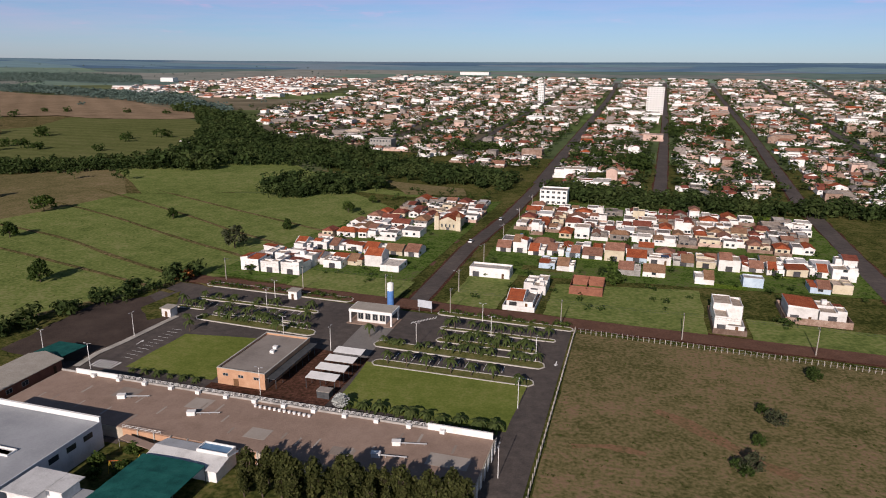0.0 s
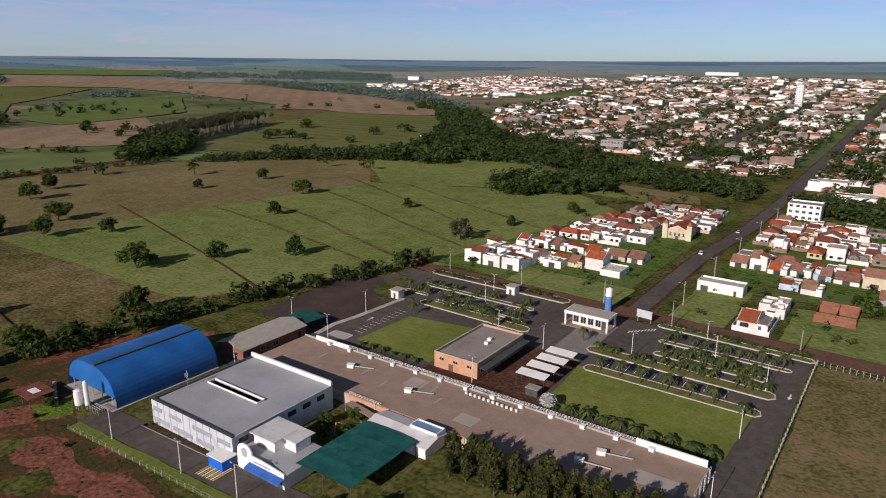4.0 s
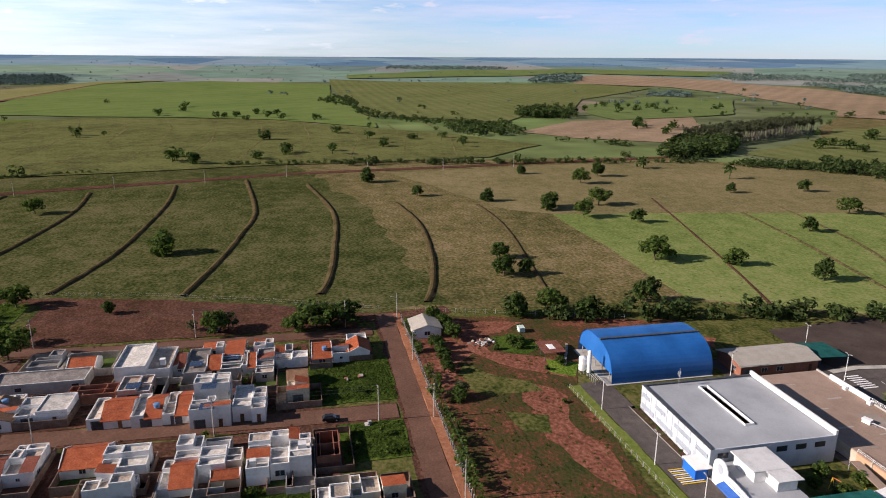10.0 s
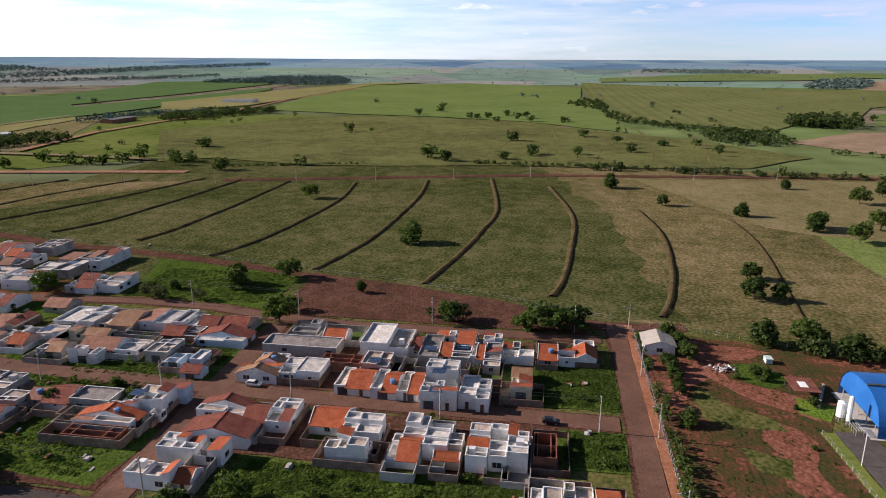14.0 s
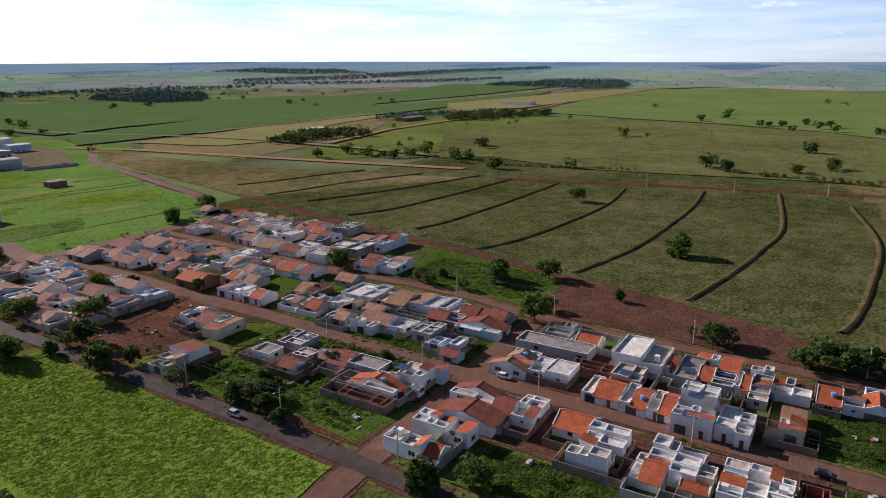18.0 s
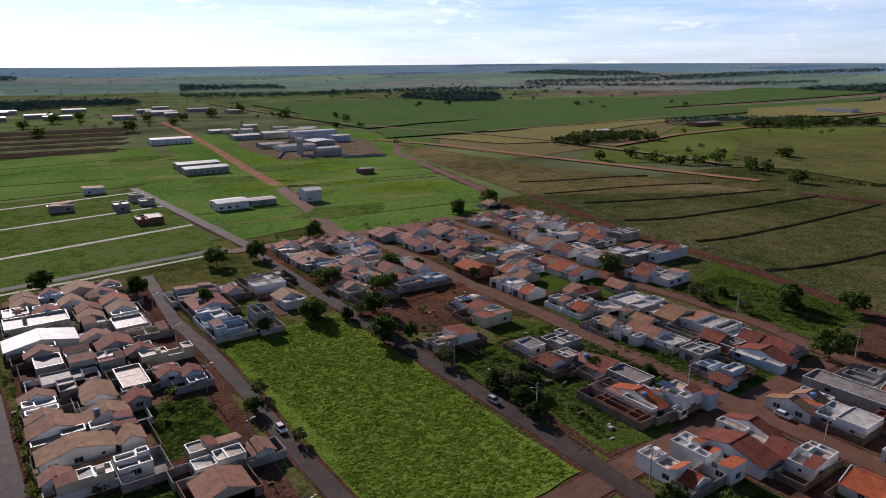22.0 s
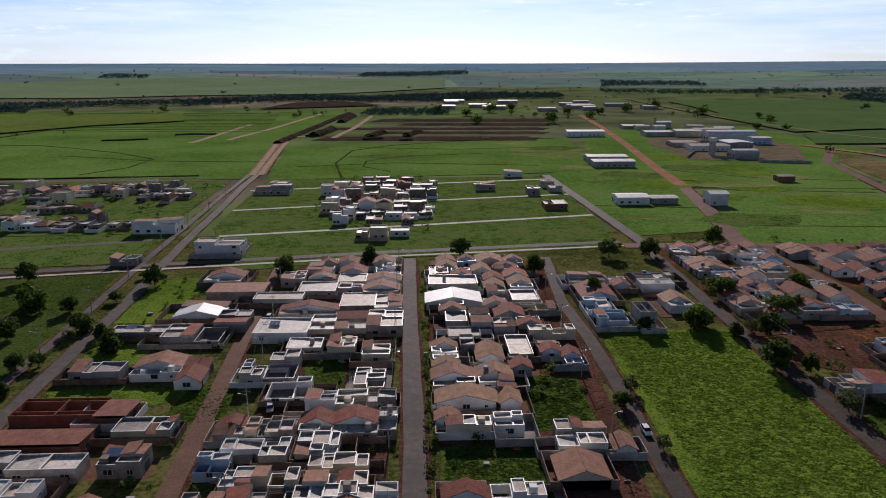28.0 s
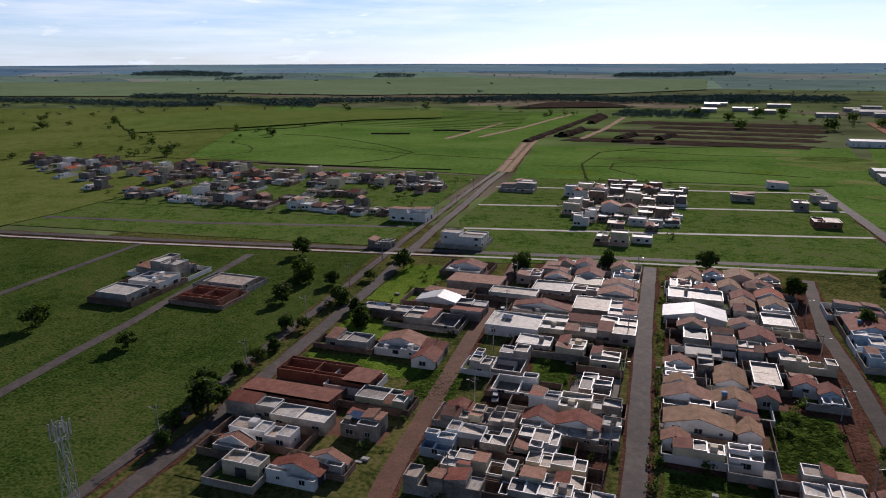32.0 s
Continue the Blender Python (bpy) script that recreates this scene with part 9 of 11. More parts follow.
FIELDS = [
    ("green_hill", HILL_BRIGHT, "bright green cultivated hillside", [(-1115, -480), (-1546, -558), (-2047, -525), (-2198, -265), (-2013, 80), (-1635, 65), (-1018, 91), (-834, 88), (-960, -40), (-1017, -158), (-1048, -297)]),
    ("wide_field", HILL_OLIVE, "wide olive green field in long rows", [(-1018, 82), (-960, 165), (-877, 260), (-1019, 347), (-999, 403), (-1342, 562), (-1706, 907), (-1941, 798), (-1964, 654), (-2166, 261), (-2295, 91), (-2013, 80), (-1570, 82), (-1372, 108)]),
    ("harvested_slope", HILL_PINK, "pale pinkish harvested slope", [(-2020, 841), (-1956, 908), (-1808, 1035), (-1580, 1063), (-1921, 1287), (-2152, 1229), (-2404, 1074), (-2348, 980)]),
    ("harvested_slope", HILL_PINK, "pale pinkish harvested slope", [(-1947, 788), (-1727, 975), (-1456, 972), (-1155, 908), (-890, 823), (-747, 791), (-636, 816), (-585, 888), (-745, 987), (-1115, 1182), (-1527, 1283), (-1910, 1236), (-2278, 1081), (-2222, 902)]),
    ("green_slope", HILL_GREEN, "green pasture slope with lone trees", [(-1159, 487), (-1406, 750), (-1273, 860), (-943, 641), (-909, 550), (-877, 421), (-980, 424)]),
    ("tan_field", HILL_PINK, "dry tan field by the creek", [(-758, 244), (-877, 355), (-885, 424), (-943, 571), (-768, 480), (-631, 365), (-684, 284)]),
    ("creek_pasture", HILL_OLIVE, "olive pasture beside the creek", [(-541, 385), (-673, 591), (-788, 795), (-657, 841), (-572, 798), (-380, 538), (-402, 477), (-448, 415)]),
    ("creek_pasture", HILL_OLIVE, "olive pasture beside the creek", [(-727, 630), (-675, 806), (-655, 879), (-495, 705), (-405, 593), (-387, 514), (-393, 458), (-468, 400)]),
    ("harvested_slope", HILL_PINK, "pale pinkish harvested slope", [(-1377, 1208), (-1247, 1217), (-978, 1142), (-752, 967), (-668, 897), (-744, 842), (-817, 813), (-879, 765)]),
    ("lower_pasture", LOWER, "olive pasture beyond the main road", [(-524, -322), (-552, -285), (-522, -194), (-535, -102), (-549, -23), (-549, 59), (-563, 155), (-636, 227), (-758, 156), (-820, 87), (-942, -39), (-997, -155), (-1027, -291), (-960, -373), (-856, -409), (-761, -461)]),
    ("cane_field", CANE, "broad green sugar cane field", [(-485, -707), (-723, -705), (-987, -686), (-1755, -733), (-1851, -773), (-1206, -837), (-789, -824), (-558, -809)]),
    ("cane_field", CANE, "broad green sugar cane field", [(-587, -850), (-832, -868), (-1272, -882), (-2001, -835), (-2167, -905), (-1952, -1177), (-1135, -1054), (-1065, -1247), (-867, -1247)]),
    ("cane_field", CANE, "broad green sugar cane field", [(-411, -696), (-604, -695), (-752, -743), (-1059, -795), (-1198, -902), (-765, -871), (-456, -802)]),
    ("cane_field", CANE, "broad green sugar cane field", [(-456, -820), (-799, -909), (-1267, -955), (-1401, -1057), (-1339, -1216), (-789, -1342), (-478, -1121), (-460, -989)]),
    ("cane_field", CANE, "broad green sugar cane field", [(-480, -953), (-650, -994), (-1025, -1241), (-1208, -1510), (-709, -1475), (-540, -1497), (-513, -1219)]),
    ("dry_field", HILL_DRY, "dry yellowish field beside the highway", [(-456, -672), (-584, -672), (-739, -730), (-1015, -762), (-878, -657), (-712, -623), (-538, -551), (-486, -566)]),
    ("dry_field", HILL_DRY, "dry yellowish field beside the highway", [(-1260, -755), (-1722, -702), (-2125, -561), (-2253, -344), (-2047, -525), (-1630, -549), (-1205, -552), (-1026, -617)]),
    ("far_green", HILL_GREEN, "distant green pasture", [(-2326, 149), (-2414, 801), (-2509, 1045), (-2111, 1412), (-2399, 1601), (-2772, 1121), (-2748, 553), (-2508, 160)]),
    ("far_meadow", HAZE_MEADOW, "far green grazing land with scattered trees, tinted pale for haze", [(1575, -1285), (1280, -1395), (1170, -1583), (760, -1627), (577, -1735), (187, -1842), (-82, -2109), (-101, -2671), (889, -2675), (1500, -2098), (2091, -1715)]),
    ("ploughed_land", PLOUGH, "far dark ploughed field", [(289, -1276), (196, -1321), (65, -1378), (166, -1525), (256, -1479)]),
    ("row_meadow", ROWS, "green meadow mown in long rows", [(625, -674), (524, -800), (441, -942), (339, -1019), (387, -1166), (539, -1152), (779, -1049), (853, -888)]),
]
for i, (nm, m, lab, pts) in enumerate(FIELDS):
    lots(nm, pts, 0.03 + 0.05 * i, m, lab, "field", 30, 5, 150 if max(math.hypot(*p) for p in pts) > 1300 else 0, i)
FAR_ROADS = [
    ("highway", 9, STUBBLE, "pale straight highway through the cane fields", [(-2300, -790), (-1851, -773), (-1346, -756), (-1116, -724), (-883, -709), (-766, -695), (-649, -698), (-560, -690)]),
    ("dirt_road", 8, DUSTY, "red earth road along the green hillside", [(-560, -482), (-654, -503), (-721, -519), (-866, -525), (-1005, -503), (-1139, -522), (-1396, -549), (-1696, -544), (-2050, -509)]),
    ("highway", 9, STUBBLE, "pale highway leaving the works", [(-481, -1609), (-469, -1228), (-464, -972), (-491, -792), (-531, -667), (-545, -560), (-540, -430), (-530, -330)]),
    ("dirt_road", 10, DUSTY, "wide orange earth road beside the highway", [(-393, -690), (-420, -618), (-433, -541), (-445, -454), (-456, -389), (-476, -270)]),
    # dark-coloured strip in place of the shade line along the cane edge
    ("field_edge", 4, DIRT, "dark strip between two cane fields for the shaded cane edge", [(-560, -1010), (-700, -960), (-1000, -900), (-1500, -850), (-1850, -800)]),
]
for i, (nm, w, m, lab, line) in enumerate(FAR_ROADS):
    strip(nm, line, w, 1.5 + 0.03 * i if max(math.hypot(*p) for p in line) > 1300 else 0.6 + 0.03 * i, m, lab, "road", step=25, amp=0.8, seed=i + 80)

# lone trees on the far pastures
FAR_TREES = [
    (-1118, 450), (-1061, 449), (-1170, 530), (-1210, 566), (-999, 480), (-1101, 546), (-1046, 536), (-1061, 576), (-988, 551), (-1165, 652), (-1043, 676), (-1388, 953),
    (-1360, 969), (-1200, 832), (-1211, 860), (-1122, 842), (-1210, 977), (-882, 792), (-897, 861), (-867, 873), (-966, 1005), (-767, 889), (-565, 480), (-583, 504),
    (-557, 502), (-537, 502), (-620, 586), (-522, 598), (-492, 626), (-479, 509), (-765, 391), (-858, 443), (-782, 409), (-706, 398), (-702, 897),
    (-1129, -179), (-1048, -202), (-1007, -118), (-1007, -107), (-1017, -92), (-960, -75), (-1060, -68), (-998, -48), (-1018, -34), (-960, -28), (-969, 20), (-726, -39),
    (-583, -104), (-611, -106), (-566, -88), (-582, -38), (-618, -16), (-626, 24), (-782, 36), (-705, 110), (-650, 75), (-667, 155), (-715, 65), (-1304, 180),
    (-795, -237), (-621, -333), (-2128, 68), (-2384, 233), (-2135, 358), (-1611, -66), (-1568, -39), (-1215, 589), (-1187, 606), (-1109, 529), (-1085, 577), (-1373, 727),
    (-1147, 624), (-1134, 517), (-1086, 710), (-1146, 432), (-1187, 576), (-769, 441), (-806, 415),
    (-1219, -1395), (-1108, -1280), (-1161, -1259), (-1417, -1351), (-1165, -1077), (-1375, -1200), (-1490, -1218), (-1302, -964), (-1280, -913), (-870, -1205), (-1039, -1299), (-1404, -1473),
    (-1512, -1522), (-1096, -1051), (-1064, -947), (-469, -418), (-506, -416), (-507, -392), (-501, -369), (-504, -359), (-516, -350), (-532, -312), (-530, -295), (-625, -336),
    (-556, -357), (-490, -251),
    (-364, -1201), (-441, -1303), (-470, -1130), (-811, -1632), (-919, -1549), (-978, -1620), (-794, -1208), (-891, -1241), (-519, -1002), (-513, -1026), (-467, -857), (-434, -871),
    (-1264, -1443), (-1187, -1284), (-1393, -1453), (-1433, -1362), (-1087, -1041), (-305, -1157),
    (878, -778), (766, -801), (789, -701), (445, -701), (1062, -1012), (437, -514), (557, -1131), (442, -1231), (1254, -1032), (593, -2305), (194, -1099), (309, -1270),
    (506, -1835), (-80, -1122), (-129, -1235), (-170, -1260), (-85, -986), (-191, -986), (-255, -1631), (30, -1689), (-269, -1078), (24, -2091), (573, -2662), (1238, -2271),
    (2021, -1870), (1320, -1709), (1143, -1620), (931, -2224),
]

lone, dist = LONE, Wood(True)
rr = random.Random(11)
for x, y in FAR_TREES:
    for k in range(2):
        (lone if math.hypot(x, y) < 1300 else dist).add(x + rr.uniform(-2, 2), y + rr.uniform(-2, 2), rr.uniform(7, 11), rr, rr.uniform(1.1, 1.5))
for _ in range(1500):
    r, a = 620 + 3000 * rr.random() ** 1.1, rr.uniform(0.62 * math.pi, 1.85 * math.pi)
    x, y = r * math.cos(a), r * math.sin(a)
    if -130 < x < 420 and y > -1100 and y < 0 or -560 < x < -90 and -1000 < y < 0 or any(inside(f[3], x, y) for f in FIELDS if f[1] not in (HILL_GREEN,) and (f[1] is not HILL_OLIVE or rr.random() < 0.7)):
        continue
    (lone if r < 1300 else dist).add(x, y, rr.uniform(4, 9), rr, rr.uniform(0.9, 1.5))
lone.done("scattered_far_trees", "lone trees scattered over far pastures", LEAVES[0])
dist.done("distant_lone_trees", "distant hazy lone trees on far pastures", MATS["haze_tinted_foliage"])

DARK_LINE = mat("dark_furrow", [(0.030, 0.034, 0.014), (0.055, 0.056, 0.022), (0.080, 0.072, 0.034)], 0.1, 0.95, 1.0, 0.4, 0.5, spec=0)
for i, (w, h, line) in enumerate((
        (3.0, 0.8, [(505, -506), (322, -504), (165, -516)]), (4.0, 0.9, [(592, -669), (540, -730), (476, -805), (458, -958)]), (2.0, 0.3, [(490, -636), (450, -634), (418, -614), (395, -588), (385, -565), (392, -540), (400, -526)]),
        (2.2, 0.4, [(446, -728), (390, -722), (340, -695), (280, -655), (234, -612), (236, -560), (258, -525)]), (2.2, 0.4, [(57, -505), (70, -580), (64, -665), (30, -705), (-7, -726), (-108, -776), (-150, -762)]), (1.8, 0.3, [(21, -530), (45, -560), (45, -592), (20, -620), (-60, -640)]),
        (2.2, 0.4, [(555, -550), (504, -644)]), (2.0, 0.3, [(130, -590), (230, -600), (330, -640)]), (2.2, 0.3, [(-100, -560), (20, -580), (100, -560)]), (2.0, 0.3, [(-150, -690), (-40, -672), (60, -690)]),
        (6, 1.6, [(345, -762), (318, -768), (300, -776)]), (7, 1.8, [(286, -822), (262, -830), (240, -826)]), (9, 2.4, [(128, -800), (112, -815)]), (8, 2.2, [(60, -760), (40, -770)]), (7, 1.8, [(20, -752), (6, -756)]))):
    strip("furrow", line, w, 0.09, DARK_LINE if h < 1.5 else PLOUGH, "dark furrow worn into the meadow" if h < 1.5 else "heap of dark dug earth", "furrow" if h < 1.5 else "earth heap", h=h, step=6, amp=1.0, seed=i, crown=True)
for i in range(14):
    y = -860 - 24 * i
    strip("furrow", [(190 + 3 * i, y), (330, y - 8), (470 + 12 * i, y - 30)], 2.6, 0.09, DARK_LINE if i % 3 else GRASS_DRY, "long furrow line across the meadow", "furrow", h=0.5, step=12, amp=1.0, seed=i + 30, crown=True)
for i, line in enumerate(([(126, -520), (139, -640), (151, -752)], [(120, -520), (132, -640), (142, -752)])):
    strip("earth_track", line, 4.5, 0.24, mat("pale_graded_earth", [(0.26, 0.18, 0.13), (0.36, 0.26, 0.19), (0.44, 0.33, 0.25)], 0.1, 0.95, 1.5, 0.4, 0.4, spec=0, mid=0.3), "pale track of graded earth", "track", step=5, amp=1.2, seed=i)
for i, line in enumerate(([(241, -738), (236, -850), (230, -964)], [(210, -768), (187, -912), (162, -1161)], [(96, -784), (83, -910), (73, -1123)], [(152, -760), (140, -800), (118, -806)])):
    strip("earth_track", line, 7, 0.26, MATS["pale_graded_earth"], "pale track of graded earth", "track", step=8, amp=2, seed=i + 5)
for i, (w, h, line) in enumerate(((12, 3.0, [(149, -731), (144, -801), (135, -919), (124, -1072), (116, -1175)]), (16, 5.0, [(121, -802), (109, -878)]), (14, 4.5, [(110, -991), (104, -1114)]), (14, 4.0, [(56, -796), (43, -839)]), (12, 4.0, [(14, -797), (-1, -853)]))):
    strip("spoil_heap", line, w, 0.2, PLOUGH, "dark ridge of dug earth beside the graded road", "earth heap", h=h, step=7, amp=3.0, seed=i + 70, crown=True)

# weeds: tufts on the vacant lots nearest the camera
TUFT, DTUFT = Geo(), Geo()
rr = random.Random(77)


def tufts(x0, y0, x1, y1, n, hh, to=None):
    to = to or DTUFT
    for _ in range(n):
        x, y = rr.uniform(x0, x1), rr.uniform(y0, y1)
        if to is TUFT and rr.random() < 0.55:
            y = round((y + 0.12 * x) / 1.9) * 1.9 - 0.12 * x + rr.gauss(0, 0.5)
        s = hh * rr.uniform(0.5, 1.4)
        a = rr.uniform(0, 2.1)
        z = 0.45 * s
        for k in range(3):
            a += 2.09 + rr.uniform(-0.4, 0.4)
            c, d = math.cos(a) * s, math.sin(a) * s
            to.face([(x + 0.1 * d, y - 0.1 * c, z), (x + c - 0.6 * d, y + d + 0.6 * c, 0.08), (x + c * 1.3, y + d * 1.3, z * rr.uniform(0.2, 0.9)), (x + c + 0.6 * d, y + d - 0.6 * c, 0.08)])


tufts(-97, -198, -58, -118, 8600, 0.42, TUFT)
tufts(-95, -118, -55, -87, 3600, 0.42, TUFT)
tufts(-177, -1, -154, 19.5, 1710, 0.54)
tufts(-142, 6, -128, 19, 665, 0.48)
tufts(-120, -60, -105, 15, 2850, 0.54)
tufts(-246, -150, -212, -95, 3000, 0.48)
tufts(-150, -150, -108, -92, 2850, 0.54)
tufts(-25, -133, -5, -113, 950, 0.48)
tufts(-41, -167, -27, -141, 760, 0.54)
tufts(126, -250, 200, -100, 4940, 0.36)
tufts(48, -164, 60, -147, 475, 0.42)
tufts(21, -187, 30, -161, 475, 0.42)
tufts(-178, -128, -153, -88, 1300, 0.55)
tufts(-190, -150, -155, -88, 900, 0.5)
for x0, y0, x1, y1, n in ((-330, -300, -215, 60, 2600), (-480, -280, -330, 60, 1500), (-300, 130, -190, 330, 700), (-200, 30, -100, 64, 400), (-15, 80, 110, 195, 700), (200, -240, 320, -100, 900)):
    tufts(x0, y0, x1, y1, n, 0.3)
setting("dark_weeds", DTUFT, mat("dark_weed_leaves", [(0.022, 0.038, 0.009), (0.046, 0.074, 0.014), (0.080, 0.108, 0.026)], 0.3, 0.85, 2.0, 0.4, 0.0, island=0.35, spec=0.0, leafy=0.35), "tufts of dark weeds on vacant lots", "weeds", "stuff")
setting("weeds", TUFT, mat("weed_leaves", [(0.056, 0.090, 0.012), (0.112, 0.168, 0.021), (0.175, 0.230, 0.040)], 0.3, 0.85, 2.0, 0.4, 0.0, island=0.35, spec=0.0, leafy=0.35), "tufts of tall green weeds on vacant lots", "weeds", "stuff")


def y_near(y):
    return y < 450


def box_house(g, q, x, yy, w2, d, z, h, flat=0.34):
    """One small far house: stepped walls, tiled or sheet roofs, windows, a garden wall."""
    k = q.random()
    # for yy < 0 the choice leans to grey, painting in the estate's backlit shade
    wall = q.choice([0, 7, 7, 12, 7, 1] if yy < 0 else [0, 0, 0, 0, 7, 1] if y_near(yy) else [0, 0, 0, 7, 2, 7, 12])
    cut = q.uniform(0.45, 0.75) if q.random() < 0.65 else 1.0
    xa, xb = (x, x + w2 * cut) if q.random() < 0.5 else (x + w2 * (1 - cut), x + w2)
    tile = q.choice([6, 4, 3] if yy < 0 else [3, 6, 6, 4, 10, 4] if y_near(yy) else [4, 4, 6, 6, 7, 11, 3])
    sheet_ = q.choice([5, 7, 7, 7, 11, 11, 9])
    if k > flat:
        r, o = 0.2 * min(xb - xa, d) + 0.3, 0.4
        g.box(xa, yy, z, xb, yy + d, z + h, wall)
        A, B, C, D = (xa - o, yy - o, z + h), (xb + o, yy - o, z + h), (xb + o, yy + d + o, z + h), (xa - o, yy + d + o, z + h)
        if q.random() < 0.5:
            i = min(xb - xa, d) * q.choice([0.0, 0.3])
            m = yy + d / 2
            P, R = (xa - o + i, m, z + h + r), (xb + o - i, m, z + h + r)
            g.face([A, B, R, P], tile)
            g.face([C, D, P, R], tile)
            g.face([D, A, P], tile if i else wall)
            g.face([B, C, R], tile if i else wall)
        else:
            i = min(xb - xa, d) * q.choice([0.0, 0.3])
            m = (xa + xb) / 2
            P, R = (m, yy - o + i, z + h + r), (m, yy + d + o - i, z + h + r)
            g.face([D, A, P, R], tile)
            g.face([B, C, R, P], tile)
            g.face([A, B, P], tile if i else wall)
            g.face([C, D, R], tile if i else wall)
    else:
        g.ring(xa, yy, xb, yy + d, z, z + h + 0.5, 0.25, wall)
        g.face([(xa + 0.25, yy + 0.25, z + h - 0.1), (xb - 0.25, yy + 0.25, z + h - 0.1), (xb - 0.25, yy + d - 0.25, z + h + 0.2), (xa + 0.25, yy + d - 0.25, z + h + 0.2)], sheet_)
    if cut < 1:
        ya, yb = (x + w2 * cut, x + w2) if xa == x else (x, x + w2 * (1 - cut))
        e, f = yy + d * q.uniform(0, 0.3), yy + d * q.uniform(0.6, 1.0)
        hh = h * q.uniform(0.8, 1.05)
        g.ring(ya, e, yb, f, z, z + hh + 0.4, 0.25, wall)
        g.face([(ya + 0.25, e + 0.25, z + hh - 0.1), (yb - 0.25, e + 0.25, z + hh - 0.1), (yb - 0.25, f - 0.25, z + hh + 0.15), (ya + 0.25, f - 0.25, z + hh + 0.15)], q.choice([sheet_, 7, tile]))
    for c in range(2 if yy < 900 else 0):
        u = xa + (xb - xa) * (0.18 + 0.42 * c)
        g.box(u, yy - 0.06, z + 1.0, u + 1.3, yy - 0.01, z + 2.1, 8)
        g.box(u, yy + d + 0.01, z + 1.0, u + 1.3, yy + d + 0.06, z + 2.1, 8)
    if q.random() < 0.6:
        g.ring(x - 0.6, yy - q.uniform(1, 4), x + w2 + 0.5, yy + d + q.uniform(1, 5), z, z + q.uniform(1.4, 2.1), 0.2, q.choice([0, 0, 2, 12, 12]))


def far_row(g, x0, x1, y, seed, fill=0.85, flat=0.34, tall=0.1):
    q = random.Random(seed)
    x = x0
    while x < x1 - 6:
        w = q.uniform(6.5, 11)
        if q.random() < fill:
            d = q.uniform(6, 10.5)
            box_house(g, q, x + 0.7, y - q.uniform(0.5, 6) - d, w - 1.4, d, 0.1, q.uniform(5.2, 6.2) if q.random() < tall else q.uniform(2.4, 3.0), flat)
        x += w


HOUSE_MATS = [WALLS["w"][0], WALLS["y"][0], WALLS["p"][0], TILES["T"][0], TILES["R"][0], FIBRE[0], TILES["P"][0], FIBRE[1], GLASS, TILES["W"][0], TILES["B"][0], FIBRE[2], BRICKWALL]

# ---- town beyond the gate ----
def row(x0, x1, y, dirn, seed, styles="FTRPBF", fill=0.85, depth=(9, 14), walls="wwwwgyp", pitch=(8, 12)):
    """House fronts along a street that runs in x."""
    q = random.Random(seed)
    x = x0
    while x < x1 - 6:
        w = q.uniform(*pitch)
        d = q.uniform(*depth)
        if q.random() < fill and x + w < x1 + 2:
            off = q.uniform(1, 4)
            ya, yb = (y + off, y + off + d) if dirn > 0 else (y - off - d, y - off)
            house(x + 0.4, ya, x + w - 0.5, yb, q.uniform(3.0, 3.8) if q.random() < 0.93 else 6.2, q.choice(styles), q.choice(walls), "-y" if dirn > 0 else "+y")
        x += w


lots("suburb_ground", [(-162, 222), (-82, 216), (-80, 400), (-130, 372), (-152, 290)], 0.04, ESTATE, "weedy ground between the houses", "ground", 8, 1)
lots("suburb_ground", [(-62, 255), (88, 268), (88, 404), (-62, 412)], 0.04, ESTATE, "reddish ground between the houses", "ground", 8, 1)
lots("green_lot", [(-125, 218), (-80, 216), (-80, 236), (-126, 238)], 0.07, GRASS_BRIGHT, "green vacant lot by the cross street", "lot")
lots("green_lot", [(-62, 217), (-44, 216), (-44, 258), (-62, 262)], 0.07, GRASS_BRIGHT, "green vacant lot by the boulevard", "lot")
lots("green_lot", [(-28, 216), (24, 213), (24, 258), (-28, 250)], 0.07, GRASS_BRIGHT, "green vacant land before the houses", "lot")
lots("green_lot", [(37, 212), (86, 210), (86, 230), (37, 232)], 0.07, GRASS_BRIGHT, "green vacant land before the houses", "lot")
for y, a, b in ((283, -62, 88), (318, -62, 88), (352, -62, 88), (386, -62, 88), (262, -150, -80), (300, -148, -80), (338, -140, -80)):
    strip("street", [(a, y), (b, y)], 6, 0.14, ASPHALT_RED, "narrow residential street", "road", step=8, amp=0.3)
SUB = dict(styles="FPTPFBTP", walls="wwwwwgyl", pitch=(7, 10), depth=(7.5, 10.5))
SG = Geo()
for i, y in enumerate((322, 333, 345, 357, 368, 379)):
    far_row(SG, -60, 84, y + 14, 800 + i, 0.86, 0.34, 0.04)
for i, y in enumerate((292, 304, 316, 328, 341, 354, 367, 380)):
    far_row(SG, -146 + 2.5 * i, -100 if y < 335 else -82, y + 10, 830 + i, 0.86, 0.36, 0.04)
for i, (y, a, b) in enumerate(((283, -60, 86), (313, -60, 86))):
    if not i:
        row(a, b, y + 3, 1, 100 + i, fill=0.92, **SUB)
    if i:
        far_row(SG, a, b, y - 3, 200, 0.85, 0.4, 0.05)
    else:
        row(-45, b, y - 3, -1, 200, fill=0.65, **SUB)
for i, (y, a, b) in enumerate(((262, -148, -84),)):
    row(a, b, y + 3, 1, 300 + i, fill=0.9, **SUB)
    row(a, b, y - 3, -1, 400 + i, fill=0.85, **SUB)
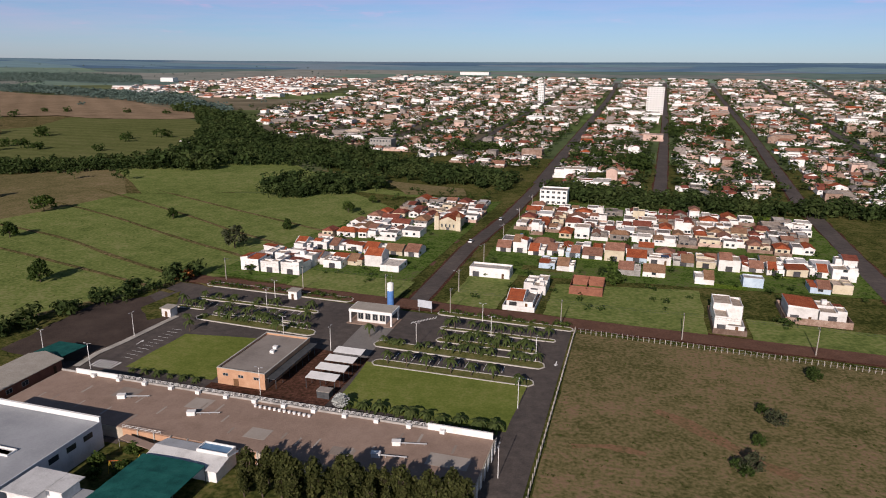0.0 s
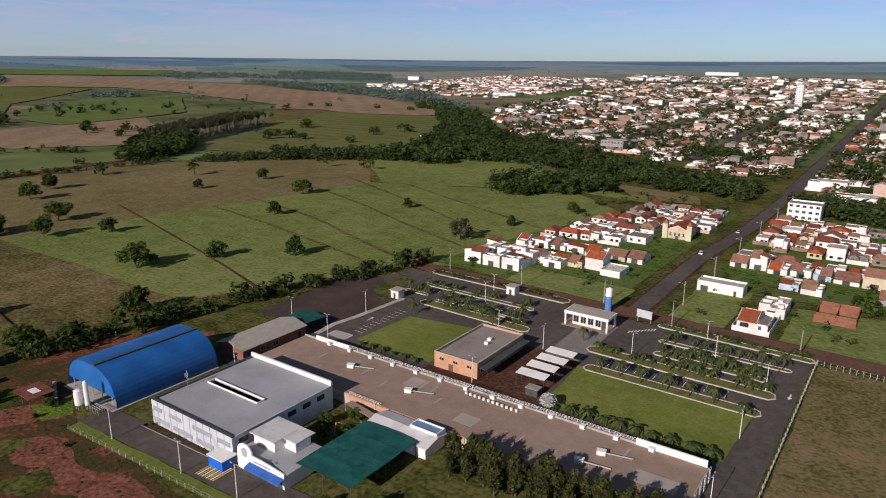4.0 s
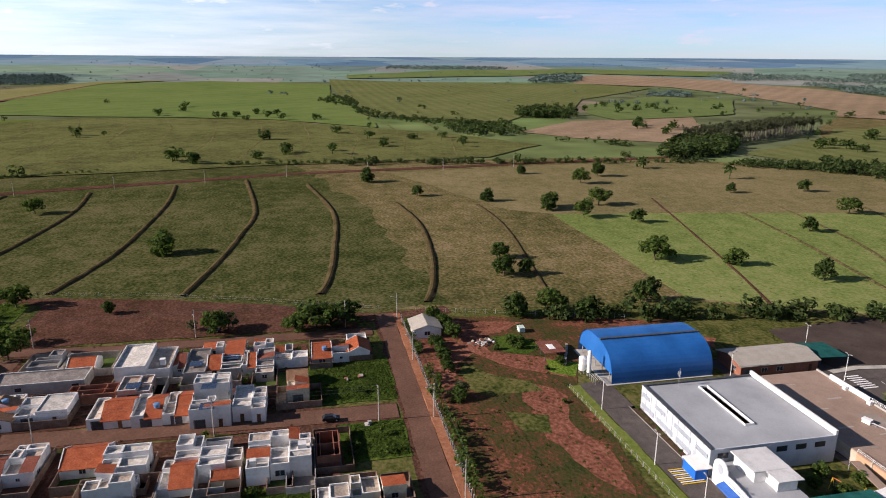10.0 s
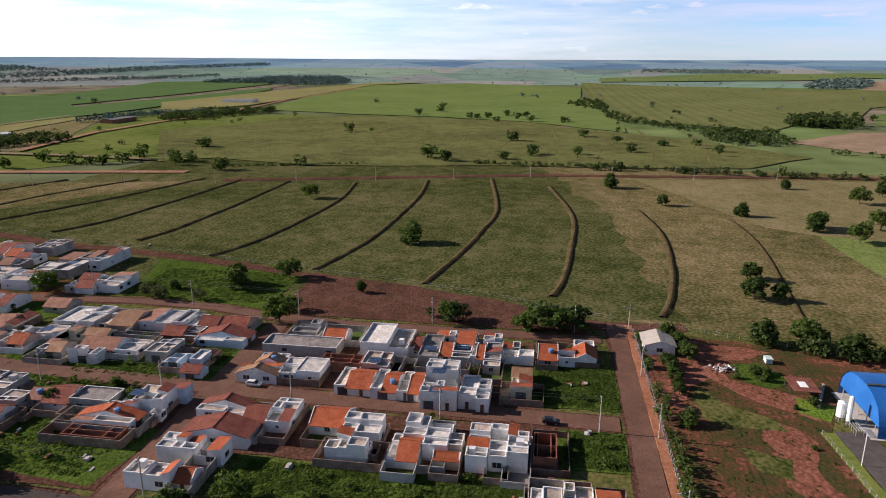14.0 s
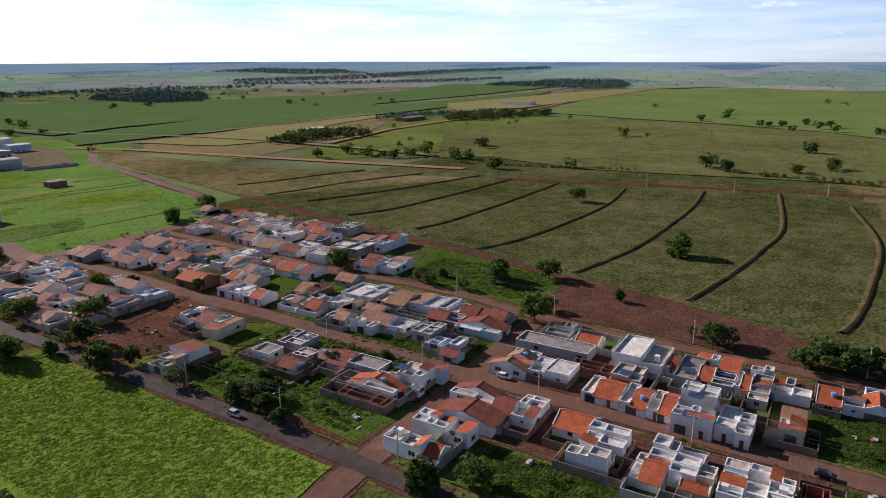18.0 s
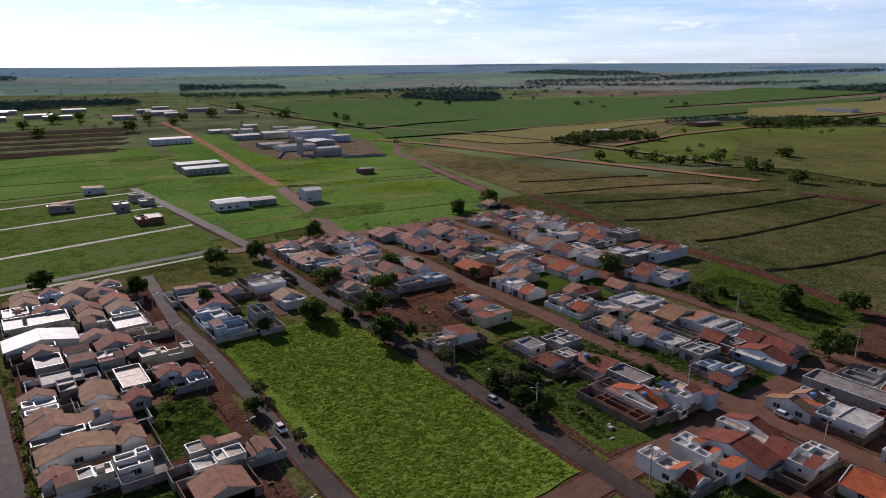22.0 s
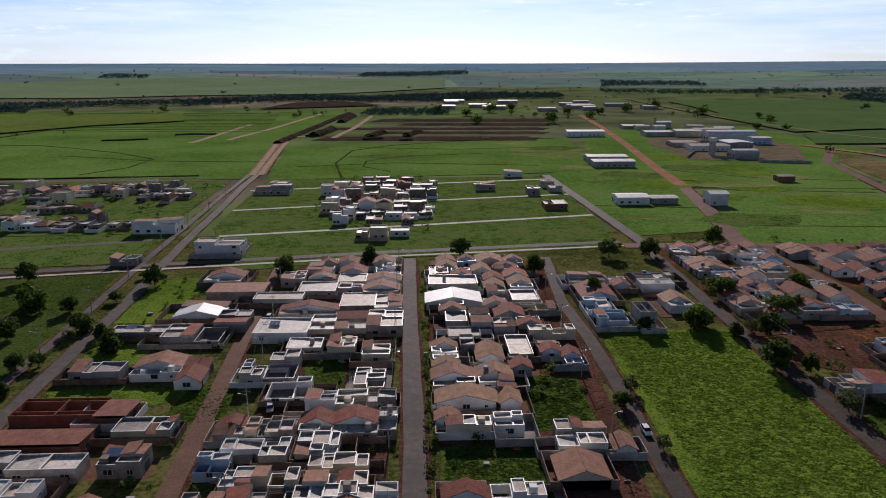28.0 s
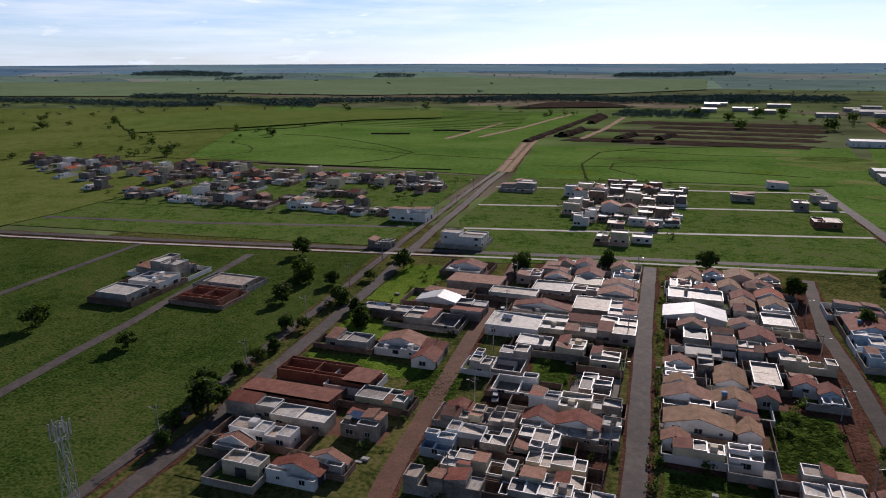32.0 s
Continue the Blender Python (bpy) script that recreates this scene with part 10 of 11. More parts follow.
setting("suburb_houses", SG, HOUSE_MATS, "rows of white and tile-roofed suburb houses", "houses", "stuff")
yards = Wood(True)
for k in range(60):
    x, y = rr.uniform(-150, 84), rr.uniform(255, 415)
    if not -84 < x < -60:
        yards.add(x, y, rr.uniform(2.5, 5), rr, 1.1)
for k in range(420):
    x, y = (rr.uniform(-150, 84), rr.uniform(225, 425)) if k < 260 else (rr.uniform(-5, 62), rr.uniform(-500, -340)) if k < 310 else (rr.uniform(136, 350), rr.uniform(-480, -330))
    if not (-86 < x < -58 or 86 < x < 97):
        yards.add(x, y, rr.uniform(1.6, 4.2), rr, 1.2)
yards.done("garden_shrubs", "shrubs and small trees in the back gardens", LEAVES[0])
for k in range(26):
    x, y = rr.uniform(-60, 60), rr.uniform(262, 410)
    w, d = rr.uniform(10, 24), rr.uniform(5, 9)
    lots("green_lot", [(x, y), (x + w, y), (x + w, y + d), (x, y + d)], 0.06, GRASS_LUSH if k % 2 else GRASS, "small green vacant lot between the houses", "lot", 4, 1.5, 0, k)
for i in range(3):
    for j in range(2):
        house(-152 + 9 * i, 230 + 11.5 * j, -144 + 9 * i, 240 + 11.5 * j, 5.0, "F", "w", "-y")
house(-122, 243, -114, 252, 4.2, "F", "w", "-y")
house(-62, 250, -46, 257, 4.4, "F", "w", "-y")
house(-41, 219.5, -32, 231, 4.0, "T", "w", "-y", lot=(-42, 217, -31, 236))
house(-38, 236, -30, 248, 4.0, "F", "w", "-y")
lots("pasture_strip", [(-242, 477), (-197, 461), (-164, 444), (-112, 433), (-104, 408), (-142, 402), (-159, 428), (-191, 444)], 0.14, GRASS_DRY, "khaki pasture strip between two groves", "pasture")
lots("pasture_strip", [(-290, 374), (-243, 391), (-250, 440), (-240, 466), (-283, 474), (-332, 461)], 0.14, GRASS_BRIGHT, "bright green pasture beside the creek woods", "pasture")
house(-22, 240, -10, 256, 2.8, "U", "r", "-y")
house(26, 218.5, 35, 235, 6.4, "F", "w", "-y", lot=(25.5, 216, 35.5, 238))
house(50, 235, 59, 247, 5.0, "F", "w", "-y", lot=(49, 232.5, 69, 250))
house(60, 237, 68, 247, 4.2, "F", "w", "-y")

# church
ob = thing("church", pose(-91, 324, 0), "cream church with two towers and orange tile roof", "church")
ob.scale = (0.78, 0.78, 0.7)
g = Geo()
g.ring(-6, -5, 6, 14, 0, 7, 0.3)
part("wall", g, WALLS["y"][0], ob)
for s in (-1, 1):
    g = Geo()
    for t in (0, 0.2):
        p = [(0, -5.4, 10 + t), (s * 6.8, -5.4, 6.7 + t), (s * 6.8, 14.4, 6.7 + t), (0, 14.4, 10 + t)]
        g.face(p if t else p[::-1])
    part("roof_slope", g, TILES["T"][0], ob)
    g = Geo()
    g.ring(s * 7.2 - 1.5, -6.5, s * 7.2 + 1.5, -3.5, 0, 10.5, 0.2)
    tw = part("tower", g, WALLS["y"][0], ob)
    g = Geo()
    for (xa, ya), (xb, yb) in (((-1.7, -6.7), (1.7, -6.7)), ((1.7, -6.7), (1.7, -3.3)), ((1.7, -3.3), (-1.7, -3.3)), ((-1.7, -3.3), (-1.7, -6.7))):
        g.face([(s * 7.2 + xa, ya, 10.5), (s * 7.2 + xb, yb, 10.5), (s * 7.2, -5, 13.5)])
    part("spire", g, TILES["B"][0], tw)
g = Geo()
g.face([(-6, -5.02, 7), (6, -5.02, 7), (0, -5.02, 10)])
part("gable", g, WALLS["y"][0], ob)
for k in range(4):
    f = place(SASH, "window", ob, -4 + 2.6 * k, -5.02, 3.4, 0, 1.0, 1, 2.2)
    place(PANE, "glass", f, 0, 0, 0)
place(PANELS, "door", ob, 0, -5.05, 0, 0, 0.8)


def block(name, x0, y0, x1, y1, h, m, label, nx, nz, rows_y=0):
    """A plain upright building with a grid of windows on its front and side."""
    ob = thing(name, pose((x0 + x1) / 2, (y0 + y1) / 2, zg(x0, y0)), label, "building")
    a, b = (x1 - x0) / 2, (y1 - y0) / 2
    g = Geo()
    g.ring(-a, -b, a, b, 0, h, 0.3)
    part("wall", g, m, ob)
    g = Geo()
    g.box(-a + 0.3, -b + 0.3, h - 1, a - 0.3, b - 0.3, h - 0.8)
    part("roof", g, FIBRE[1], ob)
    for i in range(nx):
        for k in range(nz):
            f = place(SASH, "window", ob, -a + 2 * a * (i + 0.5) / nx, -b, h * (k + 0.55) / nz, 0, a / nx, 1, h / nz * 0.4)
            place(PANE, "glass", f, 0, 0, 0)
    return ob


block("white_block", -57, 400, -41, 412, 9, WHITE, "plain white three-storey block by the boulevard", 5, 3)
ob = block("tower_block", -2, 1185, 25, 1200, 44, WHITE, "tall white apartment tower in the town", 6, 13)
ob = block("tower_block", -217, 1427, -205, 1440, 40, WHITE, "slim white apartment tower in the town", 3, 12)

# radio mast over the town
ob = thing("radio_mast", pose(-480, 1500, zg(-480, 1500)), "thin lattice radio mast above the town", "mast")
g = Geo()
for a in (90, 210, 330):
    g.bar((1.2 * math.cos(radians(a)), 1.2 * math.sin(radians(a)), 0), (0.3 * math.cos(radians(a)), 0.3 * math.sin(radians(a)), 55), 0.15, 0.1, 4)
part("legs", g, STEEL, ob)
g = Geo()
for k in range(18):
    z = 3 * k
    r = 1.2 - 0.9 * z / 55
    for a in (90, 210, 330):
        g.bar((r * math.cos(radians(a)), r * math.sin(radians(a)), z), (r * math.cos(radians(a + 120)), r * math.sin(radians(a + 120)), z + 3), 0.07, 0.07, 3)
part("bracing", g, STEEL, ob)


def telecom_tower(x, y, h):
    """Square lattice mast with a head of panel aerials."""
    ob = thing("telecom_tower", pose(x, y, 0), "grey steel lattice telecom tower with pale panel aerials", "tower")

    def half(z):
        return 1.35 - 0.95 * z / h

    corner = [(-1, -1), (1, -1), (1, 1), (-1, 1)]
    for a, b in corner:
        g = Geo()
        g.bar((a * half(0), b * half(0), 0), (a * half(h), b * half(h), h), 0.09, 0.06, 5)
        part("leg", g, STEEL, ob)
    n = 18
    for side in range(4):
        g = Geo()
        (a, b), (c, d) = corner[side], corner[(side + 1) % 4]
        for k in range(n):
            z0, z1 = h * k / n, h * (k + 1) / n
            p, q = half(z0), half(z1)
            u = (a, b, c, d) if k % 2 else (c, d, a, b)
            g.bar((u[0] * p, u[1] * p, z0), (u[2] * q, u[3] * q, z1), 0.04, 0.04, 3)
            g.bar((a * q, b * q, z1), (c * q, d * q, z1), 0.035, 0.035, 3)
        part("bracing", g, STEEL, ob)
    head = Geo()
    for z in (h - 2.2, h - 0.6):
        head.bar((-1.15, 0, z), (1.15, 0, z), 0.05, 0.05, 4)
        head.bar((0, -1.15, z), (0, 1.15, z), 0.05, 0.05, 4)
    part("head_frame", head, STEEL, ob)
    for a in range(6):
        c, d = 1.15 * math.cos(a * math.tau / 6), 1.15 * math.sin(a * math.tau / 6)
        g = Geo()
        g.box(c - 0.08, d - 0.08, h - 2.1, c + 0.08, d + 0.08, h + 0.1)
        part("panel_aerial", g, STEEL, ob, "pale grey upright panel aerial")
    g = Geo()
    g.box(-2, -2, 0, 2, 2, 0.3)
    part("base_slab", g, CONCRETE, ob)


telecom_tower(68, -56, 40)


def town_left(y):
    pts = [(470, -95), (500, -86), (542, -156), (577, -214), (650, -330), (665, -376), (770, -466), (919, -585), (1106, -645), (1459, -690), (2012, -835), (2800, -1000)]
    for (ya, xa), (yb, xb) in zip(pts, pts[1:]):
        if ya <= y <= yb:
            return xa + (xb - xa) * (y - ya) / (yb - ya)
    return 0


def far_town():
    """Blocks of small houses between straight streets, with street and garden trees."""
    q = random.Random(21)
    g, gard = Geo(), Wood(True)

    def street_x(k, yy):
        return k * (84 + 0.032 * (yy - 440)) - 72 - 0.014 * (yy - 440)

    for k in range(-7, 9):
        if k in (0, 1, 2):
            continue
        ln = [(street_x(k, yy), yy) for yy in range(540, 2600, 60)]
        ln = [p for p in ln if p[0] > town_left(p[1])]
        if len(ln) > 2:
            strip("street", ln, 8, 0.5, ASPHALT, "long straight town street", "road", step=30)
    y, n = 456, 0
    while y < 2620:
        step = 16 + 0.010 * (y - 490)
        rown = int((y - 426) / step)
        cross = rown % 6 == 5
        xl, xr = town_left(y) + 10, 0.52 * y + 120
        xl = -52 if y < 500 else max(xl, -95) if y < 530 else xl
        x = xl
        while x < xr:
            w = q.uniform(7.5, 12.5) * (1 + 0.0004 * (y - 490))
            # straight streets that fan out slightly
            gap = 84 + 0.032 * (y - 440)
            u = (x + w / 2 + 72 + 0.014 * (y - 440)) / gap
            main = round(u) in (0, 1, 2)
            clear = (9 if main else 6) + w / 2
            street = abs(u - round(u)) * gap < clear
            if not cross and not street and q.random() < 0.86:
                d = q.uniform(6.5, 11)
                z = zg(x, y) + 0.2
                big = q.random()
                h = 2.7
                hall = big < (0.03 if y < 1100 else 0.10)
                if hall:
                    w2, d, h = min(w * 2.2, 26), d * 1.7, q.uniform(4.5, 8)
                else:
                    w2 = w - 1.2
                if big > 0.95:
                    h = q.uniform(6, 9)
                yy = y + q.uniform(-3, 3)
                box_house(g, q, x, yy, w2, d, z, h, 0.9 if hall else 0.32 if y < 1100 else 0.52)
                n += 1
            for _ in range(2):
                tx = x + q.uniform(0, w)
                uu = (tx + 72 + 0.014 * (y - 440)) / gap
                if abs(uu - round(uu)) * gap > (9 if round(uu) in (0, 1, 2) else 6) and q.random() < 0.62 + 0.5 * noise.noise((tx * 0.011, y * 0.008, 5.0)):
                    gard.add(tx, y + q.uniform(-7, 16), q.uniform(4, 9.5), q, 1.4)
            x += w
        y += step
    # the part of the town beyond the creek
    wing = [(-1331, 1488), (-1421, 1690), (-1297, 1678), (-1444, 1955), (-1324, 2283), (-956, 2305), (-827, 2015), (-822, 1776), (-771, 1372), (-814, 1305), (-943, 1311), (-1078, 1413)]
    y = 1300
    while y < 2310:
        x = -1450
        while x < -760:
            w = q.uniform(10, 22)
            if inside(wing, x, y) and q.random() < (0.75 if noise.noise((x * 0.006, y * 0.004, 2.0)) > -0.12 else 0.12):
                box_house(g, q, x, y + q.uniform(-4, 4), w - 2, q.uniform(8, 13), zg(x, y) + 0.3, q.uniform(2.7, 4.5), 0.6)
            elif q.random() < 0.25 and inside(wing, x, y):
                gard.add(x, y, q.uniform(4, 8), q, 1.3)
            x += w
        y += 24
    mats = HOUSE_MATS
    setting("far_town_houses", g, mats, "dense town of low white and tile-roofed houses", "houses", "stuff")
    gard.done("town_trees", "garden and street trees among the town houses")
    return n


far_town()
for x, y, w, d, h in ((-1330, 1495, 60, 26, 8), (-1262, 1530, 50, 24, 8), (-1180, 1345, 110, 16, 7), (-1475, 1868, 46, 26, 12), (-960, 1660, 90, 30, 8), (-850, 1395, 60, 22, 7), (-745, 2780, 120, 40, 12), (-880, 2310, 60, 26, 9), (-806, 2330, 70, 26, 9)):
    low_house("white_warehouse", x, y, x + w, y + d, h, WALLS["w"][0], TILES["W"][0], "large white warehouse at the edge of town", 1.2, blank=True).location.z = zg(x, y)
ob = block("office_block", -256, 620, -234, 634, 9, WALLS["g"][0], "grey two-storey office block with dark glass front", 7, 2)
low_house("farmhouse", -449, 588, -436, 596, 3.2, WALLS["w"][0], TILES["R"][0], "small white farmhouse with red tile roof", 1.3)
low_house("farm_shed", -668, -594, -632, -578, 5, WALLS["g"][0], TILES["W"][0], "long farm shed with bright white roof", 1.0)
low_house("farm_shed", -892, -592, -838, -574, 5, WALLS["r"][0], FIBRE[1], "long dark farm shed with grey roof", 1.0, blank=True)
low_house("farm_shed", -1312, -640, -1284, -576, 7, WALLS["w"][0], FIBRE[1], "long white-walled farm shed with dark roof", 1.0, blank=True)
park = Wood(True)
grove([(-45, 540), (5, 540), (8, 620), (-50, 620)], 70, 10, park)
grove([(25, 820), (95, 830), (100, 930), (28, 930)], 110, 10, park)
grove([(-180, 620), (-110, 600), (-105, 640), (-190, 660)], 60, 9, park)
park.done("town_park", "clump of tall dark park trees in the town", LEAVES[0])

# ---- new estate beyond the canal ----
EG = Geo()
for i, (y, a, b, f) in enumerate(((-318, 4, 32, 0.9), (-348, 2, 50, 0.7), (-362, -8, 52, 0.95), (-376, -10, 54, 0.95), (-391, -12, 54, 0.9), (-418, -12, 58, 0.95), (-432, -10, 60, 0.95), (-446, -12, 62, 0.9), (-462, -14, 60, 0.9))):
    far_row(EG, a, b, y, 600 + i, f, 0.85, 0.4)
for i, (y, a, b, f) in enumerate(((-340, 146, 330, 0.75), (-354, 165, 380, 0.6), (-384, 138, 440, 0.5), (-410, 150, 480, 0.7), (-424, 142, 500, 0.75), (-438, 148, 520, 0.85), (-455, 150, 540, 0.8))):
    far_row(EG, a, b, y, 700 + i, f, 0.8, 0.3)
def infill():
    """Low tiled houses between those along the old streets."""
    q2 = random.Random(17)
    taken = list(RECTS)
    for x0, y0, x1, y1 in ((-262, -300, -106, -205), (-205, -205, -160, -152), (-192, -150, -155, -100), (8, -276, 46, -180), (-42, -276, -6, -180)):
        y = y0
        while y < y1:
            x = x0
            while x < x1:
                w, d = q2.uniform(7, 10.5), q2.uniform(6.5, 10)
                a, b = x + q2.uniform(-1, 1), y + q2.uniform(-1, 1)
                road = False
                for nm, line, rw, m, lab in ROADS:
                    for (xa, ya), (xb, yb) in zip(line, line[1:]):
                        u = ((a + w / 2 - xa) * (xb - xa) + (b + d / 2 - ya) * (yb - ya)) / ((xb - xa) ** 2 + (yb - ya) ** 2)
                        u = min(1, max(0, u))
                        if math.hypot(a + w / 2 - xa - u * (xb - xa), b + d / 2 - ya - u * (yb - ya)) < rw / 2 + 5:
                            road = True
                lot = -150 < a < -100 and -204 < b
                if not road and not lot and not any(p - 0.6 < a + w and r + 0.6 > a and s - 0.6 < b + d and t + 0.6 > b for p, s, r, t in taken) and not any(inside(p, a + w / 2, b + d / 2) for p in GREENS) and q2.random() < 0.92:
                    taken.append((a, b, a + w, b + d))
                    house(a, b, a + w, b + d, q2.uniform(3.2, 3.7), q2.choice("PRRPFTF"), q2.choice("wwgypl"), q2.choice(("+x", "-x")))
                x += 5
            y += 5



infill()
setting("estate_houses", EG, HOUSE_MATS, "rows of small new white and grey houses", "houses", "stuff")
for line in ([(-97, -369), (0, -348), (98, -328)], [(-99, -432), (0, -413), (107, -389)], [(-98, -492), (0, -474), (112, -452)]):
    strip("street", line, 3.2, 0.2, CONCRETE, "pale unfinished estate street", "road", step=8, amp=0.3)
for line in ([(128, -322), (240, -296), (350, -280)], [(132, -378), (240, -352), (380, -325)], [(136, -404), (240, -385), (400, -360)], [(138, -470), (260, -452), (420, -430)]):
    strip("street", line, 4, 0.13, ASPHALT, "estate street", "road", step=8, amp=0.3)
house(121, -347, 142, -334, 5.5, "F", "w", "-x")
house(118, -285, 129, -278, 3.4, "F", "w", "-x")
house(-77, -511, -64, -501, 4, "F", "w", "-x")
house(78.5, -305, 98, -291, 6.4, "F", "w", "+x", lot=(77, -307, 100, -288))
house(83, -450, 106, -436, 5, "F", "w", "+x")
house(110 - 22, -470, 100, -456, 4.5, "F", "g", "+x")
house(-92, -465, -84, -456, 4, "F", "g", "-x")
house(-78, -440, -70, -430, 4, "F", "w", "-x")
house(-86, -396, -73, -384, 3.6, "F", "r", "-x")
house(-94, -448, -86, -438, 4, "F", "g", "-x")
house(-51, -459, -38, -447, 4, "F", "w", "-x")
# sheds and works along the red road
low_house("works_shed", -138, -410, -119, -396, 4.6, WALLS["w"][0], TILES["W"][0], "long white shed with bright metal roof", 0.8)
low_house("works_shed", -156, -408, -140, -398, 3.6, WALLS["g"][0], FIBRE[0], "grey annex with pale sheet roof", 0.6)
low_house("white_storehouse", -184, -403, -173, -392, 7.0, WALLS["w"][0], TILES["W"][0], "tall plain white storehouse", 1.0)
low_house("works_shed", -178, -590, -144, -574, 5.2, WALLS["g"][0], TILES["W"][0], "long shed with bright white roof", 0.8)
low_house("works_shed", -176, -561, -142, -546, 5.0, WALLS["g"][0], TILES["W"][0], "long shed with bright white roof", 0.8)
low_house("works_shed", -215, -806, -172, -786, 6.0, WALLS["w"][0], TILES["W"][0], "large white warehouse with metal roof", 1.0)
q = random.Random(5)
for i in range(9):
    x, y = q.uniform(-380, -290), q.uniform(-900, -760)
    w, d = q.uniform(14, 34), q.uniform(10, 22)
    low_house("works_hall", x, y, x + w, y + d, q.uniform(4, 8), q.choice([WALLS["w"][0], WALLS["g"][0], WALLS["y"][0]]), q.choice([TILES["W"][0], FIBRE[0], FIBRE[1]]), "works hall with pale sheet roof", q.uniform(0.6, 1.4), blank=True)
for i in range(14):
    x, y = q.uniform(-560, -60), q.uniform(-1500, -1150)
    low_house("far_shed", x, y, x + q.uniform(20, 50), y + q.uniform(12, 24), 6, WALLS["g"][0], FIBRE[1], "far long shed with grey roof", 1.2, blank=True)

# ---- the plant by the main road ----
def vault(name, x0, y0, x1, y1, h, rise, wallm, roofm, label):
    """A hall under a barrel roof."""
    ob = thing(name, pose((x0 + x1) / 2, (y0 + y1) / 2, 0), label, "hall")
    a, b = (x1 - x0) / 2, (y1 - y0) / 2
    g = Geo()
    g.ring(-a, -b, a, b, 0, h, 0.25)
    part("wall", g, wallm, ob)
    g = Geo()
    n = 12
    arc = [(-(b + 0.4) * math.cos(math.pi * k / n), h + rise * math.sin(math.pi * k / n)) for k in range(n + 1)]
    for k in range(n):
        (ya, za), (yb, zb) = arc[k], arc[k + 1]
        g.face([(-a - 0.4, ya, za), (a + 0.4, ya, za), (a + 0.4, yb, zb), (-a - 0.4, yb, zb)])
    for s in (-1, 1):
        g.face([(s * (a + 0.2), y, z) for y, z in arc][::s])
    part("roof", g, roofm, ob)
    for k in range(3):
        place(PANELS, "loading_gate", ob, a, -b + 2 * b * (k + 0.5) / 3, 0.05, 90, 1.2, 1, 1.5)


vault("plant_hall", -300, -606, -278, -590, 5, 3.2, WALLS["g"][0], FIBRE[0], "grey plant hall under a pale barrel roof")
vault("plant_hall", -372, -762, -318, -742, 6, 4.0, WALLS["w"][0], TILES["W"][0], "long white plant hall under a barrel roof")
vault("plant_hall", -362, -800, -318, -780, 6, 3.0, WALLS["g"][0], FIBRE[2], "grey plant hall under a cream barrel roof")
low_house("plant_block", -366, -712, -346, -698, 7, WALLS["l"][0], FIBRE[0], "pale blue plant block with flat roof", 0.5)
low_house("plant_shed", -282, -700, -256, -682, 4.5, WALLS["g"][0], FIBRE[1], "low grey plant shed", 0.7)
low_house("plant_shed", -300, -668, -262, -648, 5, WALLS["w"][0], FIBRE[1], "long plant shed with grey sheet roof", 0.9)
low_house("plant_shed", -330, -690, -306, -664, 6, WALLS["g"][0], TILES["W"][0], "plant shed with white metal roof", 0.9)
low_house("brick_store", -268, -480, -256, -472, 4, WALLS["r"][0], FIBRE[1], "small dark brick store in the green lots", 0.3)
ob = thing("plant_tower", pose(-269, -617, 0), "tall grey concrete water tower of the plant", "water tower")
g = Geo()
g.box(-2.2, -2.2, 0, 2.2, 2.2, 13)
part("shaft", g, WALLS["g"][0], ob)
g = Geo()
g.box(-2.6, -2.6, 13, 2.6, 2.6, 16)
part("tank", g, WALLS["w"][0], ob)
for i, (xa, ya, xb, yb) in enumerate(((-262, -640, -240, -600), (-262, -600, -300, -580), (-345, -735, -300, -720), (-290, -570, -330, -560))):
    ob = thing("yard_wall", pose(0, 0, 0), "plain grey yard wall of the plant", "wall")
    g = Geo()
    d = math.hypot(xb - xa, yb - ya)
    nx, ny = -(yb - ya) / d * 0.2, (xb - xa) / d * 0.2
    p = [(xa - nx, ya - ny), (xb - nx, yb - ny), (xb + nx, yb + ny), (xa + nx, ya + ny)]
    g.v = [(*c, 0) for c in p] + [(*c, 2.4) for c in p]
    g.f, g.s = [(4, 5, 6, 7), (0, 1, 5, 4), (1, 2, 6, 5), (2, 3, 7, 6), (3, 0, 4, 7)], [0] * 5
    part("wall", g, WALLS["g"][0], ob)
lots("plant_yard", [(-240, -590), (-240, -720), (-300, -830), (-384, -830), (-386, -690), (-330, -560)], 0.09, mat("trodden_yard", [(0.090, 0.085, 0.045), (0.150, 0.120, 0.080), (0.220, 0.165, 0.120)], 0.05, 0.95, 1.0, 0.4, 0.5, spec=0, mid=0.2, tight=0.04), "trodden bare yard of the plant", "yard", 8, 3)
lots("earth_pit", [(-312, -580), (-332, -582), (-336, -566), (-314, -562)], 0.14, PLOUGH, "dark dug pit beside the plant", "pit", 4, 2)
for i, (w, m, line) in enumerate(((3, GRASS_DRY, [(-192, -428), (-250, -424), (-310, -418)]), (2.5, DIRT, [(-197, -531), (-250, -490), (-330, -470)]), (2, DARK_LINE, [(-180, -452), (-250, -448), (-320, -440)]), (2, DARK_LINE, [(-165, -340), (-230, -336), (-270, -330)]), (3, GRASS_DRY, [(-100, -360), (-150, -356)]), (2, DARK_LINE, [(-100, -395), (-170, -385)]), (2.5, GRASS_DRY, [(-98, -430), (-180, -425)]))):
    strip("lot_track", line, w, 0.16, m, "narrow track between green lots", "track", step=6, amp=0.6, seed=i)
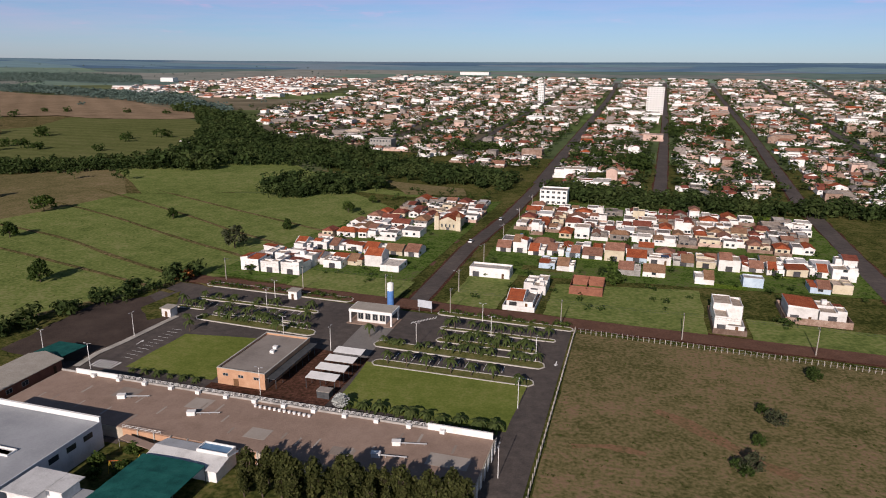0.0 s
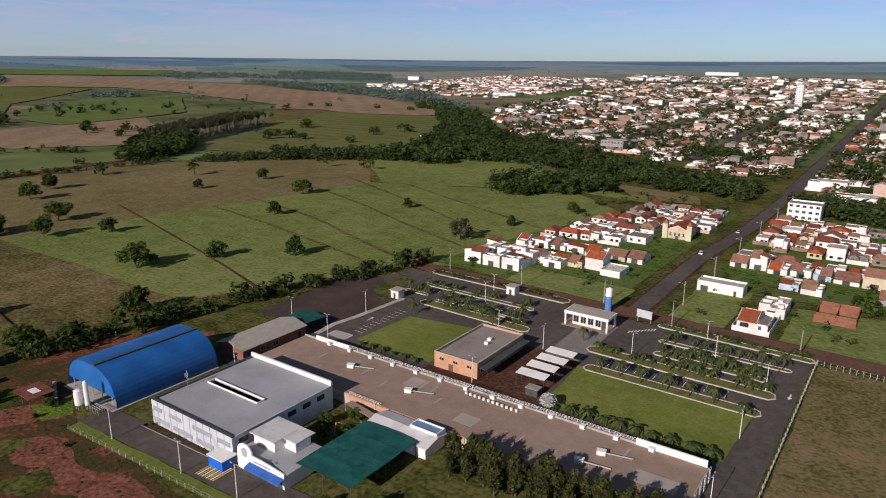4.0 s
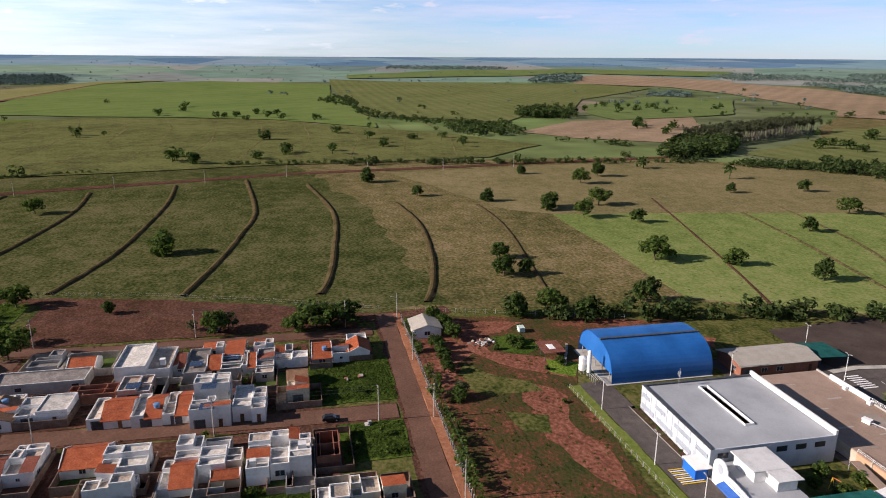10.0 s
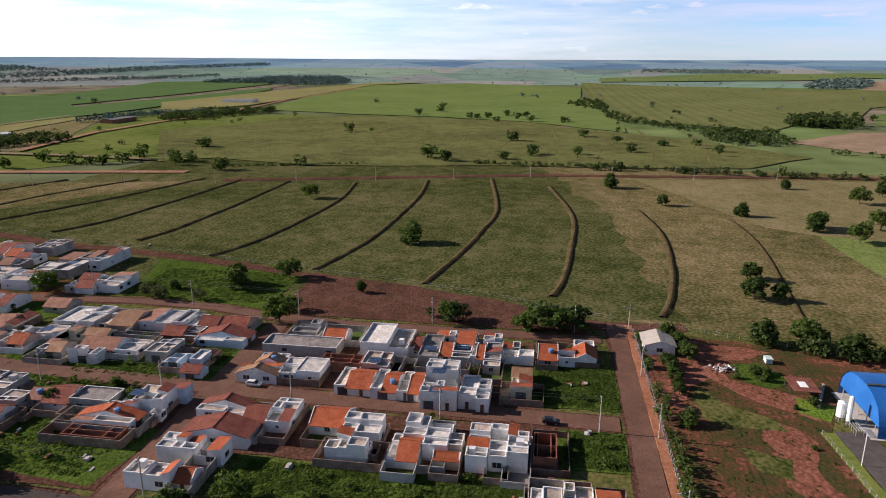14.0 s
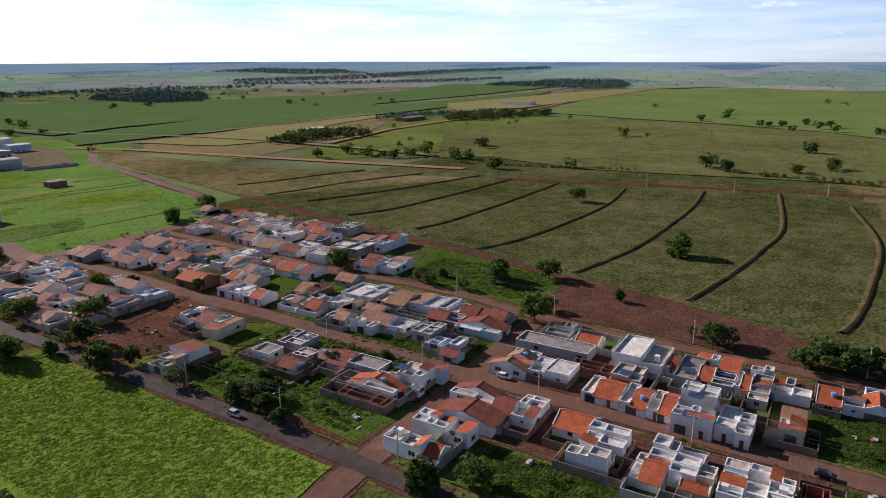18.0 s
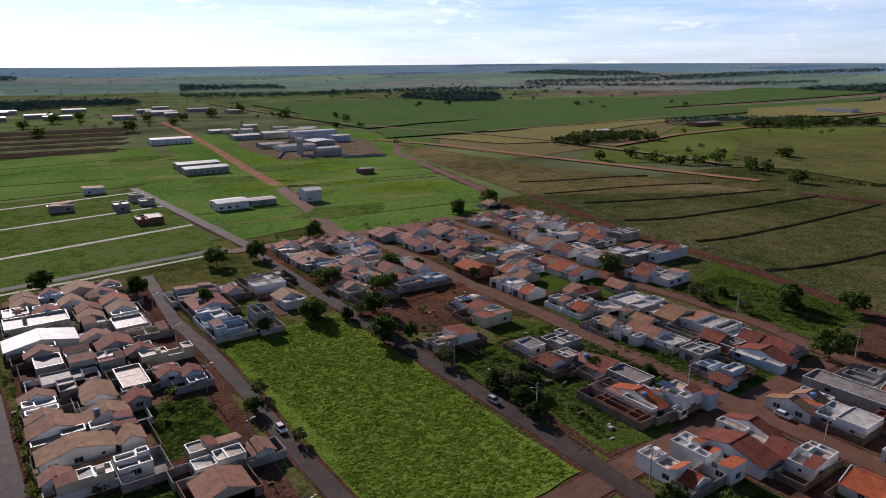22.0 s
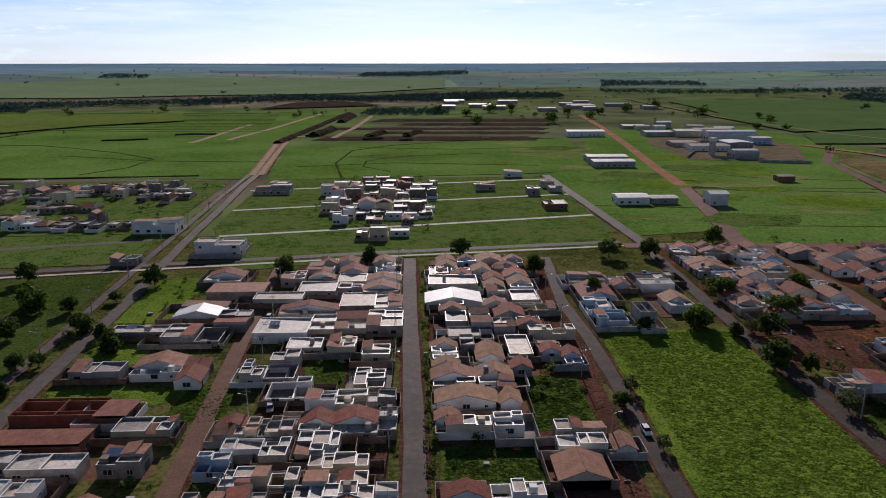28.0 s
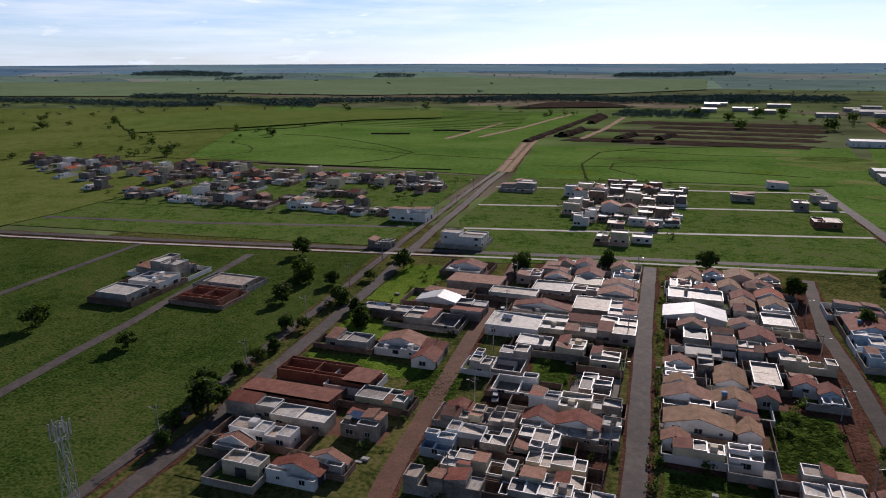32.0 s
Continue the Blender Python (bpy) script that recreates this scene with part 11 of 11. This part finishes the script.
BIG_TREES = [(-79, -1111, 15), (-126, -1195, 20), (-167, -1233, 18), (-83, -969, 16), (-188, -969, 21), (-33, -1180, 19), (-248, -1141, 17), (-262, -1049, 15), (-360, -1188, 20), (-465, -1118, 18), (-299, -1134, 16), (-437, -1266, 21)]
far = Wood(True)
for x, y, h in ((-467, -1128, 12), (-455, -1120, 9), (-899, -1804, 14), (-829, -1258, 11), (-918, -1271, 11), (-513, -990, 10), (-438, -875, 7), (-1551, -1631, 12), (-520, -1005, 8)):
    for k in range(5):
        far.add(x + 1.5 * math.cos(k * 2.1), y + 1.5 * math.sin(k * 2.1), h * (0.8 + 0.06 * k), rr, 1.0)
for x, y, h in BIG_TREES:
    for k in range(7):
        far.add(x + 4 * math.cos(k * 2.4), y + 4 * math.sin(k * 2.4), h * (0.6 + 0.06 * k), rr, 0.8)
far.done("cane_field_trees", "dark groves and lone trees between cane fields", LEAVES[0])

# ---- street furniture and vehicles ----
POLE = Geo()
POLE.bar((0, 0, 0), (0, 0, 9), 0.17, 0.11, 8)
POLE = POLE.mesh("shaft", CONC_POST)
ARM = Geo()
ARM.box(-0.9, -0.06, 8.4, 0.9, 0.06, 8.52, bottom=True)
for k in (-0.8, -0.3, 0.3, 0.8):
    ARM.bar((k, 0, 8.52), (k, 0, 8.75), 0.05, 0.04, 5)
ARM = ARM.mesh("crossarm", DARKSTEEL)
HEAD = Geo()
HEAD.bar((0, 0, 7.6), (1.6, 0, 8.1), 0.035, 0.03, 5)
HEAD.box(1.5, -0.13, 8.03, 2.1, 0.13, 8.15, bottom=True)
HEAD = HEAD.mesh("lamp_arm", STEEL)


def pole(x, y, rz=0):
    ob = thing("utility_pole", pose(x, y, 0, 0, 0, rz), "concrete utility pole with crossarm and street lamp", "utility pole", "utility poles")
    place(POLE, "shaft", ob, 0, 0, 0)
    place(ARM, "crossarm", ob, 0, 0, 0)
    place(HEAD, "lamp_arm", ob, 0, 0, 0)


WIRES = Geo()


def pole_line(line, gap, rz):
    pts = []
    for (x0, y0), (x1, y1) in zip(line, line[1:]):
        n = max(1, round(math.hypot(x1 - x0, y1 - y0) / gap))
        pts += [(x0 + (x1 - x0) * k / n, y0 + (y1 - y0) * k / n) for k in range(n)]
    pts.append(line[-1])
    for x, y in pts:
        pole(x, y, rz)
    for (xa, ya), (xb, yb) in zip(pts, pts[1:]):
        for off in (-0.8, 0.8):
            for k in range(4):
                p, q = k / 4, (k + 1) / 4
                c, s = math.cos(radians(rz)) * off, math.sin(radians(rz)) * off
                za, zb = 8.7 - 1.6 * p * (1 - p), 8.7 - 1.6 * q * (1 - q)
                WIRES.bar((xa + (xb - xa) * p + c, ya + (yb - ya) * p + s, za), (xa + (xb - xa) * q + c, ya + (yb - ya) * q + s, zb), 0.02, 0.02, 3, cap=False)


pole_line([(-143.2, 14), (-144, -60), (-146, -130)], 36, 180)
pole_line([(-206, 26.8), (-110, 27)], 32, 270)
pole_line([(-202.5, 10), (-203, -80), (-211, -160)], 40, 0)
pole_line([(-104.5, -75), (-105, -210)], 36, 0)
pole_line([(-41, -100), (-46, -235)], 36, 180)
pole_line([(6.8, -100), (8.5, -270)], 34, 180)
pole_line([(36.5, -112), (52, -246)], 36, 0)
pole_line([(104, -110), (115, -262), (122, -430)], 38, 0)
pole_line([(-150, 216.5), (-84, 215.5)], 33, 90)
pole_line([(-58, 208), (90, 206)], 33, 90)
pole_line([(-61, 230), (-58, 420)], 38, 180)
pole_line([(-510, 160), (-490, -13), (-436, -227), (-392, -402)], 60, 0)
setting("overhead_wires", WIRES, DARKSTEEL, "thin overhead wires between poles", "wires", "stuff")


def lamp_post(x, y, rz=0, h=7.5):
    ob = thing("lamp_post", pose(x, y, 0.1, 0, 0, rz), "slim pale lamp post with two lamp arms", "lamp post", "campus lamp posts")
    g = Geo()
    g.bar((0, 0, 0), (0, 0, h), 0.09, 0.06, 6)
    part("shaft", g, WHITE, ob)
    for s in (-1, 1):
        g = Geo()
        g.bar((0, 0, h - 0.1), (s * 0.9, 0, h + 0.15), 0.035, 0.03, 5)
        g.box(s * 0.9 - 0.3, -0.12, h + 0.1, s * 0.9 + 0.3, 0.12, h + 0.22, bottom=True)
        part("lamp_head", g, STEEL, ob)


for x, y, r in ((-138, 67.5, 0), (-114, 68.6, 0), (-98, 70, 0), (-147, 108, 90), (-140, 137, 0), (-145, 160, 90), (-160, 141, 0), (-100, 171, 0), (-60, 178, 0), (-40, 190, 0), (-118, 192, 0), (-83, 168, 90), (-24.4, 150, 90), (-24.4, 178, 90), (-120, 201, 0), (-45, 200, 0), (-23, 120, 90), (-88, 137.5, 0)):
    lamp_post(x, y, r)

# palms
FROND = mat("palm_frond", [(0.036, 0.056, 0.016), (0.062, 0.088, 0.026), (0.100, 0.125, 0.042)], 0.6, 0.8, 2.0, 0.4, 0.0, island=0.25, spec=0.15, leafy=0.3)


def palm_kind(seed, hh, n, reach, label):
    q = random.Random(seed)
    ob = new("palm")
    t = Geo()
    for k in range(4):
        t.bar((0.04 * k, 0, hh * k / 4), (0.04 * (k + 1), 0, hh * (k + 1) / 4), 0.16 - 0.02 * k, 0.14 - 0.02 * k, 6, cap=k == 3)
    part("trunk", t, BARK, ob)
    f = Geo()
    for i in range(n):
        a = 6.283 * i / n + q.uniform(-0.2, 0.2)
        lift = q.uniform(-0.1, 0.9)
        c, s = math.cos(a), math.sin(a)
        prev = None
        for k in range(5):
            u = k / 4
            r = reach * u
            z = hh + lift * reach * u - 0.95 * reach * u * u
            w = 0.34 * reach * (0.25 + math.sin(math.pi * min(0.95, u + 0.1))) * 0.55
            cur = ((r * c - w * s, r * s + w * c, z - 0.12 * reach * u), (r * c, r * s, z), (r * c + w * s, r * s - w * c, z - 0.12 * reach * u))
            if prev:
                f.face([prev[0], prev[1], cur[1], cur[0]])
                f.face([prev[1], prev[2], cur[2], cur[1]])
            prev = cur
    part("fronds", f, FROND, ob)
    return tagged(ob, label, "palm", "palms on the campus")


PALMS = [palm_kind(1, 2.6, 11, 1.9, "young palm with arching fronds"), palm_kind(2, 1.2, 12, 1.6, "low bushy palm shrub"), palm_kind(3, 3.6, 10, 1.9, "slender palm with drooping fronds")]
USED = set()
q = random.Random(9)


def palm(x, y, kind, s=1.0):
    m = pose(x, y, 0.15, 0, 0, q.uniform(0, 360)) @ Matrix.Diagonal((s, s, s, 1))
    if kind not in USED:
        USED.add(kind)
        PALMS[kind].matrix_basis = m
    else:
        o = copy_thing(PALMS[kind], pose(0, 0, 0))
        o.matrix_basis = m


for x0, x1, y, gap, ks in ((-71, -22, 177.6, 2.1, (0, 1, 0)), (-55, -26, 184.8, 1.8, (0, 0, 2)), (-54, -27, 186.2, 2.6, (1, 0)), (-56, -23, 194.6, 2.7, (0, 2)), (-135, -94, 180.6, 2.3, (0, 0, 1)), (-132, -99, 184.8, 2.4, (0, 2)), (-146, -102, 196.0, 2.4, (1, 0)), (-148, -139, 186.6, 2.4, (2, 0))):
    x = x0 + 1
    while x < x1:
        if q.random() < 0.86:
            palm(x, y + q.uniform(-0.8, 0.8), q.choice(ks), q.uniform(0.75, 1.15))
        x += gap * q.uniform(0.8, 1.35)
hedge = Wood()
for x0, x1, y in ((-153, -96, 210.6), (-61, -18, 207)):
    x = x0
    while x < x1:
        hedge.add(x, y + q.uniform(-1.2, 1.2), q.uniform(1.3, 2.6), q, 1.2)
        x += q.uniform(1.1, 1.9)
for x in range(-64, -26, 4):
    palm(x + q.uniform(-0.8, 0.8), 138.6 + q.uniform(-0.5, 0.5), 1, q.uniform(1.2, 1.7))
for x in range(-128, -106, 4):
    palm(x, 139, 1, q.uniform(0.7, 1.1))
for x, y in ((-63.9, 164.4), (-58.1, 163.9), (-52.3, 163.6), (-45.3, 163.6), (-39.6, 163.6), (-33.7, 163.4), (-26, 160), (-76, 181), (-135.3, 173), (-131, 168), (-104, 174)):
    palm(x, y, 2, q.uniform(0.9, 1.2))

# tall trees behind the courtyard, shrubs in the gardens
for k in range(26):
    x = -71 + 1.8 * k
    tree(x + q.uniform(-0.6, 0.6), 102.5 + 0.12 * k + q.uniform(-1.5, 1.5), q.uniform(7, 12), 5, q.uniform(0.8, 1.05))
    if k % 2:
        tree(x + q.uniform(-0.8, 0.8), 99.5 + 0.15 * k + q.uniform(-1.5, 1.5), q.uniform(6, 9.5), 5, 0.95)
for x, y, h in ((-104, 100, 3.5), (-101, 96, 3), (-97, 99, 3.2), (-93, 107, 2.5), (-100, 106, 3), (-95, 95, 2.2), (-78, 79, 2.8), (-82, 77.8, 2.5), (-74, 84, 3)):
    tree(x, y, h, 4)
for k in range(11):
    hedge.add(-136 + 2.3 * k, 75.9 + 0.1 * k, q.uniform(0.9, 1.5), q, 1.0)
for x, y, h, k in ((-184, 34.5, 3.6, 2), (-181, 35.5, 4.2, 0), (-177, 35.6, 4.4, 2), (-173, 35.4, 4.0, 0), (-169, 35.5, 3.8, 2), (-165, 35.3, 3.6, 0), (-151, 35.6, 4.6, 3), (-149.5, 34.4, 3.8, 4), (-191, 41, 4.5, 0), (-187, 41.5, 5, 1)):
    tree(x, y, h, k)
for x, y, h, k in ((-179, 57.5, 3.2, 4), (-176.5, 59, 2.6, 4), (-181, 60.5, 2.4, 4), (-164, 67, 2.6, 4), (-161.5, 62, 1.6, 4), (-177, 52, 1.8, 4), (-143, 60, 1.2, 4), (-184, 58, 1.6, 4)):
    tree(x, y, h, k)
for k in range(20):
    hedge.add(-166 + 3.4 * k, 29.2 + q.uniform(0, 0.9), q.uniform(2.4, 4.6), q, 1.0)
for k in range(5):
    tree(-200 + 5 * k, 29.3, q.uniform(1.8, 3.2), 4)
for y in range(-108, -268, -9):
    if q.random() < 0.8:
        hedge.add(-1.8, y, q.uniform(1.6, 2.8), q, 1.2)
    if q.random() < 0.6:
        tree(106 + 0.02 * (-y - 130), y, q.uniform(2.5, 5))


# cars
def car_kind(m, label):
    ob = new("car")
    g = Geo()
    prof = [(-2.0, 0.35), (2.0, 0.35), (2.05, 0.75), (1.2, 0.92), (-1.95, 0.95), (-2.05, 0.7)]
    for s in (-1, 1):
        g.face([(x, s * 0.82, z) for x, z in prof][::-s])
    for i in range(len(prof)):
        (xa, za), (xb, zb) = prof[i], prof[(i + 1) % len(prof)]
        g.face([(xa, -0.82, za), (xb, -0.82, zb), (xb, 0.82, zb), (xa, 0.82, za)])
    part("body", g, m, ob)
    g = Geo()
    lo, hi = [(-1.85, 0.93), (1.15, 0.93)], [(-1.4, 1.42), (0.45, 1.42)]
    c = [(lo[0][0], -0.78, lo[0][1]), (lo[1][0], -0.78, lo[1][1]), (lo[1][0], 0.78, lo[1][1]), (lo[0][0], 0.78, lo[0][1])]
    d = [(hi[0][0], -0.62, hi[0][1]), (hi[1][0], -0.62, hi[1][1]), (hi[1][0], 0.62, hi[1][1]), (hi[0][0], 0.62, hi[0][1])]
    for i in range(4):
        g.face([c[i], c[(i + 1) % 4], d[(i + 1) % 4], d[i]])
    part("windows", g, GLASS, ob)
    g = Geo()
    g.box(-1.42, -0.64, 1.42, 0.47, 0.64, 1.47, bottom=True)
    part("roof", g, m, ob)
    for x in (-1.25, 1.25):
        for s in (-1, 1):
            w = Geo()
            w.bar((x, s * 0.66, 0.31), (x, s * 0.86, 0.31), 0.31, 0.31, 12)
            wheel = part("wheel", w, mat("tyre_rubber", [(0.012, 0.012, 0.012), (0.022, 0.022, 0.022)], 2, 0.9, 5, 0.2, 0), ob)
            w = Geo()
            w.bar((x, s * 0.86, 0.31), (x, s * 0.875, 0.31), 0.18, 0.17, 10)
            part("rim", w, STEEL, wheel)
    return tagged(ob, label, "car", "parked cars")


CARS = [
    car_kind(mat("white_car_paint", [(0.66, 0.66, 0.66), (0.74, 0.74, 0.74)], 1, 0.25, 3, 0.1, 0, spec=0.5), "white hatchback parked at the kerb"),
    car_kind(mat("black_car_paint", [(0.012, 0.012, 0.014), (0.022, 0.022, 0.025)], 1, 0.25, 3, 0.1, 0, spec=0.5), "black hatchback parked at the kerb"),
    car_kind(mat("silver_car_paint", [(0.32, 0.33, 0.34), (0.40, 0.41, 0.42)], 1, 0.3, 3, 0.1, 0, spec=0.5), "silver hatchback parked at the kerb"),
]
DRIVEN = set()
for k, x, y, rz in ((0, -152.2, -73.5, 90), (1, -145, 3, 90), (0, -51.5, -138, 91), (2, -116, -205, 60), (2, 36.8, -152, 100), (0, 50, -214, 85), (1, 45.5, -196, 85), (0, 90, -120, 80), (2, 88, -126, 80), (1, 84, -112, 80), (0, -74, 300, 90), (2, -70, 350, 90), (1, -206, -30, 80), (0, -57, -248, 90), (2, -100.5, -120, 90)):
    m = pose(x, y, 0.28, 0, 0, rz)
    if k not in DRIVEN:
        DRIVEN.add(k)
        CARS[k].matrix_basis = m
    else:
        copy_thing(CARS[k], m)

# trees in the open lots between the streets
for x, y, h, k in ((-108, -122, 6.5, 3), (-112, -119, 5, 0), (-118, -128, 4.5, 4), (-104, -146, 6, 3), (-107, -168, 5.5, 0), (-104, -196, 5, 3), (-71, -199, 5, 0), (-92, -203, 5.5, 0), (-54, -158, 5, 3), (-49.5, -150, 4.5, 0), (-53, -131, 4, 3), (-140, -100, 4, 4), (-135, -118, 4.5, 0), (-146, -108, 3.5, 4), (-212, -120, 5, 3), (-222, -135, 4, 4), (108, -132, 7.5, 0), (127, -200, 6.5, 0), (131, -208, 5, 3), (112, -178, 5, 0), (150, -150, 5.5, 1), (101, -108, 4.5, 0), (-160, -205, 5, 0), (-185, -225, 5.5, 1), (-150, -230, 5, 0), (-128, -215, 6, 0), (-230, -240, 5, 1), (-108, -240, 5, 3)):
    tree(x, y, h, k)
for x, y, h in ((49, 190, 3.5), (25.7, 135.2, 3.2), (24, 138, 2.6), (32.5, 164.6, 3.0)):
    tree(x, y, h, 0)


def free(x, y, gap):
    """No house, street or open field at this spot."""
    for a, b, c, d in RECTS:
        if a - gap < x < c + gap and b - gap < y < d + gap:
            return False
    for nm, line, w, m, lab in ROADS:
        for (xa, ya), (xb, yb) in zip(line, line[1:]):
            u = ((x - xa) * (xb - xa) + (y - ya) * (yb - ya)) / ((xb - xa) ** 2 + (yb - ya) ** 2)
            u = min(1, max(0, u))
            if math.hypot(x - xa - u * (xb - xa), y - ya - u * (yb - ya)) < w / 2 + 1 + gap:
                return False
    return not (-98 < x < -48 and -202 < y < -82)


# garden shrubs and building leftovers between the houses
JUNK = Geo()
for x0, y0, x1, y1, n in ((-192, -82, -104, 16, 150), (-192, -160, -104, -88, 120), (-280, -310, -108, -165, 300), (-44, -275, 100, -106, 260)):
    for k in range(n):
        x, y = q.uniform(x0, x1), q.uniform(y0, y1)
        if not free(x, y, 0.4):
            continue
        if k % 3:
            hedge.add(x, y, q.uniform(0.9, 2.9), q, q.uniform(0.9, 1.4))
        else:
            for _ in range(q.randint(1, 3)):
                u, v, w, d, h = x + q.uniform(-0.8, 0.8), y + q.uniform(-0.8, 0.8), q.uniform(0.2, 0.9), q.uniform(0.15, 0.6), q.uniform(0.15, 0.7)
                JUNK.box(u - w, v - d, 0.1, u + w, v + d, 0.1 + h, q.randrange(4))
setting("yard_clutter", JUNK, [WALLS["r"][0], WALLS["g"][0], DOOR, DULL], "stacked bricks, boards and building leftovers in yards", "clutter", "stuff")
hedge.done("hedges", "clipped hedges and bushes along fences and streets", LEAVES[1])
